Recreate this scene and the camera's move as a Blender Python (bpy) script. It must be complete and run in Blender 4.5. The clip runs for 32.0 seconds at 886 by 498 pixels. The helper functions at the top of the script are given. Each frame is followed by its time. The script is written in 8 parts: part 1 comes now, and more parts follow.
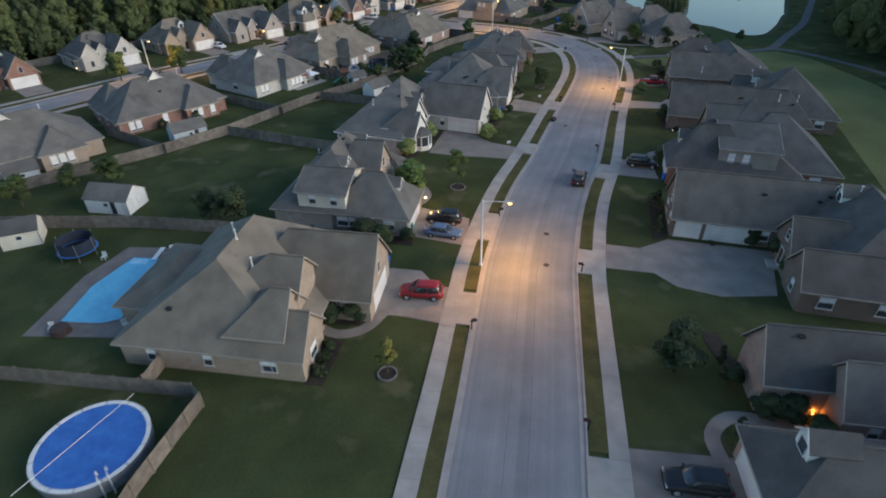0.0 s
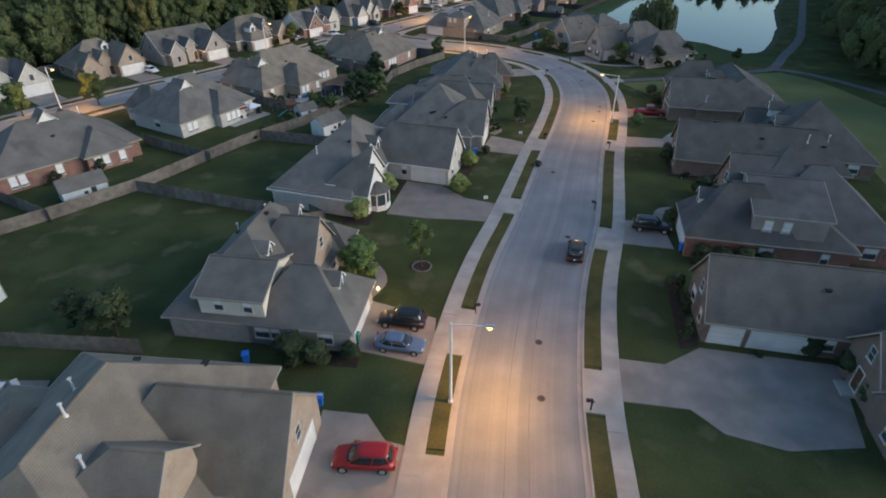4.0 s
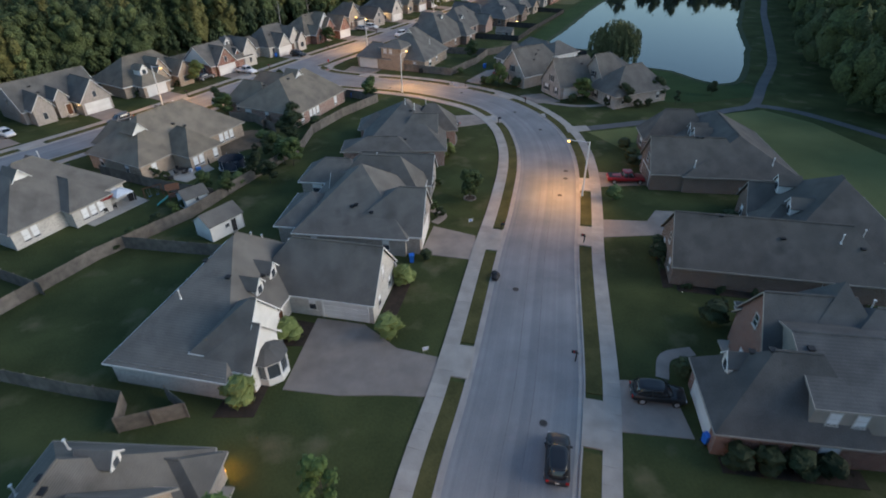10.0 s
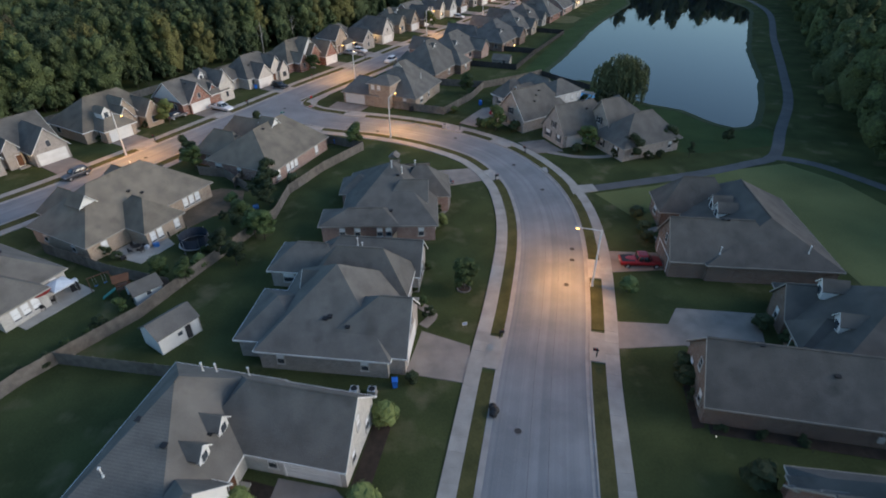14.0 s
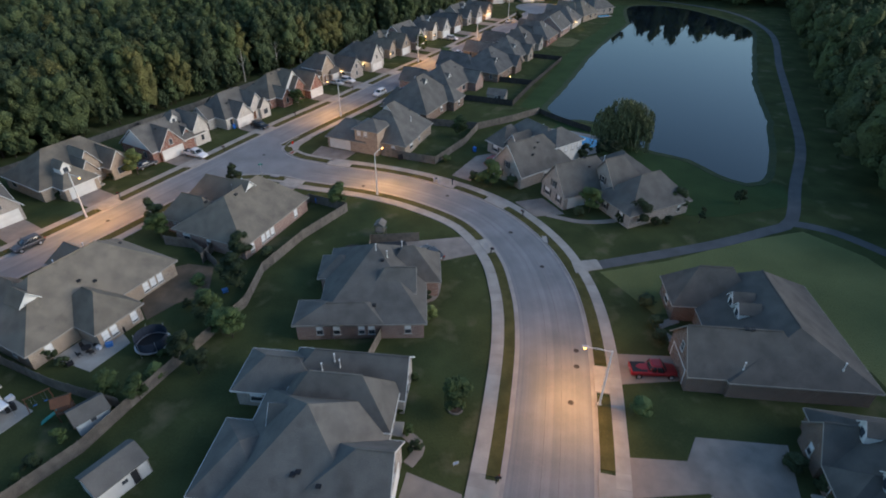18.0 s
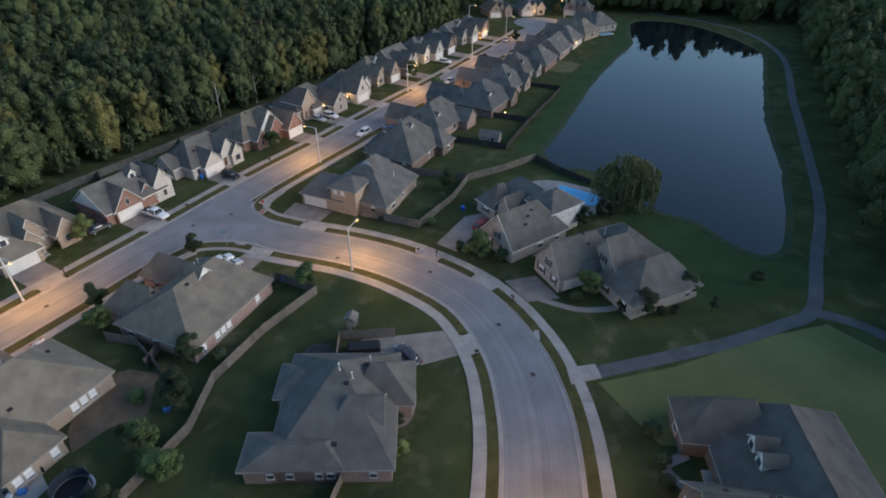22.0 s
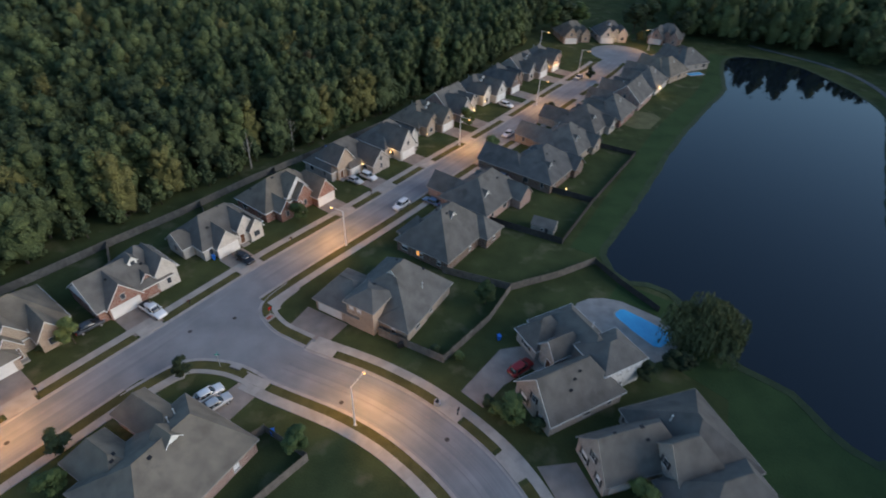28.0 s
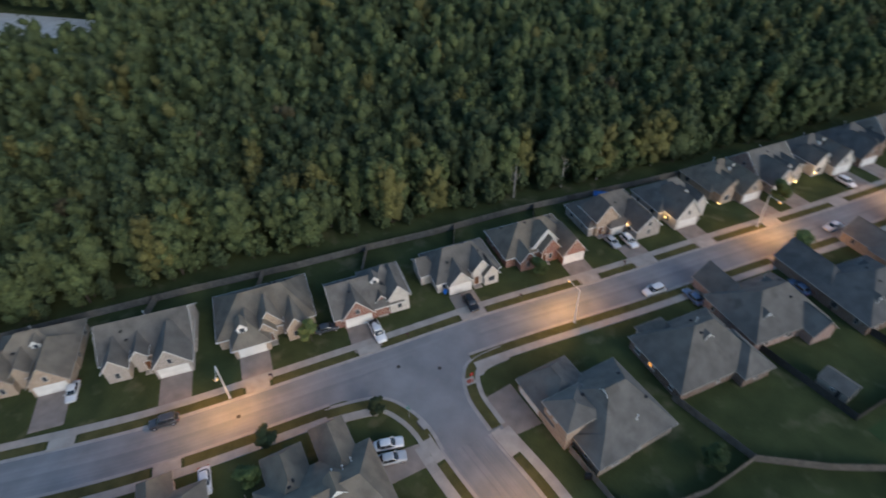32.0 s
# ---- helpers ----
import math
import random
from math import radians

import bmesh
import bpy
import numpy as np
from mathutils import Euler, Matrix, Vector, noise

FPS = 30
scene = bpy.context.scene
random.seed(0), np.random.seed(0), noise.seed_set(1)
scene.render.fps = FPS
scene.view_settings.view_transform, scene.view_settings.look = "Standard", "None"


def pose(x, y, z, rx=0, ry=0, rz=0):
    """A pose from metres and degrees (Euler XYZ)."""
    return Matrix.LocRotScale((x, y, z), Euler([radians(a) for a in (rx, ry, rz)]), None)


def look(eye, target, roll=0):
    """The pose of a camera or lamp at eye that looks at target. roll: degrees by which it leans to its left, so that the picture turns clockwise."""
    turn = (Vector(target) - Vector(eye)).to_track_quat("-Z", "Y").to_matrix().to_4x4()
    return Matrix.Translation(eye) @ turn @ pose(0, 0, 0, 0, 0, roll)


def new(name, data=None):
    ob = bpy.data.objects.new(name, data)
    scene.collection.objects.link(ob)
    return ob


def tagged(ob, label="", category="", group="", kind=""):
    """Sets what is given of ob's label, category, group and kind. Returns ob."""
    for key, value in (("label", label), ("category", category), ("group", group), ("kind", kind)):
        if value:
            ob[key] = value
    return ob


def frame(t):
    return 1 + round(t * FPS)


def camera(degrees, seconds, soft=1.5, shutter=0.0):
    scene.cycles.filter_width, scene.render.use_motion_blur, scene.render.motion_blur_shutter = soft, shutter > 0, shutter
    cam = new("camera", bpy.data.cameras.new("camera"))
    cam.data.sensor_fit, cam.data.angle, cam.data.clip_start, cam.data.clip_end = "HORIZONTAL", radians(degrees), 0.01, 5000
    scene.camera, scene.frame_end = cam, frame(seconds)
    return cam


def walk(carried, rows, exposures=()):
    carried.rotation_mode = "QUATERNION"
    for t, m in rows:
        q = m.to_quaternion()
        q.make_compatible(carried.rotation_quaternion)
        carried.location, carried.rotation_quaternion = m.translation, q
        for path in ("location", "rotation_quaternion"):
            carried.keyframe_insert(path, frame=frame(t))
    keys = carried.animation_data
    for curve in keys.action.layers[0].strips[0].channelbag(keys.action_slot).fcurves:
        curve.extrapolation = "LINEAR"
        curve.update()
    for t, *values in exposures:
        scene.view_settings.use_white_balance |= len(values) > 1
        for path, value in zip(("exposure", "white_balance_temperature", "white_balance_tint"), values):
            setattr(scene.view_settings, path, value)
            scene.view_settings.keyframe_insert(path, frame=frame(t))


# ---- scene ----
cam = camera(78.4, 32.0, soft=1.8, shutter=0.8)
PATH = [
    (0, (2.082, 0.853, 36.609), (2.055, 2.517, 35.500), -0.50),
    (0.5, (1.945, 3.694, 36.339), (1.942, 5.360, 35.233), -0.28),
    (1, (2.031, 6.401, 36.168), (2.044, 8.068, 35.064), -0.25),
    (1.5, (2.300, 8.938, 36.057), (2.324, 10.606, 34.955), -0.30),
    (2, (2.590, 11.360, 35.877), (2.621, 13.031, 34.779), -0.25),
    (2.5, (2.896, 13.855, 35.642), (2.935, 15.528, 34.547), -0.20),
    (3, (3.235, 16.358, 35.481), (3.280, 18.032, 34.389), -0.20),
    (3.5, (3.627, 18.861, 35.422), (3.676, 20.536, 34.331), -0.20),
    (5.5, (5.491, 28.423, 35.239), (5.553, 30.100, 34.151), -0.40),
    (6, (5.913, 30.668, 35.344), (6.010, 32.342, 34.256), -0.40),
    (6.5, (6.370, 32.982, 35.455), (6.496, 34.655, 34.367), -0.43),
    (7, (6.824, 35.230, 35.677), (6.970, 36.901, 34.588), -0.47),
    (7.5, (7.235, 37.439, 35.998), (7.394, 39.108, 34.907), -0.50),
    (8, (7.626, 39.660, 36.354), (7.796, 41.328, 35.262), -0.50),
    (8.5, (8.043, 41.873, 36.745), (8.221, 43.539, 35.651), -0.50),
    (9, (8.457, 44.040, 37.151), (8.640, 45.704, 36.057), -0.47),
    (9.5, (8.855, 46.158, 37.575), (9.043, 47.822, 36.481), -0.48),
    (10, (9.261, 48.258, 38.053), (9.454, 49.920, 36.958), -0.53),
    (10.5, (9.630, 50.328, 38.597), (9.825, 51.989, 37.501), -0.50),
    (11, (9.963, 52.332, 39.249), (10.161, 53.991, 38.150), -0.43),
    (11.5, (10.280, 54.301, 39.947), (10.482, 55.959, 38.846), -0.40),
    (12, (10.583, 56.271, 40.620), (10.788, 57.928, 39.518), -0.40),
    (12.5, (10.925, 58.181, 41.322), (11.131, 59.836, 40.218), -0.38),
    (13, (11.259, 60.043, 42.037), (11.466, 61.697, 40.932), -0.28),
    (13.5, (11.535, 61.945, 42.759), (11.745, 63.598, 41.654), -0.15),
    (14, (11.798, 63.871, 43.498), (12.009, 65.523, 42.392), -0.08),
    (14.5, (12.049, 65.853, 44.236), (12.262, 67.505, 43.129), -0.00),
    (16.5, (13.134, 73.218, 47.516), (13.361, 74.865, 46.404), 0.30),
    (17, (13.479, 74.802, 48.450), (13.708, 76.446, 47.336), 0.40),
    (17.5, (13.778, 76.475, 49.392), (14.010, 78.117, 48.275), 0.50),
    (18, (14.125, 78.278, 50.199), (14.360, 79.919, 49.080), 0.60),
    (18.5, (14.755, 80.110, 51.113), (14.989, 81.750, 49.991), 0.65),
    (19, (15.597, 81.953, 52.218), (15.828, 83.589, 51.092), 0.65),
    (19.5, (16.315, 84.008, 53.231), (16.544, 85.642, 52.101), 0.67),
    (20, (16.902, 86.253, 54.160), (17.132, 87.884, 53.025), 0.72),
    (20.5, (17.494, 88.526, 55.024), (17.726, 90.155, 53.885), 0.78),
    (21, (18.189, 90.766, 55.672), (18.421, 92.394, 54.534), 0.83),
    (21.5, (18.898, 93.002, 56.279), (19.130, 94.631, 55.142), 0.90),
    (22, (19.444, 95.245, 57.099), (19.678, 96.871, 55.959), 1.00),
    (22.5, (19.911, 97.489, 58.035), (20.147, 99.114, 56.891), 1.12),
    (23, (20.408, 99.792, 59.028), (20.646, 101.413, 57.880), 1.27),
    (23.5, (20.934, 102.173, 60.080), (21.173, 103.789, 58.926), 1.40),
    (24, (21.441, 104.584, 61.072), (21.684, 106.196, 59.913), 1.52),
    (24.5, (21.924, 107.044, 62.000), (22.174, 108.653, 60.837), 1.70),
    (26.5, (24.186, 116.778, 65.164), (24.421, 118.380, 63.989), 2.13),
    (27, (24.563, 119.120, 66.536), (24.748, 120.721, 65.352), 2.56),
    (27.5, (24.850, 121.688, 67.337), (24.960, 123.292, 66.149), 2.45),
    (28, (25.555, 124.127, 68.420), (25.585, 125.727, 67.222), 2.14),
    (28.5, (26.110, 126.937, 69.875), (26.044, 128.527, 68.663), 1.82),
    (29, (26.796, 129.549, 71.400), (26.641, 131.120, 70.171), 1.31),
    (29.5, (27.224, 132.360, 72.558), (26.975, 133.909, 71.319), 0.83),
    (30, (27.179, 134.838, 74.084), (26.814, 136.350, 72.829), 0.56),
    (30.5, (26.789, 137.361, 75.547), (26.281, 138.822, 74.279), -0.24),
    (31, (26.643, 139.465, 76.206), (26.024, 140.881, 74.936), -0.83),
    (31.5, (26.263, 141.490, 77.095), (25.533, 142.847, 75.824), -1.81),
    (32, (25.791, 143.603, 77.978), (24.935, 144.882, 76.706), -2.62),
]
walk(cam, [(t, look(eye, target, roll)) for t, eye, target, roll in PATH], [(0, 1.65, 7050, 11), (24, 1.50, 6750, 11), (32, 1.46, 6800, 10.5)])

# ---- sky, sun and exposure ----
world = bpy.data.worlds.new("dusk")
scene.world = world
world.use_nodes = True
wn = world.node_tree
SUN_EL, SUN_AZ = 12.0, 104.0  # degrees; azimuth clockwise from +y
sky = wn.nodes.new("ShaderNodeTexSky")
sky.sky_type = "NISHITA"
sky.sun_disc = False
sky.sun_elevation = radians(SUN_EL)
sky.sun_rotation = radians(SUN_AZ)
sky.air_density, sky.dust_density, sky.ozone_density = 1.2, 1.0, 4.0
wn.links.new(sky.outputs[0], wn.nodes["Background"].inputs[0])
wn.nodes["Background"].inputs[1].default_value = 0.106
sun_data = bpy.data.lights.new("sun", "SUN")
sun_data.energy, sun_data.angle, sun_data.color = 0.62, radians(36), (1.0, 0.97, 0.95)
sun = new("sun", sun_data)
sun.matrix_world = look((0, 0, 0), (-math.sin(radians(SUN_AZ)), -math.cos(radians(SUN_AZ)), -math.tan(radians(SUN_EL + 9))))


# ---- materials ----
def mat(name, a, b=None, size=1.0, fine=0.08, rough=0.85, bump=0.3, metal=0.0, vary=0.0, spec=0.3, stains=None):
    """Two-scale noise between the colours a and b; vary: difference between objects; size, fine: metres."""
    m = bpy.data.materials.new(name)
    m.use_nodes = True
    t = m.node_tree
    n, l = t.nodes, t.links
    bsdf = n["Principled BSDF"]
    b = b or tuple(c * 0.75 for c in a)
    geo = n.new("ShaderNodeNewGeometry")
    big, small = n.new("ShaderNodeTexNoise"), n.new("ShaderNodeTexNoise")
    big.inputs["Scale"].default_value, big.inputs["Detail"].default_value = 1.0 / size, 4
    small.inputs["Scale"].default_value, small.inputs["Detail"].default_value = 1.0 / fine, 2
    for x in (big, small):
        l.new(geo.outputs["Position"], x.inputs["Vector"])
    add = n.new("ShaderNodeMath")
    add.operation = "MULTIPLY_ADD"
    add.inputs[1].default_value = 0.35
    l.new(small.outputs[0], add.inputs[0])
    l.new(big.outputs[0], add.inputs[2])
    ramp = n.new("ShaderNodeValToRGB")
    ramp.color_ramp.elements[0].position, ramp.color_ramp.elements[1].position = 0.5, 0.85
    ramp.color_ramp.elements[0].color, ramp.color_ramp.elements[1].color = (*b, 1), (*a, 1)
    l.new(add.outputs[0], ramp.inputs[0])
    out = ramp.outputs[0]
    if stains:
        st = n.new("ShaderNodeTexNoise")
        st.inputs["Scale"].default_value, st.inputs["Detail"].default_value = 1.0 / stains[1], 5
        l.new(geo.outputs["Position"], st.inputs["Vector"])
        r2 = n.new("ShaderNodeValToRGB")
        r2.color_ramp.elements[0].position, r2.color_ramp.elements[1].position = stains[2], stains[2] + 0.16
        l.new(st.outputs[0], r2.inputs[0])
        mix = n.new("ShaderNodeMix")
        mix.data_type = "RGBA"
        l.new(r2.outputs[0], mix.inputs[0])
        l.new(out, mix.inputs[6])
        mix.inputs[7].default_value = (*stains[0], 1)
        out = mix.outputs[2]
    if vary:
        info, hsv = n.new("ShaderNodeObjectInfo"), n.new("ShaderNodeHueSaturation")
        mr = n.new("ShaderNodeMapRange")
        mr.inputs[3].default_value, mr.inputs[4].default_value = 1 - vary, 1 + vary
        l.new(info.outputs["Random"], mr.inputs[0])
        l.new(mr.outputs[0], hsv.inputs["Value"])
        l.new(out, hsv.inputs["Color"])
        out = hsv.outputs[0]
    l.new(out, bsdf.inputs["Base Color"])
    bsdf.inputs["Roughness"].default_value, bsdf.inputs["Metallic"].default_value = rough, metal
    bsdf.inputs["Specular IOR Level"].default_value = spec
    if bump:
        bp = n.new("ShaderNodeBump")
        bp.inputs["Strength"].default_value, bp.inputs["Distance"].default_value = bump, fine
        l.new(small.outputs[0], bp.inputs["Height"])
        l.new(bp.outputs[0], bsdf.inputs["Normal"])
    return m


def glow(name, colour, strength):
    m = bpy.data.materials.new(name)
    m.use_nodes = True
    b = m.node_tree.nodes["Principled BSDF"]
    b.inputs["Base Color"].default_value = (*colour, 1)
    b.inputs["Emission Color"].default_value, b.inputs["Emission Strength"].default_value = (*colour, 1), strength
    return m


def masonry(name, a, b, mortar):
    """Brickwork: running courses 0.075 m high, on both wall directions."""
    m = mat(name, a, b, 0.9, 0.06, 0.9, 0.3, 0, 0.06)
    t = m.node_tree
    n, l = t.nodes, t.links
    bsdf = n["Principled BSDF"]
    src = bsdf.inputs["Base Color"].links[0].from_socket
    co, sep, com, ad = n.new("ShaderNodeTexCoord"), n.new("ShaderNodeSeparateXYZ"), n.new("ShaderNodeCombineXYZ"), n.new("ShaderNodeMath")
    l.new(co.outputs["Object"], sep.inputs[0])
    l.new(sep.outputs[0], ad.inputs[0])
    l.new(sep.outputs[1], ad.inputs[1])
    l.new(ad.outputs[0], com.inputs[0])
    l.new(sep.outputs[2], com.inputs[1])
    br = n.new("ShaderNodeTexBrick")
    br.inputs["Scale"].default_value = 1.0
    br.inputs["Brick Width"].default_value, br.inputs["Row Height"].default_value, br.inputs["Mortar Size"].default_value = 0.22, 0.075, 0.008
    br.inputs["Color1"].default_value, br.inputs["Color2"].default_value, br.inputs["Mortar"].default_value = (1, 1, 1, 1), (0.62, 0.62, 0.62, 1), (0, 0, 0, 1)
    l.new(com.outputs[0], br.inputs["Vector"])
    mul, mx = n.new("ShaderNodeMix"), n.new("ShaderNodeMix")
    for q in (mul, mx):
        q.data_type = "RGBA"
    mul.blend_type = "MULTIPLY"
    mul.inputs[0].default_value = 0.8
    l.new(src, mul.inputs[6])
    l.new(br.outputs["Color"], mul.inputs[7])
    l.new(br.outputs["Fac"], mx.inputs[0])
    l.new(mul.outputs[2], mx.inputs[6])
    mx.inputs[7].default_value = (*mortar, 1)
    l.new(mx.outputs[2], bsdf.inputs["Base Color"])
    return m


def shingle(name, a, b):
    """Asphalt shingles: courses along the height, weather streaks down the slope."""
    m = mat(name, a, b, 2.2, 0.12, 0.95, 0.25, 0, 0.10, 0.15, stains=(tuple(c * 0.86 for c in b), 3.0, 0.58))
    t = m.node_tree
    n, l = t.nodes, t.links
    bsdf = n["Principled BSDF"]
    src = bsdf.inputs["Base Color"].links[0].from_socket
    geo, wave, mul = n.new("ShaderNodeNewGeometry"), n.new("ShaderNodeTexWave"), n.new("ShaderNodeMix")
    wave.bands_direction = "Z"
    wave.wave_profile = "SAW"
    wave.inputs["Scale"].default_value, wave.inputs["Distortion"].default_value = 3.2, 0.6
    l.new(geo.outputs["Position"], wave.inputs["Vector"])
    mul.data_type, mul.blend_type = "RGBA", "MULTIPLY"
    mul.inputs[0].default_value = 0.22
    l.new(src, mul.inputs[6])
    l.new(wave.outputs[0], mul.inputs[7])
    l.new(mul.outputs[2], bsdf.inputs["Base Color"])
    return m


GRASS = mat("lawn", (0.063, 0.075, 0.031), (0.038, 0.049, 0.021), 6.0, 0.25, 1.0, 0.22, spec=0.03, stains=((0.112, 0.104, 0.058), 5.0, 0.57))
MEADOW = mat("mown_meadow", (0.150, 0.160, 0.068), (0.104, 0.118, 0.050), 12.0, 0.3, 1.0, 0.6, spec=0.05)
BANKGRASS = mat("bank_grass", (0.046, 0.074, 0.029), (0.033, 0.056, 0.023), 6.0, 0.3, 1.0, 0.6, spec=0.05)
VERGE = mat("verge_grass", (0.092, 0.086, 0.036), (0.055, 0.057, 0.024), 2.5, 0.2, 1.0, 0.3, spec=0.05)
SOIL = mat("bare_soil", (0.16, 0.11, 0.075), (0.10, 0.075, 0.05), 2.0, 0.1, 1.0, 0.5)
MULCH = mat("mulch", (0.045, 0.032, 0.025), (0.025, 0.02, 0.016), 0.8, 0.06, 1.0, 0.7)
ROAD = mat("road_concrete", (0.236, 0.242, 0.248), (0.174, 0.180, 0.186), 5.0, 0.12, 0.9, 0.25, stains=((0.215, 0.21, 0.22), 1.6, 0.58))


def tyre_bands(m):
    """Long darker and paler bands along the street, broken up by patches."""
    t = m.node_tree
    n, l = t.nodes, t.links
    bsdf = n["Principled BSDF"]
    src = bsdf.inputs["Base Color"].links[0].from_socket
    at, no, ramp, mul = n.new("ShaderNodeAttribute"), n.new("ShaderNodeTexNoise"), n.new("ShaderNodeValToRGB"), n.new("ShaderNodeMix")
    at.attribute_name = "across"
    no.noise_dimensions = "1D"
    no.inputs["Scale"].default_value, no.inputs["Detail"].default_value, no.inputs["Roughness"].default_value = 0.95, 3, 0.6
    l.new(at.outputs["Fac"], no.inputs["W"])
    l.new(no.outputs[0], ramp.inputs[0])
    ramp.color_ramp.elements[0].position, ramp.color_ramp.elements[1].position = 0.36, 0.62
    ramp.color_ramp.elements[0].color, ramp.color_ramp.elements[1].color = (0.82, 0.83, 0.85, 1), (1, 1, 1, 1)
    mul.data_type, mul.blend_type = "RGBA", "MULTIPLY"
    mul.inputs[0].default_value = 1.0
    l.new(src, mul.inputs[6])
    l.new(ramp.outputs[0], mul.inputs[7])
    l.new(mul.outputs[2], bsdf.inputs["Base Color"])


tyre_bands(ROAD)
KERB = mat("kerb_concrete", (0.315, 0.30, 0.285), (0.245, 0.233, 0.223), 1.6, 0.1, 0.9, 0.25)
WALKWAY = mat("walkway_concrete", (0.350, 0.325, 0.292), (0.270, 0.250, 0.226), 1.8, 0.08, 0.9, 0.2, 0, 0.07)
DRIVE = mat("exposed_aggregate", (0.270, 0.230, 0.200), (0.195, 0.166, 0.146), 2.2, 0.06, 0.95, 0.4, 0, 0.1)
ASPHALT = mat("path_asphalt", (0.098, 0.100, 0.104), (0.070, 0.072, 0.075), 3.0, 0.08, 0.9, 0.3)
TARSEAL = mat("tar_seal", (0.175, 0.172, 0.18), (0.13, 0.128, 0.134), 1.0, 0.08, 0.8, 0.2)
IRON = mat("cast_iron", (0.05, 0.048, 0.046), None, 0.3, 0.03, 0.9, 0.4, 0.0)
BRICKS = {
    "tan": masonry("tan_brick", (0.40, 0.30, 0.225), (0.29, 0.21, 0.16), (0.42, 0.37, 0.31)),
    "red": masonry("red_brick", (0.29, 0.115, 0.08), (0.19, 0.075, 0.055), (0.36, 0.31, 0.27)),
    "brown": masonry("brown_brick", (0.21, 0.125, 0.09), (0.13, 0.08, 0.06), (0.30, 0.26, 0.23)),
    "pale": masonry("pale_brick", (0.40, 0.35, 0.31), (0.30, 0.26, 0.235), (0.40, 0.37, 0.34)),
    "white": masonry("white_brick", (0.56, 0.525, 0.48), (0.45, 0.42, 0.385), (0.52, 0.50, 0.46)),
    "rose": masonry("rose_brick", (0.37, 0.225, 0.18), (0.28, 0.165, 0.135), (0.40, 0.35, 0.32)),
}
SHINGLES = {
    "grey": shingle("grey_shingles", (0.164, 0.152, 0.139), (0.116, 0.109, 0.100)),
    "umber": shingle("umber_shingles", (0.142, 0.128, 0.115), (0.100, 0.092, 0.084)),
    "dark": shingle("charcoal_shingles", (0.125, 0.122, 0.118), (0.086, 0.085, 0.084)),
    "brown": shingle("weathered_brown_shingles", (0.215, 0.184, 0.148), (0.152, 0.131, 0.107)),
}
WHITE = mat("white_paint", (0.68, 0.67, 0.645), (0.58, 0.57, 0.545), 1.5, 0.1, 0.55, 0.08, 0, 0.04)
FRAME = mat("window_frame_paint", (0.50, 0.48, 0.45), (0.43, 0.41, 0.385), 0.8, 0.06, 0.6, 0.05)
CREAM = mat("cream_siding", (0.64, 0.59, 0.50), (0.56, 0.51, 0.43), 1.5, 0.12, 0.6, 0.1)
TRIM = mat("taupe_trim", (0.34, 0.305, 0.265), (0.27, 0.245, 0.215), 1.2, 0.08, 0.6, 0.1)
TAUPE = mat("taupe_siding", (0.30, 0.265, 0.23), (0.25, 0.22, 0.19), 1.2, 0.1, 0.7, 0.12)
SHUTTER = mat("dark_shutter", (0.035, 0.035, 0.038), None, 0.6, 0.05, 0.55, 0.1)
DOORWOOD = mat("stained_door", (0.12, 0.055, 0.03), None, 0.5, 0.04, 0.5, 0.2)
BLIND = mat("window_blind", (0.74, 0.74, 0.74), (0.66, 0.66, 0.66), 0.6, 0.05, 0.7, 0.1)
FENCE = mat("weathered_fence", (0.190, 0.165, 0.140), (0.120, 0.104, 0.090), 0.8, 0.06, 0.95, 0.4, 0, 0.18)
METAL = mat("galvanised_metal", (0.55, 0.55, 0.56), (0.45, 0.45, 0.46), 0.6, 0.05, 0.45, 0.1, 0.7)
POLE = mat("pale_pole", (0.66, 0.65, 0.62), (0.56, 0.55, 0.53), 0.8, 0.06, 0.6, 0.1)
BLACK = mat("black_plastic", (0.02, 0.02, 0.022), None, 0.5, 0.05, 0.6, 0.1)
RUBBER = mat("rubber", (0.022, 0.022, 0.022), None, 0.3, 0.03, 0.9, 0.2)
GLASS = mat("window_glass", (0.055, 0.065, 0.08), (0.04, 0.05, 0.06), 1.0, 0.4, 0.07, 0.0, 0, 0, 0.8)
CARGLASS = mat("car_glass", (0.02, 0.024, 0.03), (0.015, 0.018, 0.022), 1.0, 0.4, 0.08, 0.0, 0, 0, 0.8)
WARMPANE = glow("lit_window", (1.0, 0.42, 0.10), 0.35)
SODIUM = glow("sodium_lens", (1.0, 0.52, 0.12), 2.4)
PORCH = glow("porch_bulb", (1.0, 0.66, 0.28), 1.8)
FLAME = glow("warm_landscape_bulb", (1.0, 0.45, 0.08), 1.0)
BARK = mat("bark", (0.085, 0.068, 0.052), (0.045, 0.036, 0.03), 0.4, 0.06, 0.95, 0.8)
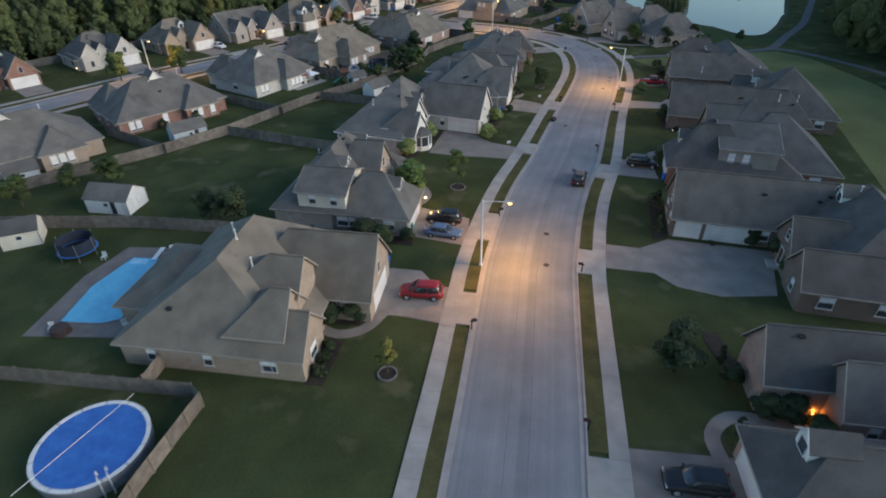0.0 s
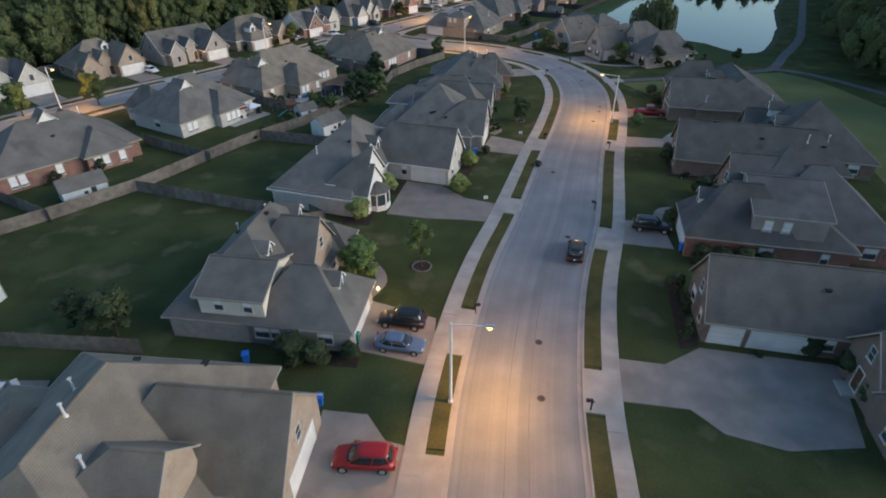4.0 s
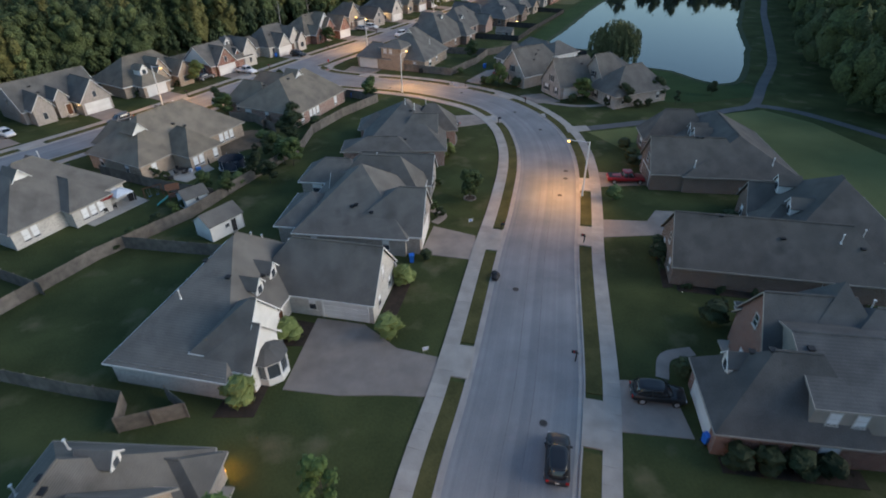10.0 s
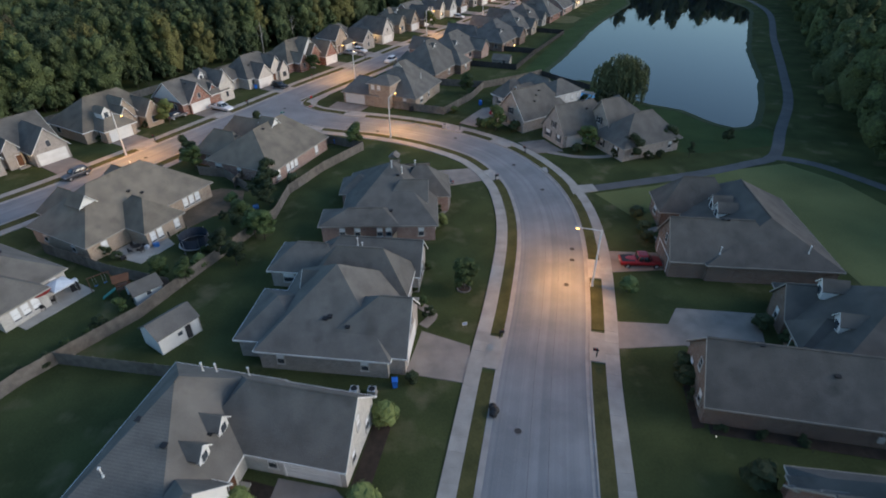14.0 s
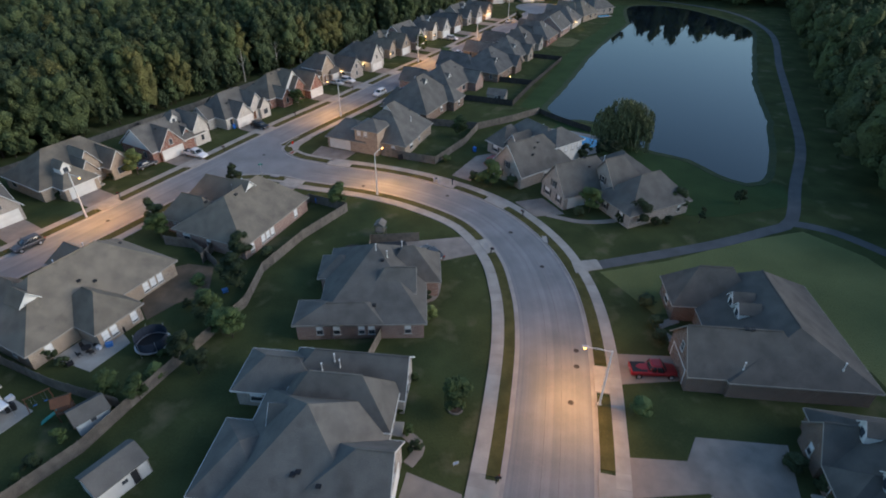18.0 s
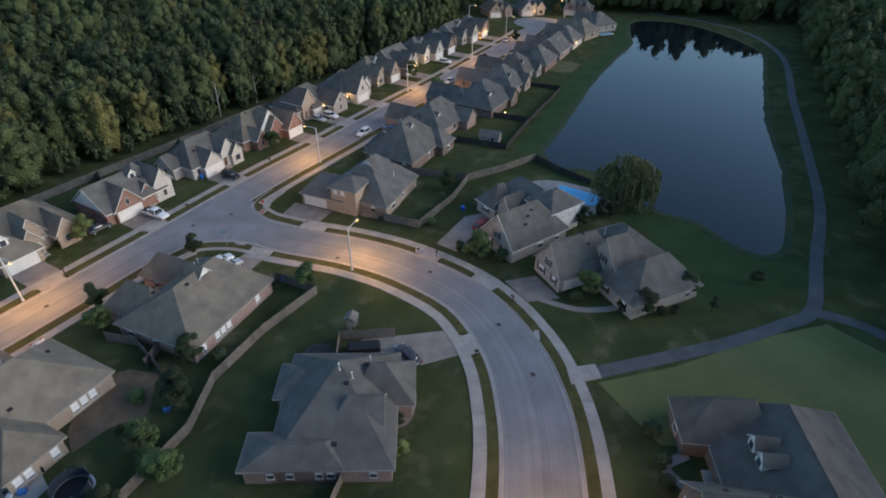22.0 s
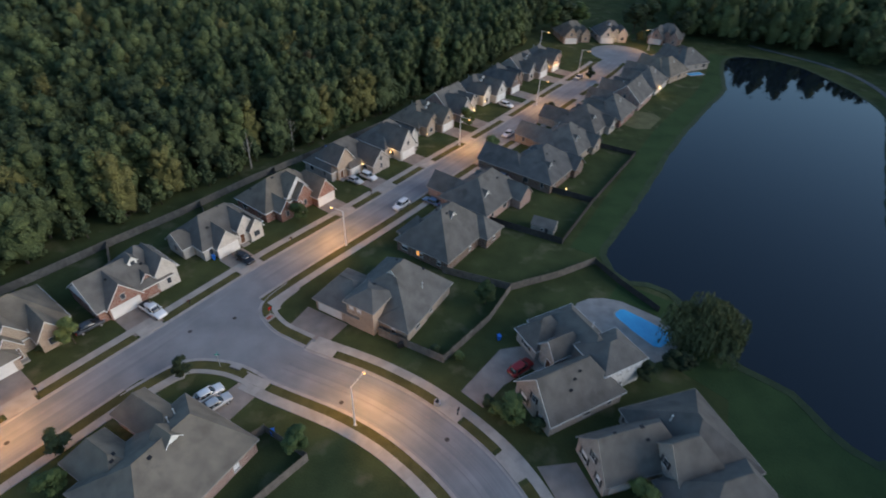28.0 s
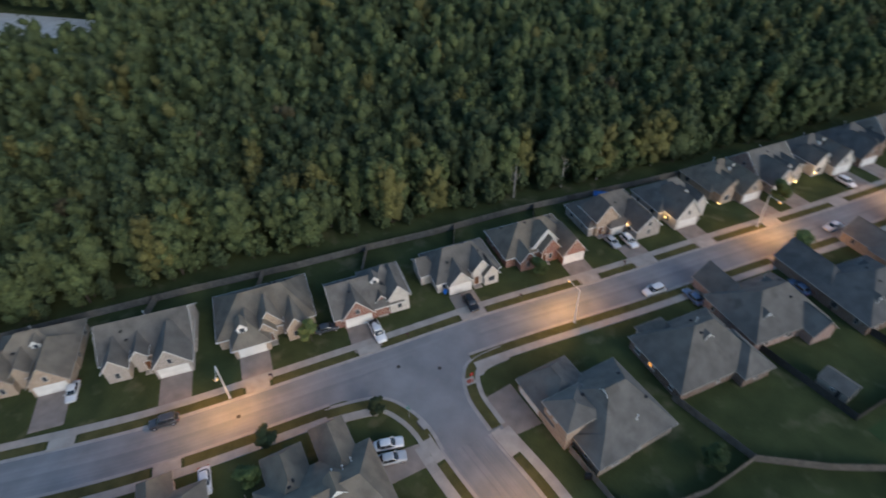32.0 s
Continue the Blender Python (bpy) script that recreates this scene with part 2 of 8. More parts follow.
FOLIAGE = {
    "oak": mat("oak_leaves", (0.074, 0.104, 0.036), (0.038, 0.058, 0.020), 2.5, 0.6, 0.75, 0.4, 0, 0.32, 0.2),
    "lime": mat("light_leaves", (0.175, 0.205, 0.070), (0.100, 0.130, 0.042), 1.6, 0.4, 0.75, 0.4, 0, 0.2, 0.2),
    "fresh": mat("fresh_green_leaves", (0.110, 0.165, 0.050), (0.062, 0.100, 0.030), 1.6, 0.4, 0.75, 0.4, 0, 0.2, 0.2),
    "gold": mat("yellowing_leaves", (0.155, 0.140, 0.035), (0.082, 0.082, 0.022), 2.2, 0.5, 0.75, 0.4, 0, 0.25, 0.2),
    "dark": mat("dark_leaves", (0.040, 0.055, 0.025), (0.022, 0.033, 0.014), 1.8, 0.4, 0.75, 0.4, 0, 0.25, 0.2),
    "willow": mat("willow_leaves", (0.135, 0.145, 0.070), (0.095, 0.105, 0.050), 1.0, 0.4, 0.75, 0.4, 0, 0.15, 0.2),
}


# ---- building helpers ----
def part(name, bm, material, parent=None, label="", m=None):
    me = bpy.data.meshes.new(name)
    if isinstance(bm, tuple):
        me.from_pydata(bm[0], [], bm[1])
    else:
        bm.to_mesh(me)
        bm.free()
    for x in material if isinstance(material, (list, tuple)) else (material,):
        me.materials.append(x)
    ob = new(name, me)
    ob.parent = parent
    if m is not None:
        ob.matrix_basis = m
    if label:
        tagged(ob, label)
    return ob


def again(ob, parent, m):
    """The same part once more, on the same mesh."""
    o = new(ob.name.split(".")[0], ob.data)
    o.parent, o.matrix_basis = parent, m
    return o


def empty(name, m, label, category, group="", kind=""):
    e = new(name)
    e.empty_display_size = 0.3
    e.matrix_basis = m
    return tagged(e, label, category, group, kind)


def join(*meshes):
    """(verts, faces) pairs into one."""
    v, f = [], []
    for a, b in meshes:
        k = len(v)
        v += list(a)
        f += [tuple(i + k for i in q) for q in b]
    return v, f


def box(x0, x1, y0, y1, z0, z1):
    v = [(x, y, z) for z in (z0, z1) for x, y in ((x0, y0), (x1, y0), (x1, y1), (x0, y1))]
    return v, [(3, 2, 1, 0), (4, 5, 6, 7), (0, 1, 5, 4), (1, 2, 6, 5), (2, 3, 7, 6), (3, 0, 4, 7)]


def bevelled(x0, x1, y0, y1, z0, z1, b=0.03):
    bm = bmesh.new()
    bmesh.ops.create_cube(bm, size=1, matrix=Matrix.LocRotScale(((x0 + x1) / 2, (y0 + y1) / 2, (z0 + z1) / 2), None, (x1 - x0, y1 - y0, z1 - z0)))
    bmesh.ops.bevel(bm, geom=bm.edges[:], offset=b, segments=2, affect="EDGES", profile=0.5)
    return bm


def tube(points, radii, n=8):
    """A tapered tube along points."""
    v, f = [], []
    for i, (p, r) in enumerate(zip(points, radii)):
        p = Vector(p)
        d = (Vector(points[min(i + 1, len(points) - 1)]) - Vector(points[max(i - 1, 0)])).normalized()
        a = d.orthogonal().normalized() if abs(d.z) < 0.99 else Vector((1, 0, 0))
        b = d.cross(a)
        v += [tuple(p + r * (math.cos(q * 2 * math.pi / n) * a + math.sin(q * 2 * math.pi / n) * b)) for q in range(n)]
    for i in range(len(points) - 1):
        f += [(i * n + q, i * n + (q + 1) % n, (i + 1) * n + (q + 1) % n, (i + 1) * n + q) for q in range(n)]
    f += [tuple(range(n))[::-1], tuple(range(len(v) - n, len(v)))]
    return v, f


def disc(x, y, z0, z1, r0, r1, n=24):
    v = [(x + r * math.cos(2 * math.pi * i / n), y + r * math.sin(2 * math.pi * i / n), z) for r, z in ((r0, z0), (r1, z1)) for i in range(n)]
    return v, [(i, (i + 1) % n, n + (i + 1) % n, n + i) for i in range(n)] + [tuple(range(n))[::-1], tuple(range(n, 2 * n))]


def smooth_line(points, step=2.0):
    """Catmull-Rom through the points, sampled evenly."""
    p = [Vector(q) for q in points]
    p = [2 * p[0] - p[1]] + p + [2 * p[-1] - p[-2]]
    out = []
    for i in range(1, len(p) - 2):
        n = max(2, int((p[i + 1] - p[i]).length / step))
        for k in range(n):
            t = k / n
            out.append(0.5 * (2 * p[i] + (p[i + 1] - p[i - 1]) * t + (2 * p[i - 1] - 5 * p[i] + 4 * p[i + 1] - p[i + 2]) * t * t
                              + (3 * p[i] - p[i - 1] - 3 * p[i + 1] + p[i + 2]) * t ** 3))
    return out + [p[-2]]


def offset(line, d):
    """The line moved d metres to its left."""
    out = []
    for i, p in enumerate(line):
        t = (line[min(i + 1, len(line) - 1)] - line[max(i - 1, 0)]).normalized()
        k = d
        if abs(d) > 3 and 140 < p.y < 195 and p.x < 45 and 0.815 * p.x - 0.58 * p.y > -118:
            k -= math.copysign(0.70 * min(1, (p.y - 140) / 22), d)  # the first street narrows in its bend
        elif abs(d) > 3 and p.y < 108 and p.x > -20:
            k += math.copysign(0.45 * min(1, (108 - p.y) / 24), d)  # and is widest at its near end
        out.append(Vector((p.x - t.y * k, p.y + t.x * k)))
    return out


def ribbon(a, b, z0, z1):
    """A slab between two lines of equal length."""
    n = len(a)
    v = [(p.x, p.y, z) for z in (z0, z1) for q in (a, b) for p in q]
    f = []
    for i in range(n - 1):
        A, B, C, D = i, n + i, 2 * n + i, 3 * n + i
        f += [(C, D, D + 1, C + 1), (A, C, C + 1, A + 1), (B + 1, D + 1, D, B)]
    f += [(0, n, 3 * n, 2 * n), (n - 1, 3 * n - 1, 4 * n - 1, 2 * n - 1)]
    return v, f


def slab(points, z0, z1):
    """A flat polygon with thickness."""
    bm = bmesh.new()
    vs = [bm.verts.new((x, y, z1)) for x, y in points]
    face = bm.faces.new(vs)
    if face.normal.z < 0 or face.calc_area() and sum((points[i][0] * points[(i + 1) % len(points)][1] - points[(i + 1) % len(points)][0] * points[i][1]) for i in range(len(points))) < 0:
        bmesh.ops.reverse_faces(bm, faces=[face])
    low = bmesh.ops.extrude_face_region(bm, geom=[face])
    for e in low["geom"]:
        if isinstance(e, bmesh.types.BMVert):
            e.co.z = z0
    bmesh.ops.triangulate(bm, faces=[q for q in bm.faces if len(q.verts) > 4])
    bmesh.ops.recalc_face_normals(bm, faces=bm.faces[:])
    return bm


# ---- ground, streets and water ----
ground = part("ground", ([(-2600, -2600, 0), (2600, -2600, 0), (2600, 2600, 0), (-2600, 2600, 0)], [(0, 1, 2, 3)]), GRASS)
tagged(ground, "dark green lawns and rough grass", "ground", kind="structure")
MAIN = [(2.60, -30), (3.80, 0), (5.50, 16), (8.20, 33), (10.15, 45.5), (11.45, 53.0), (14.05, 63.55), (16.77, 72.1), (20.99, 83.06), (27.34, 102.36), (31.88, 114.95), (36.08, 128.25), (38.05, 139.5), (37.60, 150.5), (33.45, 161.85), (25.05, 170.95), (15.40, 177.4), (2.25, 183.2), (-9.60, 189.2)]
SECOND = [(-124.7, 56.8), (-102.7, 82.8), (-81.3, 108.5), (-63.1, 132.6), (-41.7, 156.3), (-22.0, 183.3), (-5.4, 207.0), (11.6, 228.9), (28.6, 251.9), (46.9, 275.9), (66.9, 303.9), (84.9, 328.9), (98.3, 349.8)]
main_line, second_line = smooth_line(MAIN), smooth_line(SECOND)
RH, RH2, GUT = 4.84, 4.0, 0.45


main_body = [p for p in main_line if p.y < 187.5]


def across(ob, n, half):
    """Distance from the street's middle, for the bands that tyres leave."""
    q = ob.data.attributes.new("across", "FLOAT", "POINT")
    q.data.foreach_set("value", ([half] * n + [-half] * n) * 2)
    return ob


road = across(part("road", ribbon(offset(main_body, RH), offset(main_body, -RH), -0.05, 0.020), ROAD), len(main_body), RH)
tagged(road, "pale worn concrete street with faint tyre tracks", "road", kind="structure")
road_2 = across(part("road_second", ribbon(offset(second_line, RH2), offset(second_line, -RH2), -0.05, 0.024), ROAD), len(second_line), RH2)
tagged(road_2, "long straight pale concrete street lit by sodium lamps", "road", kind="structure")
cul = part("road_turning_circle", disc(100.5, 354.5, -0.05, 0.028, 12, 12, 40), ROAD)
tagged(cul, "round turning circle at the end of the street", "road", kind="structure")
# rounded corners of the junction
fill = part("road_junction", slab([(-24.5, 176.0), (-19.5, 179.6), (-14.0, 181.6), (-8.5, 181.2), (-1.0, 178.6), (6.0, 188.6), (1.0, 191.2), (-2.6, 193.2), (-4.9, 196.2), (-5.2, 199.5), (-3.5, 203.0), (-10.0, 205.0)], -0.05, 0.028), ROAD)
tagged(fill, "worn concrete street junction with rounded corners", "road", kind="structure")


def between(line, a, b):
    """The stretch of a line between two distances along it."""
    out, d = [], 0.0
    for i, p in enumerate(line):
        if i:
            d += (p - line[i - 1]).length
        if a <= d <= b:
            out.append(p)
    return out


def along(line, x, y):
    """Distance along the line of its point nearest to (x, y)."""
    best, d, at = 1e9, 0.0, 0.0
    for i, p in enumerate(line):
        if i:
            d += (p - line[i - 1]).length
        g = (p.x - x) ** 2 + (p.y - y) ** 2
        if g < best:
            best, at = g, d
    return at


FINE_MAIN, FINE_SECOND = smooth_line(MAIN, 0.5), smooth_line(SECOND, 0.5)


def pair(line, s, near, far):
    """Two lines at the distances near and far on the side s (1: left), left one first."""
    return (offset(line, far), offset(line, near)) if s > 0 else (offset(line, -near), offset(line, -far))


def side_run(line, s, crossings, start, end, verge_w, walk_w, named, single_slabs, RH=RH):
    """Kerb with gutter, verge in pieces between the driveways, and a walkway, along one side of a street."""
    seg = between(line, start, end)
    k = part("kerb_" + named, join(ribbon(*pair(seg, s, RH - GUT, RH), 0.0, 0.036), ribbon(*pair(seg, s, RH, RH + 0.16), 0.0, 0.13)), KERB)
    tagged(k, "pale concrete kerb with a flat gutter", "kerb", kind="structure")
    inner = RH + 0.16 + verge_w
    cuts = sorted((along(line, x, y) - w / 2, along(line, x, y) + w / 2) for x, y, w in crossings)
    edges = [start] + [c for q in cuts for c in q] + [end]
    for a, b in zip(edges[::2], edges[1::2]):
        g = between(line, a, b)
        if len(g) > 3:
            v = part("verge_" + named, ribbon(*pair(g, s, RH + 0.16, inner), 0.0, 0.09), VERGE)
            tagged(v, "narrow strip of dry yellowish grass by the kerb", "verge", kind="structure")
    for a, b in cuts:
        g = between(line, a, b)
        v = part("apron_" + named, ribbon(*pair(g, s, RH - 0.02, inner), 0.0, 0.134), WALKWAY)
        tagged(v, "pale concrete driveway apron crossing the verge", "apron", kind="structure")
    w = tagged(new("pavement_" + named), "pale concrete walkway of square slabs", "pavement", kind="structure")
    rest, first = [], None
    own = offset(seg, s * (inner + walk_w / 2))
    total, last = 0.0, own[0]
    for p in own[1:]:
        if (p - last).length < 1.5:
            continue
        t = (p - last).normalized()
        m = (p + last) / 2
        mm = pose(m.x, m.y, 0.0, 0, 0, math.degrees(math.atan2(t.y, t.x)))
        k = (p - last).length / 1.5
        last = p
        if single_slabs:
            if first is None:
                first = part("slab", box(-0.745, 0.745, -walk_w / 2, walk_w / 2, 0.0, 0.105), WALKWAY, w, "", mm)
            else:
                again(first, w, mm @ pose(0, 0, random.uniform(-0.012, 0.012)) @ Matrix.Diagonal((k, 1, 1, 1)))
        else:
            v, f = box(-0.745 * k, 0.745 * k, -walk_w / 2, walk_w / 2, 0.0, 0.105)
            rest.append(([tuple(mm @ Vector(q)) for q in v], f))
    if rest:
        tagged(part("slabs", join(*rest), WALKWAY, w), kind="stuff")


d_path = along(FINE_MAIN, 38.4, 146)
side_run(FINE_MAIN, 1, [(5.6, 44.7, 5.6), (9.5, 60.3, 6.6), (20.0, 84.2, 5.2), (26.5, 105.6, 5.4), (36.5, 153.2, 5.0), (0.5, 184.5, 4.4)], 8, along(FINE_MAIN, -1.5, 186.5), 1.45, 1.65, "west", True)
side_run(FINE_MAIN, -1, [(7.5, 24.0, 8.0), (12.5, 54.3, 5.2), (20.0, 79.5, 5.8), (30.5, 108.0, 5.2), (35.5, 122.4, 5.0), (33.6, 163.5, 5.0), (26.0, 172.4, 4.6), (5.5, 183.5, 6.0)], 8, along(FINE_MAIN, 3.5, 184.5), 1.55, 1.55, "east", True)
junction = along(FINE_SECOND, -14.5, 195.5)
side_run(FINE_SECOND, 1, [(x, y, 5.0) for x, y in ((-92, 97), (-70, 125), (-52.0, 147.5), (-33.1, 173.0), (-21.1, 188.9), (-8.2, 206.0), (7.4, 226.7), (15.9, 238.0), (25.5, 250.8), (38.0, 265.0), (50.0, 282.0), (62.0, 299.0), (74.0, 315.5))], 20, along(FINE_SECOND, 92, 341), 1.75, 1.5, "second_north", False, RH2)
side_run(FINE_SECOND, -1, [(-75.0, 118.5, 5), (-56.0, 143.0, 5), (-41.5, 160.5, 5)], 20, junction - 18.0, 1.75, 1.5, "second_southwest", False, RH2)
side_run(FINE_SECOND, -1, [(21.6, 242.3, 5), (33.7, 258.4, 5), (45.2, 273.5, 5), (54.7, 286.2, 5), (68.0, 307.5, 5), (79.5, 323.5, 5)], junction + 7.0, along(FINE_SECOND, 92, 341), 1.75, 1.5, "second_southeast", False, RH2)


def corner_run(points, named):
    """Kerb, verge and walkway round a corner of the junction; the street lies to the right of the points."""
    c = smooth_line(points, 0.5)
    k = part("kerb_" + named, join(ribbon(offset(c, 0.0), offset(c, -GUT), 0.0, 0.044), ribbon(offset(c, 0.16), offset(c, 0.0), 0.0, 0.138)), KERB)
    tagged(k, "rounded pale concrete kerb at the junction", "kerb", kind="structure")
    tagged(part("verge_" + named, ribbon(offset(c, 1.9), offset(c, 0.16), 0.0, 0.098), VERGE), "strip of dry grass inside the kerb bend", "verge", kind="structure")
    tagged(part("pavement_" + named, ribbon(offset(c, 3.4), offset(c, 1.9), 0.0, 0.125), WALKWAY), "pale concrete walkway bending round the corner", "pavement", kind="structure")


corner_run([(-0.6, 180.2), (-4.1, 182.2), (-8.0, 183.4), (-12.6, 183.6), (-15.6, 182.4), (-18.0, 180.2), (-21.4, 176.4)], "corner_west")
corner_run([(-2.6, 203.4), (-4.9, 199.6), (-5.6, 197.0), (-5.2, 195.0), (-4.2, 193.3), (-2.4, 191.3), (-0.4, 189.8), (4.2, 187.3)], "corner_east")

# tar seams and covers in the street
for d, s in ((0.9, 1), (-0.9, 1)):
    seg = [p for p in FINE_MAIN if -10 < p.y < 186]
    tagged(part("tar_seam", ribbon(offset(seg, d + 0.04), offset(seg, d - 0.04), 0.0, 0.0235), TARSEAL), "thin dark sealed joint along the street", "seam", kind="structure")
cover0 = None
for x, y in ((14.23, 59.2), (13.2, 52.4), (21.2, 77.8), (37.7, 123.7), (38.6, 126.4), (35.1, 118.3), (23.2, 96.5), (39.5, 145.0), (37.0, 155.5), (28, 170), (-9.5, 193.5), (-16.0, 190.0), (-33.0, 168.0), (12.0, 176.0)):
    c = empty("manhole_cover", pose(x, y, 0.0), "round dark cast-iron cover set in the street", "manhole cover", "covers in the street")
    part("lid", disc(0, 0, 0.0, 0.042, 0.34, 0.33, 20), IRON, c)
    part("rim", disc(0, 0, 0.0, 0.034, 0.44, 0.42, 20), TARSEAL, c)

# lake with its bank, path, meadow
SHORE = [(127.8, 313.7), (98.2, 273.7), (72.9, 233.1), (61.5, 214.6), (64.2, 206.2), (71.6, 204.0), (75.2, 187.9), (83.1, 179.8), (86.6, 170.2), (92.3, 167.9), (101.0, 177.9), (115.2, 199.8), (132.4, 231.7), (156.7, 269.2), (175.5, 303.0), (170, 345), (146, 353)]
shore = smooth_line(SHORE + SHORE[:1], 3.0)
shore = [Vector((p.x + 0.7 * noise.noise((p.x * 0.3, p.y * 0.3, 0)), p.y + 0.7 * noise.noise((p.x * 0.3, p.y * 0.3, 5)))) for p in shore[:-1]]
WATER = bpy.data.materials.new("lake_water")
WATER.use_nodes = True
wt = WATER.node_tree
wb = wt.nodes["Principled BSDF"]
wb.inputs["Base Color"].default_value = (0.005, 0.008, 0.013, 1)
wb.inputs["Roughness"].default_value, wb.inputs["Specular IOR Level"].default_value = 0.03, 0.54
wb.inputs["IOR"].default_value = 1.33
wno, wbp, wge = wt.nodes.new("ShaderNodeTexNoise"), wt.nodes.new("ShaderNodeBump"), wt.nodes.new("ShaderNodeNewGeometry")
wno.inputs["Scale"].default_value, wno.inputs["Detail"].default_value = 0.9, 3
wbp.inputs["Strength"].default_value, wbp.inputs["Distance"].default_value = 0.03, 0.1
wt.links.new(wge.outputs["Position"], wno.inputs["Vector"])
wt.links.new(wno.outputs[0], wbp.inputs["Height"])
wt.links.new(wbp.outputs[0], wb.inputs["Normal"])
water = part("water", slab([(p.x, p.y) for p in shore], -0.3, 0.05), WATER)
tagged(water, "still dark lake reflecting the evening sky", "lake", kind="structure")
n_sh = len(shore)
ring = shore + shore[:1]
bank = part("bank", ribbon(offset(ring, 0.25), offset(ring, -1.3), -0.02, 0.075), mat("wet_bank", (0.045, 0.062, 0.027), (0.028, 0.042, 0.020), 2.0, 0.2, 1.0, 0.6))
tagged(bank, "dark grassy rim of the lake shore", "bank", kind="structure")
lawn_strip = part("ground_bank", slab([(44, 166), (58, 160), (76, 156), (92, 158), (96, 166), (90, 172), (80, 186), (72, 200), (62, 206), (58, 200), (64, 186), (72, 178), (66, 164), (54, 166)], -0.05, 0.02), BANKGRASS)
tagged(lawn_strip, "deep green grass slope by the lake", "ground", kind="structure")
strip = smooth_line([(60, 214), (72, 234), (97, 275), (126, 315), (146, 356)], 4)
tagged(part("ground_shore", ribbon(offset(strip, 6.5), offset(strip, -1.0), -0.05, 0.022), BANKGRASS), "long strip of lush grass along the lake", "ground", kind="structure")
tagged(part("ground_meadow", slab([(48, 142.5), (60, 144.0), (76, 148.0), (88, 149.5), (93, 141), (95, 120), (92, 95), (84, 60), (74, 40), (60, 40), (64, 70), (72, 95), (74, 118), (66, 130), (52, 132)], -0.05, 0.018), MEADOW), "open mown meadow behind the gardens", "ground", kind="structure")
PATH_LINE = smooth_line([(46.5, 144.0), (52, 144.8), (59.1, 145.8), (70.4, 147.6), (81.3, 150.3), (88.3, 153.1), (98.3, 165.6), (112.3, 182.9), (126, 204.4), (149.6, 243.3), (180.5, 294.4), (187.2, 338), (163, 373)], 2)
tagged(part("path", ribbon(offset(PATH_LINE, 1.1), offset(PATH_LINE, -1.1), -0.03, 0.05), ASPHALT), "winding grey asphalt footpath by the lake", "path", kind="structure")
P2 = smooth_line([(87.5, 152.5), (91, 150.5), (95, 146), (101, 132), (108, 110), (112, 80)], 2)
tagged(part("path_branch", ribbon(offset(P2, 1.1), offset(P2, -1.1), -0.03, 0.046), ASPHALT), "branch of the asphalt footpath along the woods", "path", kind="structure")
tagged(part("path_landing", slab([(44.5, 145.6), (48.8, 145.8), (48.8, 143.2), (44.2, 142.6)], -0.03, 0.112), WALKWAY), "pale concrete landing where the footpath meets the street", "pavement", kind="structure")


# ---- houses ----
def house_frame(org, rot, label, group="houses"):
    return empty("house", pose(org[0], org[1], 0, 0, 0, rot), label, "house", group)


def roof_shape(x0, x1, y0, y1, ze, ends, pitch, run0=None, run1=None):
    """Eave corners and ridge of a roof whose ridge runs along x; ends: g gable, h hip at x0 and x1."""
    h = (y1 - y0) / 2
    run = min(h, (x1 - x0) / 2) if ends == "hh" else min(h, x1 - x0)
    a = x0 + ((run0 or run) if ends[0] == "h" else 0)
    run = run1 or min(run, x1 - a)
    b = x1 - (run if ends[1] == "h" else 0)
    ym, zr = (y0 + y1) / 2, ze + pitch * h
    return a, b, ym, zr


def swap(v):
    return [(y, x, z) for x, y, z in v]


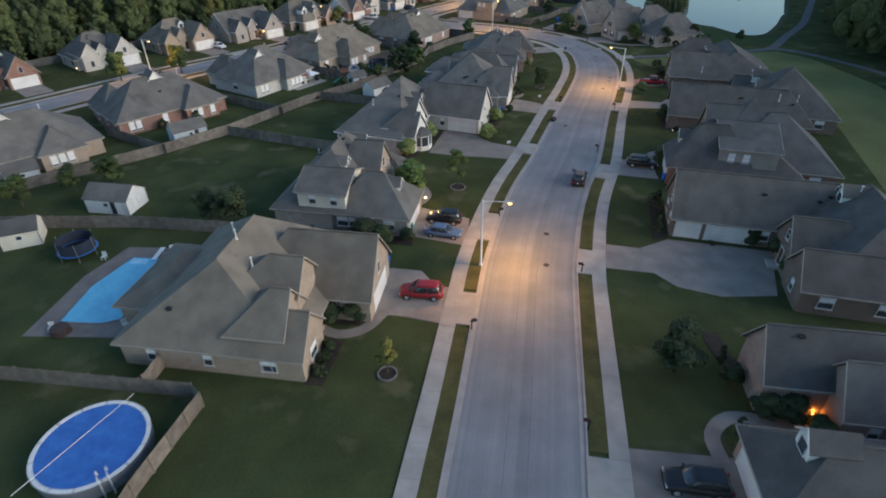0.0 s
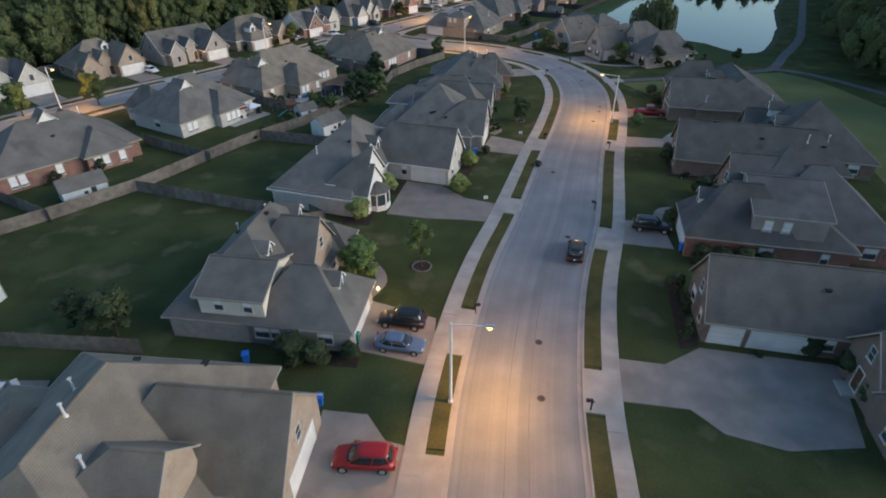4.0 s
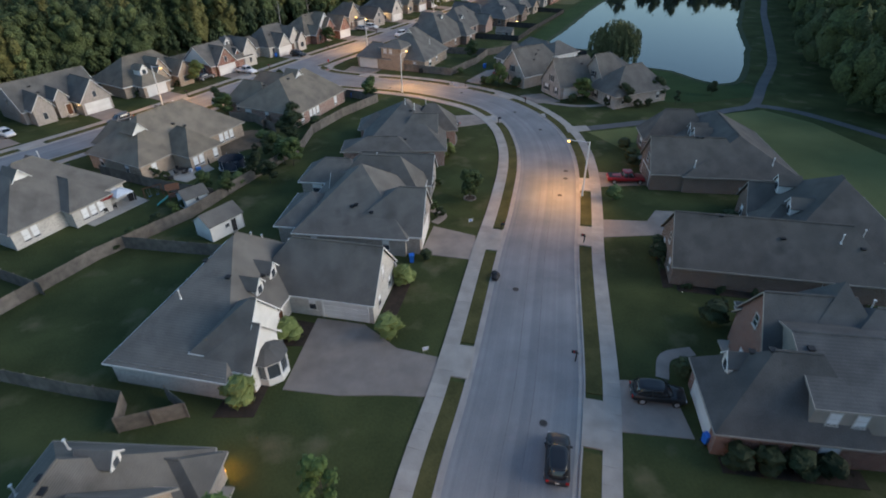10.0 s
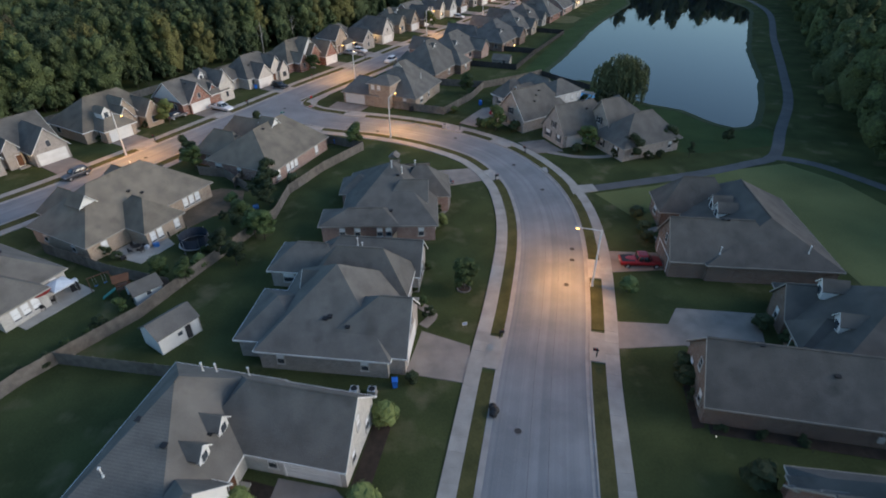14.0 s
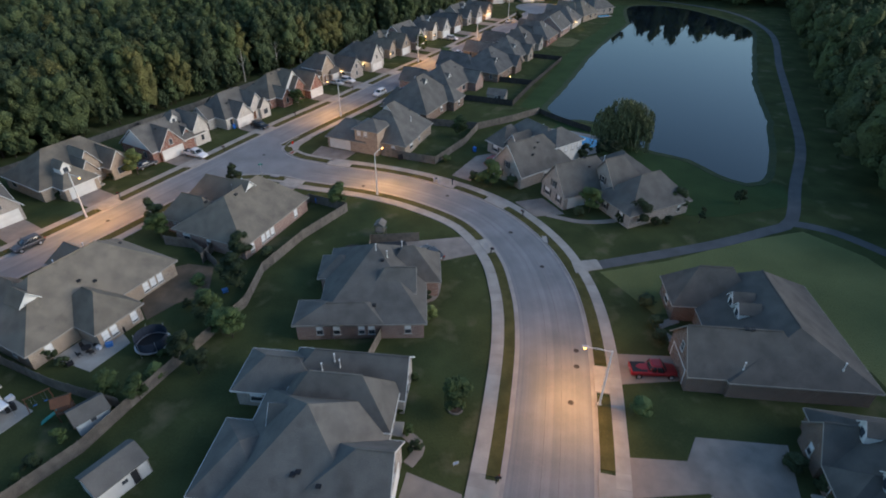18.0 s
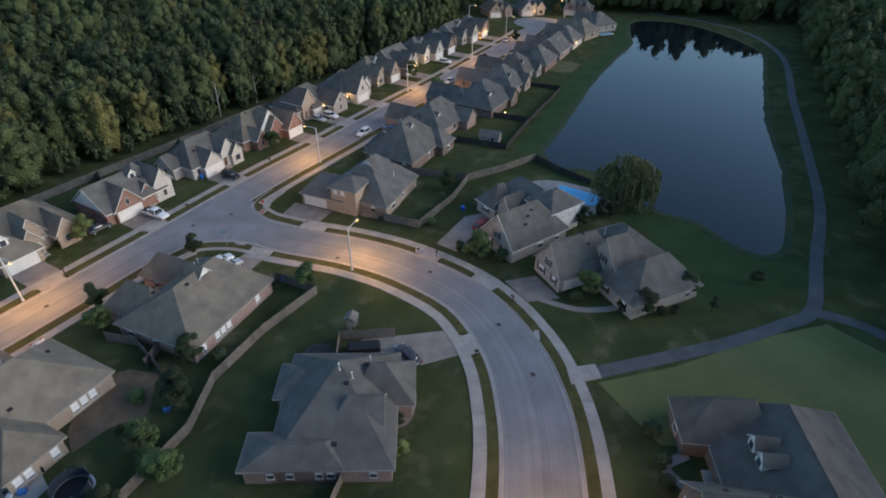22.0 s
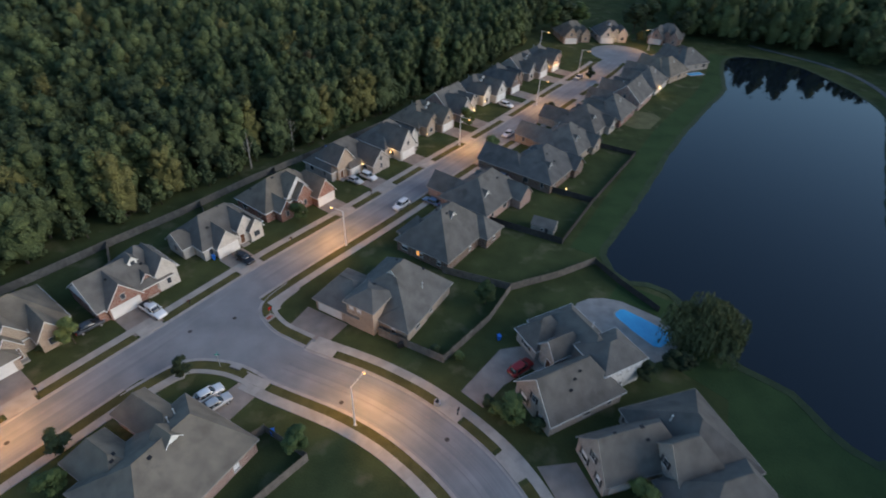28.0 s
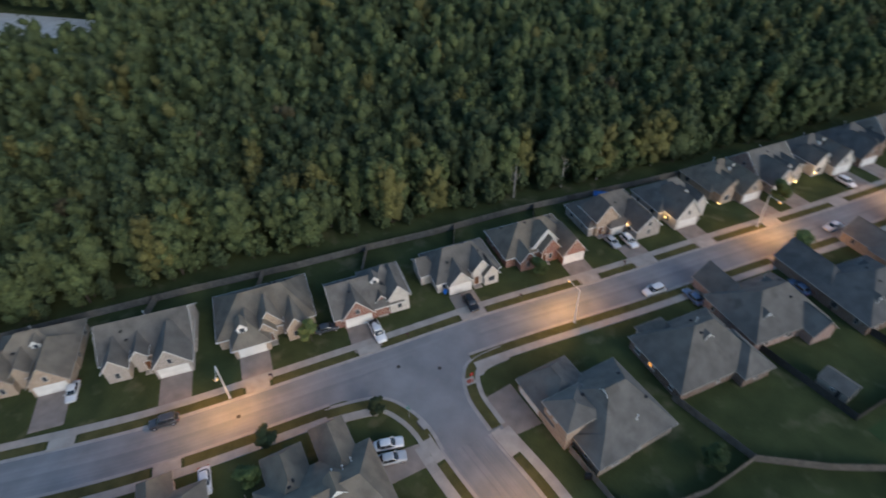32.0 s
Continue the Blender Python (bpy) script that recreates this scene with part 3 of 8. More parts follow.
def block(h, x0, x1, y0, y1, axis, ends, pitch, ze, wall, roof, trim, inset=0.42, z0=0.0, run0=None, run1=None):
    """One wing: walls, roof slab and eave boards, given by its eave rectangle."""
    tall = axis == "y"
    if tall:
        x0, x1, y0, y1 = y0, y1, x0, x1
    a, b, ym, zr = roof_shape(x0, x1, y0, y1, ze, ends, pitch, run0, run1)
    E = [(x0, y0, ze), (x1, y0, ze), (x1, y1, ze), (x0, y1, ze)]
    R = [(a, ym, zr), (b, ym, zr)]
    th = 0.16
    top = E + R
    low = [(x, y, z - th) for x, y, z in top]
    quads = [(0, 1, 5, 4), (2, 3, 4, 5), (3, 0, 4), (1, 2, 5)]
    faces = []
    for q in quads:
        if (q == (3, 0, 4) and ends[0] == "g") or (q == (1, 2, 5) and ends[1] == "g"):
            continue
        faces += [q, tuple(i + 6 for i in q[::-1])]
    rv, rf = top + low, list(faces)
    if ends[0] == "g":
        rf += [(0, 4, 10, 6), (4, 3, 9, 10)]
    if ends[1] == "g":
        rf += [(5, 1, 7, 11), (2, 5, 11, 8)]
    rf += [(1, 0, 6, 7), (3, 2, 8, 9)]
    if ends[0] == "h":
        rf.append((0, 3, 9, 6))
    if ends[1] == "h":
        rf.append((2, 1, 7, 8))
    # eave and rake boards
    w = 0.05
    boards = []

    def board(p, q, dx, dy):
        bv, bf, k = [], [], 0
        for s in (0, 1):
            for r in (p, q):
                bv.append((r[0] + dx * w * s + dx * 0.004, r[1] + dy * w * s + dy * 0.004, r[2] + 0.01))
                bv.append((r[0] + dx * w * s + dx * 0.004, r[1] + dy * w * s + dy * 0.004, r[2] - 0.17))
        bf.extend([(k, k + 2, k + 3, k + 1), (k + 4, k + 5, k + 7, k + 6), (k, k + 4, k + 6, k + 2), (k + 1, k + 3, k + 7, k + 5), (k, k + 1, k + 5, k + 4), (k + 2, k + 6, k + 7, k + 3)])
        boards.append((bv, bf))

    board(E[0], E[1], 0, -1)
    board(E[2], E[3], 0, 1)
    for c, e0, e1, r, dx in ((ends[0], E[3], E[0], R[0], -1), (ends[1], E[1], E[2], R[1], 1)):
        if c == "h":
            board(e0, e1, dx, 0)
        else:
            board(e0, r, dx, 0)
            board(r, e1, dx, 0)
    # walls up to the underside of the roof
    g0, g1 = (0.28 if c == "g" else inset for c in ends)
    u0, u1, v0, v1 = x0 + g0, x1 - g1, y0 + inset, y1 - inset
    zt = ze + inset * pitch - th
    wv = [(u0, v0, z0), (u1, v0, z0), (u1, v1, z0), (u0, v1, z0), (u0, v0, zt), (u1, v0, zt), (u1, v1, zt), (u0, v1, zt)]
    wf = [(0, 1, 5, 4), (2, 3, 7, 6)]
    zg = zt + pitch * (v1 - v0) / 2 - 0.02
    gable_faces = []
    for c, q, u in ((ends[0], (3, 0, 4, 7), u0), (ends[1], (1, 2, 6, 5), u1)):
        if c == "g":
            wv.append((u, ym, zg))
            wf.append(q[:3] + (len(wv) - 1,) + q[3:])
        else:
            wf.append(q)
    if tall:
        rv, wv = swap(rv), swap(wv)
        rf, wf = [q[::-1] for q in rf], [q[::-1] for q in wf]
        boards = [(swap(p), [q[::-1] for q in f]) for p, f in boards]
    part("wall", (wv, wf), wall, h)
    part("roof", (rv, rf), roof, h)
    for q in boards:
        part("eave_board", q, trim, h)
    rec = dict(run0=run0, run1=run1, u0=u0, u1=u1, v0=v0, v1=v1, ends=ends, tall=tall, ze=ze, pitch=pitch, zr=zr, ym=ym, z0=z0)
    # ridge cap
    if b - a > 0.4:
        rc = tube([(a, ym, zr + 0.01), (b, ym, zr + 0.01)], [0.11, 0.11], 6)
        part("ridge_cap", (swap(rc[0]) if tall else rc[0], rc[1]), roof, h)
    return rec


def on_wall(face, plane, c, z):
    """Pose on a wall: local x along it, local -y out of it."""
    if face in "EW":
        return pose(plane, c, z, 0, 0, 90 if face == "E" else -90)
    return pose(c, plane, z, 0, 0, 0 if face == "S" else 180)


WINDOW_KIT = {}


def ring(w, h, t, d0, d1):
    """A rectangular frame in one piece."""
    v = [(x, d, z) for d in (d0, d1) for q in (0, t) for x, z in ((-w / 2 + q, q), (w / 2 - q, q), (w / 2 - q, h - q), (-w / 2 + q, h - q))]
    f = []
    for i in range(4):
        j = (i + 1) % 4
        f += [(i, j, 4 + j, 4 + i), (8 + j, 8 + i, 12 + i, 12 + j), (j, i, 8 + i, 8 + j), (4 + i, 4 + j, 12 + j, 12 + i)]
    return v, f


def window(h, face, plane, c, z, w=0.95, ht=1.5, lit=False, blind=0.45, shutters=False, frame_mat=None, sub=True):
    """A sash window: frame, pane, half-drawn blind, sill and perhaps shutters."""
    key = (w, ht, lit, blind, shutters, frame_mat)
    fm = frame_mat or FRAME
    if key not in WINDOW_KIT:
        me = {}
        me["f"] = ring(w, ht, 0.07, -0.06, 0.05)
        me["m"] = box(-w / 2 + 0.066, w / 2 - 0.066, -0.045, 0.0, ht / 2 - 0.025, ht / 2 + 0.025)
        me["p"] = box(-w / 2 + 0.06, w / 2 - 0.06, -0.022, -0.010, 0.06, ht - 0.06)
        me["s"] = box(-w / 2 - 0.06, w / 2 + 0.06, -0.12, 0.02, -0.07, 0.0)
        if blind and not lit:
            me["b"] = box(-w / 2 + 0.075, w / 2 - 0.075, -0.034, -0.024, ht * (1 - blind), ht - 0.075)
        WINDOW_KIT[key] = me
    me = WINDOW_KIT[key]
    m = on_wall(face, plane, c, z)

    def put(k, name, ma, parent, mm, label=""):
        if isinstance(me[k], tuple):
            o = part(name, me[k], ma, parent, label, mm)
            me[k] = o
        else:
            o = again(me[k], parent, mm)
            if label:
                tagged(o, label)
        return o

    f = put("f", "window", fm, h, m)
    put("p", "pane", WARMPANE if lit else GLASS, f, Matrix(), "window pane glowing warm orange" if lit else "")
    if sub:
        put("s", "sill", fm, f, Matrix())
        put("m", "sash_bar", fm, f, Matrix())
    if "b" in me and (sub or blind > 0.5):
        put("b", "blind", BLIND, f, Matrix(), "half-drawn white blind")
    if shutters:
        for i, sx in enumerate((-1, 1)):
            k = "h%d" % i
            if k not in me:
                me[k] = box(sx * (w / 2 + 0.22) - 0.2, sx * (w / 2 + 0.22) + 0.2, -0.05, 0.0, 0, ht)
            put(k, "shutter", SHUTTER, f, Matrix(), "dark louvred shutter")
    return f


GAR = {}


def door_section(w, ht):
    """One section of a roll-up door with recessed panels, in one piece."""
    bm = bmesh.new()
    n = 8 if w > 4 else 4
    for k in range(n):
        x0, x1 = -w / 2 + k * w / n, -w / 2 + (k + 1) * w / n
        bm.faces.new([bm.verts.new((x, -0.03, z)) for x, z in ((x0, 0), (x1, 0), (x1, ht), (x0, ht))])
    bmesh.ops.remove_doubles(bm, verts=bm.verts[:], dist=0.001)
    fs = bm.faces[:]
    bmesh.ops.inset_individual(bm, faces=fs, thickness=0.07, depth=-0.011)
    edge = [e for e in bm.edges if e.is_boundary]
    q = bmesh.ops.extrude_edge_only(bm, edges=edge)
    for v in q["geom"]:
        if isinstance(v, bmesh.types.BMVert):
            v.co.y = 0.02
    return bm


def garage_door(h, face, plane, c, w=4.9, ht=2.15, z=0.05):
    m = on_wall(face, plane, c, z)
    if w not in GAR:
        g = part("garage_door", box(-w / 2, w / 2, -0.01, 0.02, 0, ht), WHITE, h, "white panelled roll-up garage door", m)
        secs = [part("section", door_section(w, ht / 4 - 0.02), WHITE, g, "", pose(0, 0, 0.01))]
        fr = part("garage_door_frame", ([(x, y, q) for y in (-0.07, 0.02) for x, q in ((-w / 2 - 0.16, 0), (-w / 2, 0), (-w / 2, ht), (w / 2, ht), (w / 2, 0), (w / 2 + 0.16, 0), (w / 2 + 0.16, ht + 0.16), (-w / 2 - 0.16, ht + 0.16))],
                  [(0, 1, 2, 7), (7, 2, 3, 6), (3, 4, 5, 6)] + [(i, 8 + i, 8 + (i + 1) % 8, (i + 1) % 8) for i in range(8)]), WHITE, h, "", m)
        GAR[w] = (g, secs[0], fr)
    else:
        g = tagged(again(GAR[w][0], h, m), "white panelled roll-up garage door")
        again(GAR[w][1], g, pose(0, 0, 0.01))
        again(GAR[w][2], h, m)
    for k in (1, 2, 3):
        again(GAR[w][1], g, pose(0, 0, 0.01 + k * ht / 4))


def front_door(h, face, plane, c, z=0.25):
    m = on_wall(face, plane, c, z)
    d = part("door", box(-0.48, 0.48, -0.05, 0.02, 0, 2.1), DOORWOOD, h, "dark stained wooden front door", m)
    part("door_frame", ring(1.2, 2.25, 0.1, -0.07, 0.02), WHITE, d)
    part("handle", tube([(0.38, -0.09, 0.95), (0.38, -0.09, 1.15)], [0.02, 0.02], 6), METAL, d)
    part("step", box(-0.9, 0.9, -1.1, 0.0, -0.25, 0.0), WALKWAY, d)


def dormer(h, face, x, y, z, w=1.7, ht=1.5, depth=2.6, roof=None, side=None, lit=False):
    """A gabled roof dormer with a white front and window; the front face stands at x, y."""
    m = on_wall(face, x if face in "EW" else y, y if face in "EW" else x, z)
    zr = ht + 0.62 * w
    v = [(-w / 2, 0, 0), (w / 2, 0, 0), (w / 2, 0, ht), (0, 0, ht + 0.55 * w), (-w / 2, 0, ht), (-w / 2, depth, 0), (w / 2, depth, 0), (w / 2, depth, ht), (0, depth, ht + 0.55 * w), (-w / 2, depth, ht)]
    d = part("dormer", (v, [(0, 1, 2, 3, 4), (1, 6, 7, 2), (5, 0, 4, 9), (9, 4, 3, 8), (2, 7, 8, 3)]), side or WHITE, h, "white roof dormer with a small gable", m)
    o = 0.22
    rv = [(-w / 2 - o, -0.2, ht - o * 1.1 + 0.1), (0, -0.2, ht + 0.55 * w + 0.12), (w / 2 + o, -0.2, ht - o * 1.1 + 0.1)]
    rv += [(a, depth, c) for a, b, c in rv]
    rv += [(a, b, c - 0.1) for a, b, c in rv]
    part("dormer_roof", (rv, [(0, 1, 4, 3), (1, 2, 5, 4), (6, 9, 10, 7), (7, 10, 11, 8), (0, 6, 7, 1), (1, 7, 8, 2), (0, 3, 9, 6), (2, 8, 11, 5)]), roof, d)
    wv = [(a, -0.215, c) for a, b, c in rv[:3]] + [(a, -0.205, c - 0.16) for a, b, c in rv[:3]]
    part("rake_board", (wv + [(a, -0.26, c) for a, b, c in wv], [(6, 7, 10, 9), (7, 8, 11, 10), (0, 6, 9, 3), (2, 5, 11, 8), (0, 1, 7, 6), (1, 2, 8, 7)]), WHITE, d)
    f = part("window", (ring(w * 0.62, ht * 0.85, 0.07, -0.06, 0.02)), WHITE, d, "", pose(0, 0, ht * 0.12))
    part("pane", box(-w * 0.28, w * 0.28, -0.03, -0.012, 0.06, ht * 0.8), GLASS, f)
    return d


def pipe_vent(h, x, y, z, tall=0.5):
    p = part("vent_pipe", join(tube([(0, 0, -0.4), (0, 0, tall)], [0.06, 0.06], 8), disc(0, 0, tall, tall + 0.08, 0.13, 0.13, 8), disc(0, 0, -0.3, 0.12, 0.2, 0.1, 8)), POLE, h, "pale metal vent pipe through the roof", pose(x, y, z))
    return p


def turtle_vent(h, x, y, z):
    part("roof_vent", join(box(-0.2, 0.2, -0.2, 0.2, 0.0, 0.16), box(-0.27, 0.27, -0.27, 0.27, 0.16, 0.22)), BLACK, h, "small dark box vent on the roof", pose(x, y, z))


def roof_z(recs, x, y):
    """Height of the roof above a point of the plan."""
    best = 0.0
    for r in recs:
        px, py = (y, x) if r["tall"] else (x, y)
        if r["u0"] - 0.4 <= px <= r["u1"] + 0.4 and r["v0"] - 0.4 <= py <= r["v1"] + 0.4:
            half = (r["v1"] - r["v0"]) / 2 + 0.42
            k = half - abs(py - r["ym"])
            if r["ends"][0] == "h":
                k = min(k, (px - r["u0"] + 0.42) * (half / r["run0"] if r["run0"] else 1))
            if r["ends"][1] == "h":
                k = min(k, (r["u1"] - px + 0.42) * (half / r["run1"] if r["run1"] else 1))
            best = max(best, r["ze"] + r["pitch"] * k)
    return best


def inside(recs, x, y, skip):
    for r in recs:
        if r is skip:
            continue
        px, py = (y, x) if r["tall"] else (x, y)
        if r["u0"] - 0.15 < px < r["u1"] + 0.15 and r["v0"] - 0.15 < py < r["v1"] + 0.15:
            return True
    return False


def auto_windows(h, recs, front, rnd, shutters, blocked=(), far=False, fmat=None):
    """Windows along every outer wall; blocked: (face, from, to, plane) stretches that hold doors."""
    for r in recs:
        if r["tall"]:
            X0, X1, Y0, Y1 = r["v0"], r["v1"], r["u0"], r["u1"]
            gab = {"S": r["ends"][0], "N": r["ends"][1], "E": "h", "W": "h"}
        else:
            X0, X1, Y0, Y1 = r["u0"], r["u1"], r["v0"], r["v1"]
            gab = {"W": r["ends"][0], "E": r["ends"][1], "S": "h", "N": "h"}
        for face, plane, a, b in (("E", X1, Y0, Y1), ("W", X0, Y0, Y1), ("S", Y0, X0, X1), ("N", Y1, X0, X1)):
            n = max(1, int((b - a) / (3.4 if face == front else 4.2)))
            for i in range(n):
                c = a + (i + 0.5) * (b - a) / n + (rnd.uniform(-0.25, 0.25) if n > 1 else 0)
                if any(fc == face and lo - 0.5 < c < hi + 0.5 and abs(pl - plane) < 1.2 for fc, lo, hi, pl in blocked):
                    continue
                px, py = (plane + (0.5 if face == "E" else -0.5), c) if face in "EW" else (c, plane + (0.5 if face == "N" else -0.5))
                ok = not any(inside(recs, *q, r) for q in ((px, py), (px + 0.5, py) if face in "NS" else (px, py + 0.5), (px - 0.5, py) if face in "NS" else (px, py - 0.5)))
                if not ok or (face != front and rnd.random() < 0.25):
                    continue
                window(h, face, plane, c, 0.85 + r["z0"], rnd.choice((0.9, 0.9, 1.5)), 1.45, False, 0.45, shutters and face == front and not far, fmat, not far)
            if gab[face] == "g" and b - a > 5.5:
                m = (a + b) / 2
                px, py = (plane + (0.5 if face == "E" else -0.5), m) if face in "EW" else (m, plane + (0.5 if face == "N" else -0.5))
                if not inside(recs, px, py, r):
                    window(h, face, plane, m, r["ze"] + 0.5, 0.9, 1.3, False, 0.0, shutters and not far, fmat, not far)


def build_house(label, org, rot, blocks, front, wall, roof, trim=None, shutters=False, garages=(), door=None, dormers=(), vents=(), seed=1, far=False, blank=()):
    rnd = random.Random(seed)
    h = house_frame(org, rot, label)
    trim = trim or TRIM
    recs = []
    for bl in blocks:
        x0, x1, y0, y1, axis, ends, pitch = bl[:7]
        ze = bl[7] if len(bl) > 7 and bl[7] else 2.65
        wm = bl[8] if len(bl) > 8 and bl[8] else wall
        z0 = bl[9] if len(bl) > 9 else 0.0
        recs.append(block(h, x0, x1, y0, y1, axis, ends, pitch, ze, wm, roof, trim, z0=z0, run0=bl[10] if len(bl) > 10 else None, run1=bl[11] if len(bl) > 11 else None))
    blocked = list(blank)
    for face, plane, c, w in garages:
        garage_door(h, face, plane, c, w)
        blocked.append((face, c - w / 2, c + w / 2, plane))
    if door:
        front_door(h, *door)
        blocked.append((door[0], door[2] - 0.8, door[2] + 0.8, door[1]))
    auto_windows(h, [r for r in recs if r["z0"] < 1], front, rnd, shutters, blocked, far)
    for d in dormers:
        face, x, y = d[:3]
        z = roof_z(recs, x, y) - 0.25
        dormer(h, face, x, y, z, *(d[3:] or (1.6, 1.35, 2.6)), roof=roof)
    for x, y in vents:
        pipe_vent(h, x, y, roof_z(recs, x, y), 1.0)
    for k in range(3):
        r = recs[0]
        x, y = rnd.uniform(r["u0"] + 2, r["u1"] - 2), rnd.uniform(r["v0"] + 2, r["v1"] - 2)
        if r["tall"]:
            x, y = y, x
        turtle_vent(h, x, y, roof_z(recs, x, y) - 0.05)
    return h, recs


B, S = BRICKS, SHINGLES
H = {}
H["w1"] = build_house("tan brick house with a brown hipped roof beside a swimming pool", (-11.6, 34.4), -7.5,
    [(-16.9, 0.6, -0.3, 20.0, "y", "hh", 0.70, 2.75, None, 0.0, 5.7, 6.6), (-20.2, -12.0, 4.6, 16.0, "y", "hh", 0.5, 2.7), (-6.0, 1.1, -0.32, 5.7, "x", "hg", 1.08, 2.75, None, 0.0, 4.5), (-9, 4.9, 8.2, 17.3, "x", "hg", 1.12, 2.9), (-6.5, -0.75, 0.6, 6.7, "x", "hg", 1.16, 4.1, None, 0.0, 4.0), (-8, -0.7, 4.5, 10.0, "x", "hg", 1.05, 5.7, None, 0.0, 4.0)],
    "E", B["tan"], S["brown"], TRIM, False, [("E", 4.62, 12.7, 4.9)], ("E", -1.03, 7.6), (), [(-8, 9.0), (-5.5, 6.5), (-10, 12)], 11, blank=[("E", -1, 7, -1.03)])
H["w2"] = build_house("brick house with a cream upper storey and grey hipped roofs", (-4.0, 58.5), -10,
    [(-17.2, -4.2, -0.4, 17.7, "y", "hh", 0.91, 2.65, None, 0.0, 6.8, 5.6), (-9.5, 1.2, -0.4, 8.0, "x", "hh", 1.02), (-13.6, -6.8, -0.25, 8.3, "x", "gg", 0.40, 5.25, CREAM), (-12.0, -4.5, 6.2, 13.1, "x", "hg", 1.18, 4.5, B["tan"]), (-10, -3.2, 13.0, 17.4, "x", "hh", 0.9)],
    "E", B["pale"], S["grey"], TRIM, False, [("E", 0.78, 3.8, 4.9)], ("E", -3.82, 15.2), [("E", -0.9, 3.8, 1.4, 1.05, 2.4), ("E", -8.4, 5.7, 1.2, 0.95, 2.4), ("E", -8.3, 13.4, 1.2, 0.95, 2.4)], [(-15, 12), (-13, 15)], 12)
H["w3"] = build_house("white-painted brick house with a grey roof and white dormers", (6.8, 92.6), -19,
    [(-21.2, -8.8, -12.9, 8.4, "y", "hh", 0.92, 2.65, None, 0.0, 14.4), (-14, 0.5, -0.3, 8.2, "x", "hg", 1.08, 2.7), (-13.5, -7.9, -10.9, -3.5, "x", "hg", 1.16, 3.5, WHITE, 0.0, 5.0), (-13, -7.1, -11.6, -5.7, "x", "hg", 1.12, 2.8, WHITE, 0.0, 5.0)],
    "E", B["white"], S["grey"], WHITE, False, [("S", 0.12, -2.9, 4.9)], ("E", -9.2, -2.2), [("E", -10.7, -2.4, 1.45, 1.2, 2.6), ("E", -10.7, 0.5, 1.45, 1.2, 2.6)], [(-17, -6), (-16.2, 6.2), (-15.4, 7.0), (-12.5, 7.8)], 13, blank=[("E", -12, -3, -7.4), ("E", -12, -3, -8.2)])
H["w4"] = build_house("pale brick house with steep grey hipped roofs and white gable trim", (12.2, 104.8), -14,
    [(-15.4, -0.6, -0.6, 14.5, "y", "hh", 0.80, 2.75, None, 0.0, 8.6), (-9.5, 1.0, 0.1, 9.2, "x", "hg", 1.0, 2.75, None, 0.0, 7.0), (-13, -0.5, 9.6, 16.4, "x", "hh", 1.3, 3.3), (-14, 0.2, 14.4, 21.2, "x", "hg", 1.0, 2.7), (-18.3, -10.5, 0.9, 10.0, "x", "hh", 0.62, 2.7), (-19.6, -9, 13.6, 20.4, "x", "hh", 0.75, 2.7)],
    "E", B["pale"], S["grey"], WHITE, True, [("E", 0.72, 4.4, 4.9)], ("E", -0.92, 12.6), [("W", -12.6, 9.4, 2.6, 0.2, 3.0)], [(-9.5, 16.2), (-7.5, 16.6), (-8.2, 17.0)], 14)
H["w5"] = build_house("rose brick house with a broad grey hipped roof", (19.2, 131.3), -6,
    [(-13.9, 0.5, -0.4, 17.4, "y", "hh", 0.64, 2.8, None, 0.0, 12.1), (-16.9, -5.0, -0.4, 4.8, "x", "hh", 0.62, 2.8, None, 0.0, 4.2), (-6.5, 2.6, 8.3, 15.8, "x", "hh", 1.0, 2.9), (-7.5, -0.9, 4.6, 9.4, "x", "hg", 1.12, 3.9), (-15.2, -9, 9.6, 15.6, "x", "hh", 0.7, 2.8)],
    "E", B["rose"], S["grey"], TRIM, False, [("N", 15.38, -2.0, 4.9)], ("E", -1.18, 7.0), (), [(-5, 9.8), (-6.6, 10.6), (-3.0, 12.5)], 15, blank=[("E", 4, 10, -1.18)])
H["e1"] = build_house("brick house with dark shingled gable wings and warm porch lamps", (27.7, 32.8), -8,
    [(-0.4, 15, -1.8, 4.2, "x", "gh", 1.3, 3.4), (4.6, 16, -4.3, 1.1, "x", "gh", 1.4, 2.9), (9, 22, -14, 4.4, "y", "hh", 0.8), (-3.4, 12, -13.6, -5.6, "x", "hh", 0.95, 2.9)],
    "W", B["rose"], S["dark"], TRIM, True, [("W", -2.98, -9.4, 4.9)], ("W", 8.2, -4.8), [("W", -1.0, -9.2, 1.8, 1.4, 3.0)], [], 21, blank=[("W", -2, 5, -0.1), ("W", -5, 2, 4.9)])
H["e2"] = build_house("red-brown brick house with a three-car garage wing", (29.3, 58.4), -14,
    [(-0.2, 22, 0.0, 8.5, "x", "gh", 1.13), (12.4, 28, -11.9, 11.0, "y", "hh", 0.72), (11.0, 22, -12.2, -6.2, "x", "gh", 1.1, 2.8), (11.2, 20, -6.8, -0.2, "x", "gh", 1.05, 3.2)],
    "W", B["brown"], S["umber"], TRIM, False, [("S", 0.42, 2.0, 2.7), ("S", 0.42, 6.6, 4.9)], ("W", 11.5, -3.4), [("W", 17.4, 2.5, 1.7, 1.3, 3.0)], [(19, 2)], 22)
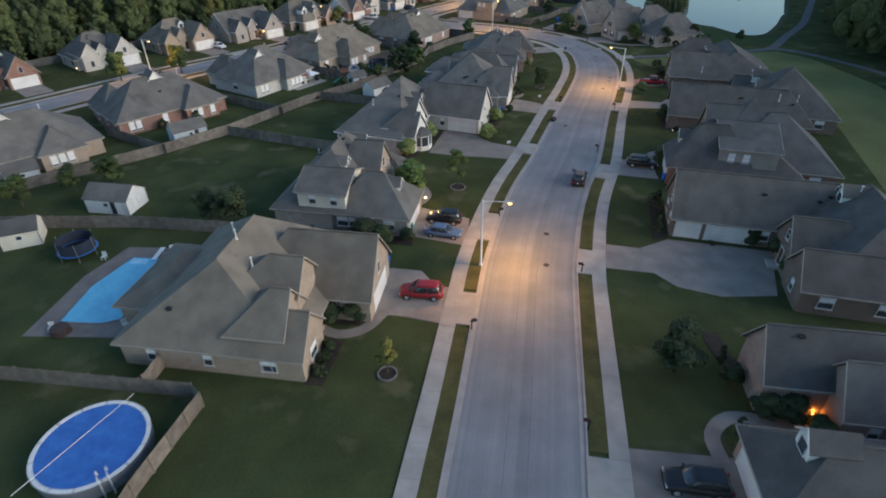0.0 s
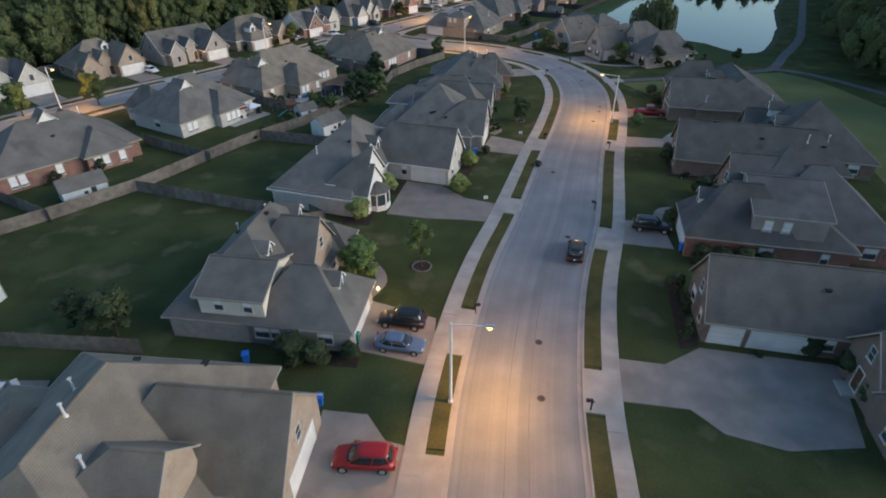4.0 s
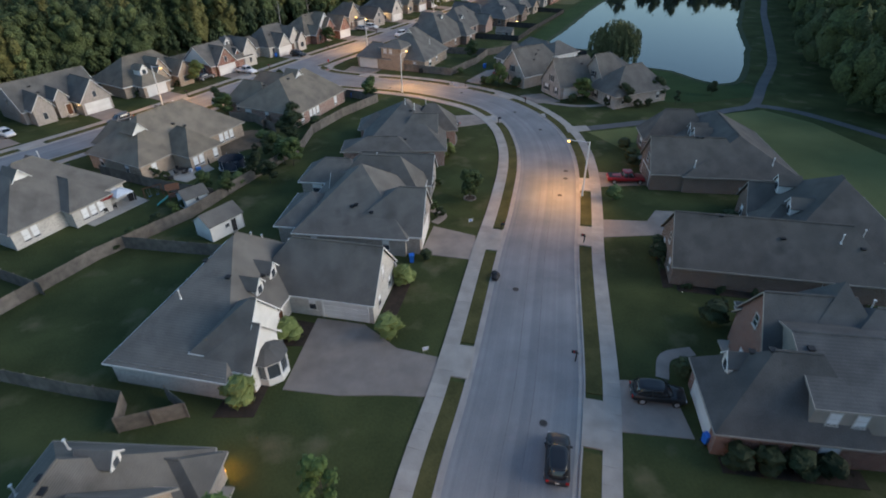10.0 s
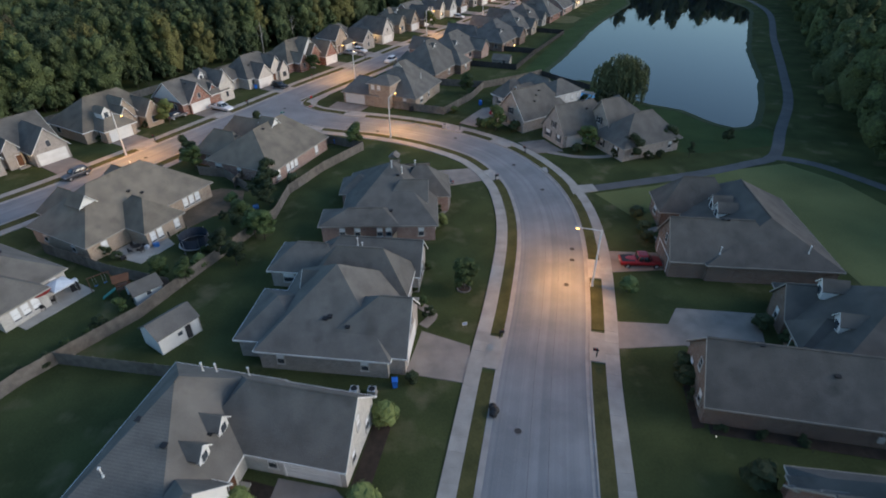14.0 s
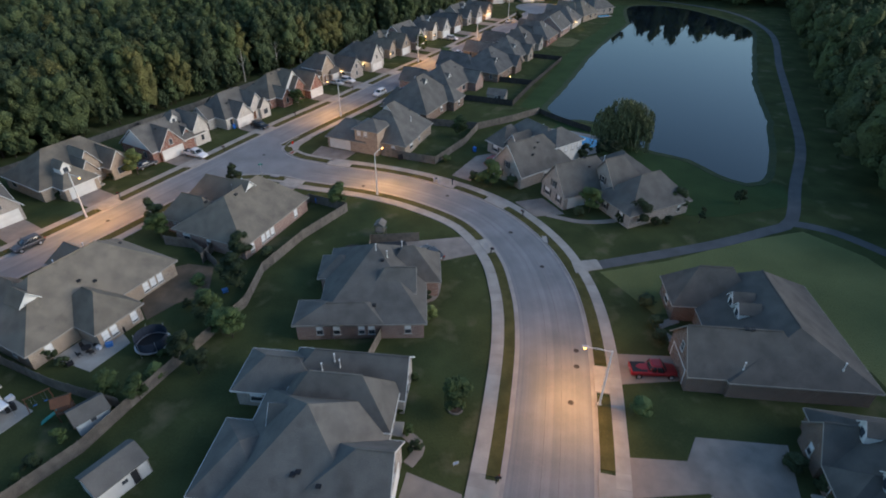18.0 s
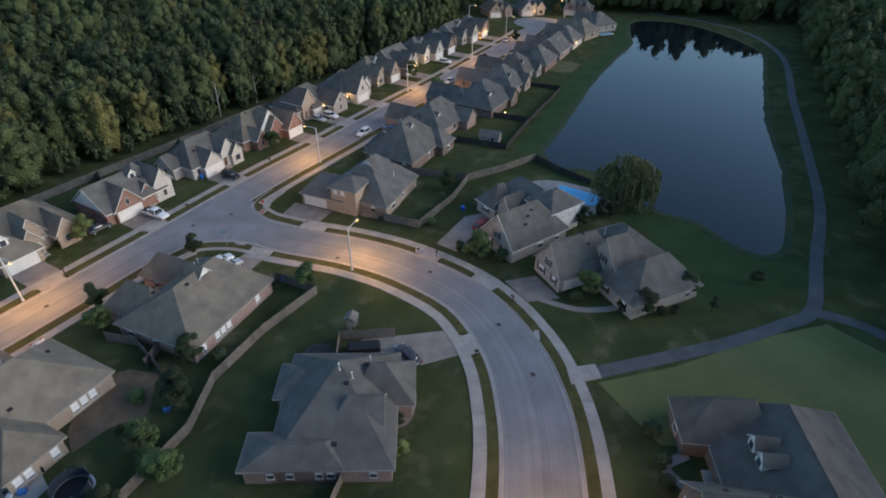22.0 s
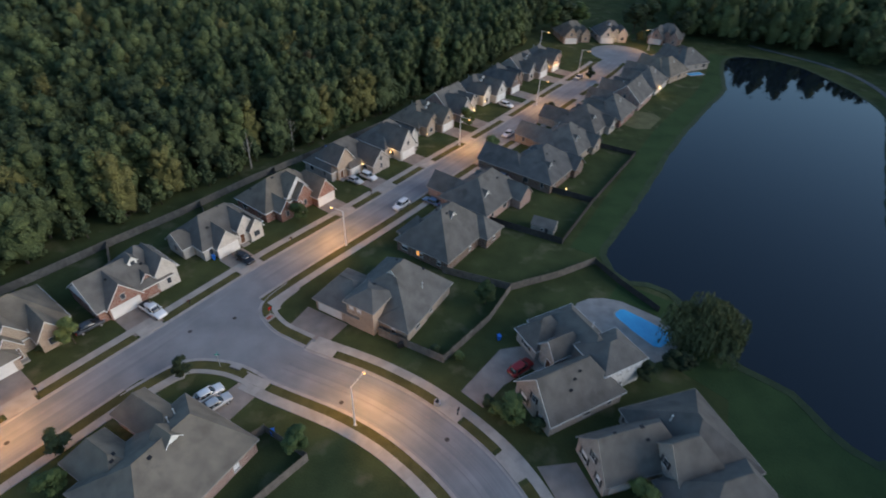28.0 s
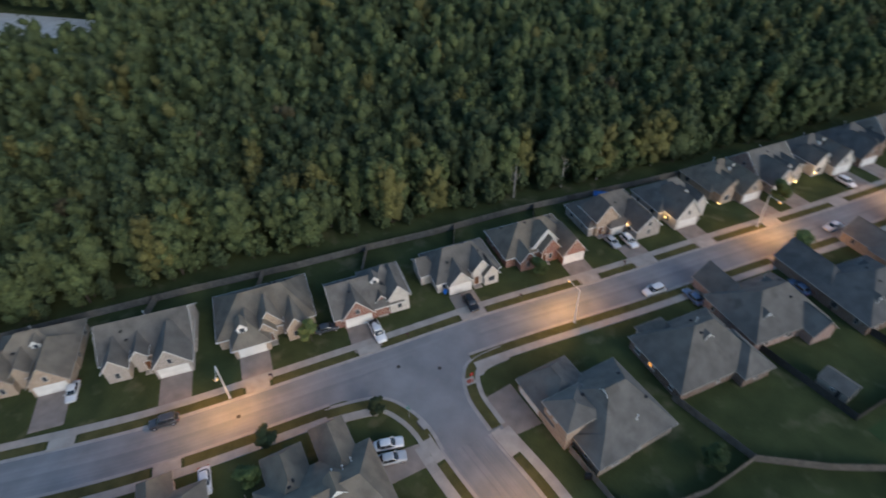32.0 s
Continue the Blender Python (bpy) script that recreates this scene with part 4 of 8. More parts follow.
H["e3"] = build_house("two-storey red brick house with dark roofs and taupe siding", (33.1, 73.0), -15,
    [(0.1, 12, -0.1, 8.3, "x", "hh", 1.28, 2.9), (6.6, 23.5, 2.4, 17.4, "x", "hh", 0.80, 2.8), (6.5, 14.6, 0.5, 13.0, "x", "gg", 0.33, 6.1, TAUPE, 3.0), (6.3, 16.9, 5.6, 16.4, "x", "hh", 1.42, 2.9), (5.2, 16, 6.9, 13.7, "x", "gh", 1.28, 5.0), (5.6, 12, 11.4, 15.2, "x", "gh", 1.0, 3.2), (6.4, 18, 0.0, 9.0, "x", "hh", 0.6, 2.9)],
    "W", B["red"], S["dark"], TRIM, False, [("W", 0.52, 4.1, 4.9)], ("W", 5.88, 13.3), [("W", 1.7, 5.2, 1.5, 1.2, 3.2)], [(14, 14), (16, 13)], 23)
H["e4"] = build_house("brown brick house with a long dark roof and string lights", (41.0, 95.0), -18,
    [(-0.3, 23, -0.2, 9.1, "x", "gh", 1.0), (12.0, 28, 5.0, 22.0, "y", "hh", 0.8), (11.2, 20, 14.6, 20.0, "x", "gh", 1.2), (11.2, 20, 9.6, 14.6, "x", "hh", 1.1)],
    "W", B["brown"], S["umber"], TRIM, False, [("N", 8.68, 4.6, 4.9), ("N", 8.68, 9.2, 2.7)], ("W", 11.6, 12.0), [("W", 14.5, 16.8), ("W", 14.5, 11.5)], [(19, 7), (20.5, 5.8), (17, 3)], 24, blank=[("S", -2, 24, 0.22)])
H["e5"] = build_house("brown brick house with a broad hipped roof and pale ridge", (49.0, 118.0), -13,
    [(-0.3, 14.5, -0.1, 7.9, "x", "gh", 1.12, 2.75), (4.2, 21.3, -0.6, 19.4, "y", "hh", 0.54, 2.75, None, 0.0, 5.2, 3.4), (1.2, 12.5, 12.8, 19.6, "x", "hh", 1.32, 2.9)],
    "W", B["brown"], S["umber"], TRIM, False, [("W", 0.02, 3.9, 4.9)], ("W", 4.7, 10.4), [("W", 7.8, 11.6), ("W", 7.8, 9.4)], [(6, 0.8), (17, 1.2)], 25, blank=[("S", -2, 24, 0.32), ("S", -2, 24, -0.18)])
H["w6"] = build_house("brick corner house with a broad grey roof and dark front gables", (-7.2, 152.4), 60,
    [(0.0, 18.0, -0.6, 14.2, "x", "hh", 0.64, 2.65, None, 0.0, 5.6, 3.8), (2.0, 8.4, 8, 18.8, "y", "hh", 1.2), (10.0, 15.6, 8, 20.2, "y", "hh", 1.25)],
    "N", B["rose"], S["brown"], TRIM, False, [("E", 17.58, 8.4, 4.9)], ("N", 13.78, 9.2), [("S", 10.6, 5.8, 2.2, 0.3, 3.0)], [(11, 10), (12.5, 9.6), (14, 10.5)], 26, blank=[("S", -30, 30, -0.18)])
H["s1"] = build_house("brick house with a broad grey roof and a back patio", (-17.5, 139.5), 56,
    [(-13.2, 9.5, 4.6, 18.0, "x", "hh", 0.8), (-7.0, 0.2, 0.6, 10, "y", "hh", 0.9), (-10, -4, 12, 21, "y", "hh", 1.2), (0, 5, 12, 21.5, "y", "hh", 1.25)],
    "N", B["tan"], S["brown"], TRIM, False, [("N", 20.6, -7.0, 4.9)], ("N", 17.6, -2.0), [("S", -8.5, 9.0, 2.4, 0.3, 3.0)], [(-2, 14), (2, 13)], 27, blank=[("S", -30, 30, 1.02), ("S", -30, 30, 5.02)])
H["s2"] = build_house("pale brick house with a grey roof and a cluttered patio", (-29.1, 126.0), 58,
    [(-16.5, 0.6, 0.4, 14.5, "x", "hh", 0.78), (-9.5, -3.0, -1.4, 8, "y", "hh", 0.9), (-15, -9, 10, 18.5, "y", "hh", 1.2), (-6, -1, 9, 18, "y", "hh", 1.2)],
    "N", B["white"], S["grey"], TRIM, False, [("N", 18.0, -12, 4.9)], ("N", 14.0, -7.5), [("S", -10, 5.5, 2.2, 0.3, 3.0)], [(-5, 9)], 28, blank=[("S", -30, 30, -0.98), ("S", -30, 30, 0.82)])
H["s3"] = build_house("red brick house with a long grey roof", (-42.0, 104.4), 47,
    [(-19.5, 1.2, 1.0, 14.5, "x", "hh", 0.74), (-8, -1, -0.6, 8, "y", "hh", 0.85), (-19, -12, 9, 17.5, "y", "hh", 1.1), (-8, -2, 9, 18, "y", "hh", 1.2)],
    "N", B["red"], S["grey"], TRIM, False, [("N", 17.0, -15.5, 4.9)], ("N", 14.0, -10), [("S", -9, 7.0, 2.4, 0.3, 3.0)], [(-4, 9)], 29, blank=[("S", -30, 30, -0.18), ("S", -30, 30, 1.42)])
H["s4"] = build_house("tan brick house with a grey roof and a covered porch", (-55.0, 83.6), 45,
    [(-20, 1.0, 1.0, 14.5, "x", "hh", 0.74), (-9, -2, -0.6, 8, "y", "hh", 0.85), (-19, -12, 9, 18, "y", "hh", 1.1)],
    "N", B["tan"], S["grey"], TRIM, False, [("N", 17.5, -15.5, 4.9)], ("N", 14.0, -8), [("S", -11, 7.0, 2.6, 0.3, 3.0)], [(-5, 9)], 30, blank=[("S", -30, 30, -0.18), ("S", -30, 30, 1.42)])
H["s5"] = build_house("brown brick house with a plain hipped roof", (-70.0, 62.0), 47,
    [(-20, 1.0, 1.0, 14.5, "x", "hh", 0.76), (-9, -2, 9, 18, "y", "hh", 1.1)], "N", B["brown"], S["grey"], TRIM, False, [("N", 17.5, -5.5, 4.9)], None, (), [(-5, 9)], 31)
H["r1"] = build_house("pale brick house with steep grey roofs by the lake", (48.0, 160.3), 17.5,
    [(0.6, 14, 1.0, 9.0, "x", "gh", 1.28, 2.7), (9.0, 22.5, -3.0, 11.5, "y", "hh", 0.78), (7.0, 21.6, -9.2, 0.4, "x", "hh", 1.0, 2.7, None, 0.0, 5.6, 4.6), (8.8, 17, -2.8, 5.2, "x", "gh", 1.32, 3.6)],
    "W", B["pale"], S["grey"], TRIM, True, [("S", 1.42, 4.4, 4.9)], ("W", 9.08, -0.6), [], [(13, 6)], 32)
H["r2"] = build_house("pale brick house with steep gables and a garden pool", (42.8, 170.6), 28,
    [(-0.3, 14, -0.1, 9.3, "x", "gh", 1.15), (9.2, 19.0, 3.0, 19.4, "y", "hh", 0.95), (10.8, 19.6, 2.0, 9.4, "x", "hh", 0.62, 5.4, WHITE), (6.2, 14, 12.6, 18.8, "x", "hh", 1.15), (6.9, 14, 8.9, 13.2, "x", "gh", 1.2, 3.7)],
    "W", B["pale"], S["grey"], WHITE, True, [("N", 8.9, 4.2, 4.9)], ("W", 7.2, 10.4), [], [(16, 11)], 33)
H["r3"] = build_house("tan brick corner house with a steep grey roof", (14.9, 188.6), -30,
    [(-9.0, 5.8, 3.4, 18.4, "y", "hh", 0.80, 2.65, None, 0.0, 6.6, 5.2), (-13.4, -3, 1.2, 11.4, "x", "hh", 0.56, 2.65, None, 0.0, 2.4), (-6.2, 0.2, 1.1, 8.4, "x", "hh", 0.42, 5.5, None, 0.0, 2.8, 2.8), (-0.6, 6.0, 2.8, 10.0, "y", "hh", 0.72)],
    "W", B["tan"], S["grey"], TRIM, False, [("S", 1.62, -9.8, 4.9)], ("W", -8.58, 13.5), [("S", -1.6, 9.2, 1.5, 0.3, 2.2)], [(3, 12)], 34)
H["r4"] = build_house("brick house with a dark hipped roof and a lit window", (27.1, 207.9), 55,
    [(0, 17.6, -1.4, 12.2, "x", "hh", 0.95), (2.5, 8.5, 7, 13.6, "y", "hh", 1.2), (11.5, 18.2, -3.4, 6, "y", "hh", 0.9)],
    "N", B["brown"], S["grey"], TRIM, False, [("N", 13.18, 5.5, 4.9)], None, [("S", 8.5, 3.6, 1.6, 0.4, 2.4)], [(9, 7)], 35)
# tall windows with closed white blinds on the garden sides
for key, plane, spots in (("w6", -0.18, (2.2, 5.0, 6.2, 7.4, 14.0)), ("s1", 1.02, (-5.6, -4.4, -1.4)), ("s1", 5.02, (3.8, 5.0, 6.2, -10.4)), ("s2", -0.98, (-7.4, -6.2, -5.0)), ("s2", 0.82, (-14.4, -13.2, -1.4)), ("s3", -0.18, (-6.2, -5.0, -2.6)), ("s3", 1.42, (-17.0, -15.8, -11.0)), ("s4", -0.18, (-7.0, -5.8, -4.6)), ("s4", 1.42, (-17.0, -14.0))):
    for c in spots:
        window(H[key][0], "S", plane, c, 0.55, 1.0, 1.75, False, 0.85)
# bay window of the white brick house
bay = part("bay_window", join(*[tube([(0, 0, z), (0, 0, z + t)], [1.75, 1.75], 8) for z, t in ((0.0, 0.75), (2.35, 0.3))]), WHITE, H["w3"][0], "white bay window with a dark little roof", pose(-7.2, -8.6, 0, 0, 0, 22.5))
part("bay_roof", tube([(0, 0, 2.6), (0, 0, 3.5)], [1.95, 0.5], 8), S["dark"], bay)
for k in range(8):
    a = math.radians(45 * k)
    part("post", box(-0.09, 0.09, -0.09, 0.09, 0.75, 2.35), WHITE, bay, "", pose(1.66 * math.cos(a), 1.66 * math.sin(a), 0, 0, 0, 45 * k))
    part("pane", box(-0.02, 0.02, -0.58, 0.58, 0.75, 2.35), GLASS, bay, "", pose(1.5 * math.cos(a + 0.3927), 1.5 * math.sin(a + 0.3927), 0, 0, 0, 45 * k + 22.5))
# upper-storey windows
for key, face, plane, spots, z in (("e3", "S", 0.92, (8.4, 10.3), 4.1), ("w2", "S", 0.17, (-11.4, -8.6), 3.6), ("r2", "S", 2.42, (12.4, 14.4, 16.4, 18.2), 3.6), ("r3", "S", 1.52, (-4.7, -3.1), 4.0), ("w3", "E", 0.22, (3.9,), 3.6)):
    for c in spots:
        window(H[key][0], face, plane, c, z, 0.95, 1.35, False, 0.9 if key != "w2" else 0.5, False)
window(H["r4"][0], "W", 0.42, 6.0, 0.9, 1.5, 1.5, True)

# rows of houses along the second street
ROW = [("red brick house with white gable trim", "red", "grey"), ("white brick house with steep grey gables", "white", "grey"), ("tan brick house with brown shingles", "tan", "brown"), ("pale brick house with white gables", "pale", "grey"), ("rose brick house with grey shingles", "rose", "grey"), ("brown brick house with a dark roof", "brown", "dark")]


def row_house(org, rot, kind, style, seed, width=13.2, flip=False):
    """A suburban house, front to local -y: a body with front gables and a garage wing."""
    label, wall, roof = ROW[kind]
    w = width
    gx0, gx1 = (w - 6.8, w + 0.2) if flip else (-0.2, 6.8)
    ex0, ex1 = (0.4, 5.0) if flip else (w - 5.0, w - 0.4)
    gable = B["white"] if style == 1 else (B["pale"] if style == 2 else B[wall])
    bl = [(-0.4, w + 0.4, 3.0, 14.2, "x", "hh" if style != 2 else "gg", 0.84), (gx0, gx1, -1.2, 10.0, "y", "gh", 1.2, 2.65, B["red"] if kind == 0 else gable), (ex0, ex1, 0.6, 9.0, "y", "gh", 1.25, 3.0 + 0.4 * (style == 1), gable), ((ex0 + gx1) / 2 - 1.6 if not flip else (ex1 + gx0) / 2 - 1.6, (ex0 + gx1) / 2 + 1.6 if not flip else (ex1 + gx0) / 2 + 1.6, 1.6, 9.0, "y", "gh", 1.2, 3.8, gable)]
    gc = (gx0 + gx1) / 2
    return build_house(label, org, rot, bl, "S", B[wall], S[roof], WHITE if style else TRIM, style == 0, [("S", -0.92, gc, 4.9)], ("S", 1.88, w / 2), [("S", w / 2 + (1.6 if flip else -1.0), 6.0, 1.5, 1.2, 2.4)] if seed % 2 else [], [(w / 2, 10.5)], seed, far=True)


def street_house(label, x, y, blocks, wall, roof, face, trim, garages, door, dormers, seed, blank=()):
    """A house measured along the second street: x runs with the street, y away from it."""
    o = pose(-43.7, 177.2, 0, 0, 0, 53) @ Vector((x, y, 0))
    moved = [(b[0] - x, b[1] - x, b[2] - y, b[3] - y) + tuple(b[4:]) for b in blocks]
    return build_house(label, (o.x, o.y), 53, moved, face, wall, roof, trim, False, [(f, p - y, c - x, w) for f, p, c, w in garages], (door[0], door[1] - y, door[2] - x) if door else None, [(d[0], d[1] - x, d[2] - y) + tuple(d[3:]) for d in dormers], [], seed, True, blank)


H["n1"] = street_house("tan brick house with stacked gables and a white garage door", -3, 0,
    [(-3.0, 15.5, 1.5, 14.5, "x", "hh", 0.73, 2.6, None, 0.0, 5.6, 5.0), (-0.6, 6.7, -1.8, 9.0, "y", "hh", 0.92, 2.6), (9.2, 13.8, -1.0, 8.0, "y", "gh", 1.38, 2.6), (4.6, 9.5, 1.4, 9.0, "y", "gh", 1.42, 3.5), (4.0, 8.0, 0.1, 7.0, "y", "gh", 1.42, 2.8)],
    B["tan"], S["brown"], "S", WHITE, [("S", -1.38, 3.0, 4.6)], ("S", 0.38, 6.6), [("S", 2.2, 0.4, 1.7, 1.35, 2.6)], 45)
H["n2"] = street_house("red brick house with a white sided gable end", 18, 0,
    [(18.3, 32.5, -1.6, 9.4, "x", "gh", 0.76, 2.65), (25.5, 34.3, 0.2, 10.4, "x", "hh", 0.93, 2.7), (19.7, 26.3, -2.1, 8.0, "y", "gh", 1.24, 2.5), (29.0, 33.8, -1.5, 8.0, "y", "gh", 1.34, 3.8, B["white"]), (26.6, 29.6, -0.6, 7.0, "y", "gh", 1.2, 3.1)],
    B["red"], S["grey"], "S", WHITE, [("S", -1.82, 23.0, 4.9)], ("S", -0.32, 28.0), [("S", 27.8, 2.4, 1.5, 1.1, 2.2)], 46)
part("gable_siding", ([(0.47, -0.9, 2.9), (0.47, 8.7, 2.9), (0.47, 3.9, 6.45), (0.6, -0.9, 2.9), (0.6, 8.7, 2.9), (0.6, 3.9, 6.45)], [(0, 2, 1), (3, 4, 5), (0, 1, 4, 3), (1, 2, 5, 4), (2, 0, 3, 5)]), WHITE, H["n2"][0], "white painted siding in the gable end")
H["n3"] = street_house("white brick house with three steep white front gables", 39, 0,
    [(39.5, 54.0, 0.0, 10.8, "x", "hh", 0.84, 2.7, None, 0.0, 3.6, 4.6), (41.7, 47.3, -1.4, 8.0, "y", "gh", 1.16, 2.5), (47.1, 51.7, -0.6, 8.5, "y", "gh", 1.30, 3.7), (49.3, 53.2, -1.5, 7.5, "y", "gh", 1.26, 2.7), (37.4, 42.5, 3.6, 9.8, "x", "gh", 0.86, 2.6)],
    B["white"], S["grey"], "S", WHITE, [("S", -1.12, 44.4, 4.6)], ("S", -0.32, 48.3), [], 47)
H["n4"] = street_house("red brick house with a tall pale gable and garage", 56, 0,
    [(55.8, 73.0, 1.6, 12.6, "x", "hh", 0.84, 2.65), (62.0, 69.0, 1.8, 9.0, "y", "gh", 1.22, 3.6, WHITE), (63.4, 68.4, 0.1, 8.0, "y", "gh", 1.25, 3.2), (58.1, 62.3, -0.6, 7.0, "y", "gh", 1.15, 2.6), (67.4, 73.3, -2.1, 8.0, "y", "gh", 1.34, 2.5)],
    B["red"], S["brown"], "S", WHITE, [("S", -1.82, 70.3, 4.7)], ("S", 0.38, 64.4), [], 48)
H["n5"] = street_house("pale brick house with a lit porch between two gables", 78, 0,
    [(77.5, 94.0, 4.0, 14.5, "x", "hh", 0.86, 2.65), (79.0, 85.2, 3.4, 11.0, "y", "gh", 1.25, 4.2, B["tan"]), (86.6, 93.6, -1.2, 10.0, "y", "gh", 0.98, 2.5), (82.0, 88.0, 2.2, 9.0, "x", "hh", 0.7, 2.5)],
    B["pale"], S["umber"], "S", WHITE, [("S", 2.62, 84.4, 2.7)], ("S", 3.68, 80.6), [], 49)
H["n6"] = street_house("white brick house with one tall gable over its garage", 96, 0,
    [(95.5, 109.0, 2.6, 13.6, "x", "hh", 0.86, 2.65), (96.8, 103.8, -1.6, 10.0, "y", "gh", 1.42, 3.0), (103.0, 107.6, 0.6, 9.0, "y", "gh", 1.3, 3.2)],
    B["white"], S["grey"], "S", WHITE, [("S", -1.32, 100.4, 4.7)], ("S", 0.88, 104.6), [("S", 101.8, 3.0, 1.3, 1.1, 2.2)], 50)
# the lake side: fronts to the street, backs to the water
LAKE_SIDE = [
    ("rose brick house with a broad hipped roof", "rose", "grey", 86.0, 103.0, -36.0, -22.5, 6.0, 5.0, 88.0, 94.6, -17.4, 96.6, 102.4, -38.4),
    ("brown brick house with a pyramid roof and garage wing", "brown", "dark", 107.4, 124.6, -40.6, -26.0, 7.4, 7.4, 107.6, 115.2, -18.6, 118.6, 124.2, -41.6),
    ("tan brick house with a grey hipped roof and a back gable", "tan", "grey", 126.4, 140.4, -38.6, -24.6, 6.2, 6.2, 127.2, 133.6, -18.0, 134.0, 139.6, -39.6),
    ("pale brick house with a grey hipped roof by the far street", "pale", "umber", 142.4, 155.4, -36.2, -22.4, 6.4, 5.4, 143.0, 149.4, -17.0, 149.6, 154.6, -37.6)]
for i, (lab, wall, roof, x0, x1, y0, y1, r0, r1, gx0, gx1, gy, bx0, bx1, by) in enumerate(LAKE_SIDE):
    street_house(lab, x0, y0, [(x0, x1, y0, y1, "x", "hh", 0.72, 2.65, None, 0.0, r0, r1), (gx0, gx1, y1 - 6.0, gy, "y", "hg", 0.95, 2.5), (bx0, bx1, by, y0 + 6.0, "y", "gh", 0.95, 2.5)],
        B[wall], S[roof], "N", TRIM, [("N", gy - 0.28, (gx0 + gx1) / 2, 4.7)], ("N", y1 - 0.42, gx1 + 2.4), [("N", gx1 + 3.4, y1 - 2.6, 1.6, 0.3, 2.4), ("S", x0 + 4.6, y0 + 3.2, 1.7, 0.3, 2.6)], 60 + i)
    pts = [pose(-43.7, 177.2, 0, 0, 0, 53) @ Vector((px, py, 0)) for px, py in (((gx0 + gx1) / 2 - 2.7, gy - 0.2), ((gx0 + gx1) / 2 + 2.7, gy - 0.2), ((gx0 + gx1) / 2 + 2.7, -16.4), ((gx0 + gx1) / 2 - 2.7, -16.4))]
    if gy < -16.8:
        tagged(part("driveway", slab([(p.x, p.y) for p in pts], -0.03, 0.06), DRIVE), "short exposed-aggregate driveway before a garage", "driveway", kind="structure")

# front left corners and directions of the other houses of the north-west row
N_ROW = [(-112.0, 97.5, 50, 5, 0, 12.5, False), (-99.0, 114.5, 50, 0, 0, 12.5, True), (-85.5, 131.5, 50, 1, 1, 13.5, True), (-72.5, 147.0, 50, 2, 0, 14, True), (-58.0, 159.5, 50, 3, 2, 15.5, True), (22.7, 268.2, 54, 2, 0, 12.0, True), (31.5, 280.2, 54, 4, 2, 12.0, False), (40.3, 292.4, 54, 1, 1, 12.0, True), (49.1, 304.4, 54, 5, 0, 12.0, False), (58.0, 316.5, 54, 3, 2, 12.0, True), (66.8, 328.6, 54, 4, 0, 12.0, False)]


def row_drive(x, y, r, w, fl, reach):
    """The driveway from a row house's garage to its walkway."""
    gc = w - 3.3 if fl else 3.3
    m = pose(x, y, 0, 0, 0, r)
    pts = [m @ Vector((px, py, 0)) for px, py in ((gc - 2.7, -reach), (gc + 2.7, -reach), (gc + 2.7, -0.95), (gc - 2.7, -0.95))]
    d = part("driveway", slab([(p.x, p.y) for p in pts], -0.03, 0.06), DRIVE)
    tagged(d, "brownish exposed-aggregate driveway before a garage", "driveway", kind="structure")


for i, (x, y, r, k, st, w, fl) in enumerate(N_ROW):
    row_house((x, y), r, k, st, 40 + i, w, fl)
    row_drive(x, y, r, w, fl, 8.6)
for gc in (3.0, 23.0, 44.4, 70.3, 84.4, 100.4):
    o = pose(-43.7, 177.2, 0, 0, 0, 53) @ Vector((gc - 3.3, -0.4, 0))
    row_drive(o.x, o.y, 53, 13.0, False, 8.1 if gc != 84.4 else 8.6)
# the far part of the lake side
for i, (x, y, r, k, st, w, fl) in enumerate([(77.0, 298.1, 235, 0, 0, 13, False), (86.7, 312.0, 235, 4, 2, 13, True), (96.5, 326.0, 235, 1, 0, 13, False), (110.0, 339.0, 222, 2, 0, 13, True), (125.0, 351.0, 205, 3, 0, 13, True)]):
    row_house((x, y), r, k, 0 if st == 1 else st, 60 + i, w, fl)
    row_drive(x, y, r, w, fl, 8.0)
for i, (x, y, r, k, st) in enumerate([(78.6, 366.8, 8, 2, 0), (95.0, 369.4, 3, 3, 1), (117.0, 372.0, -28, 4, 0)]):
    row_house((x, y), r, k, st, 80 + i)


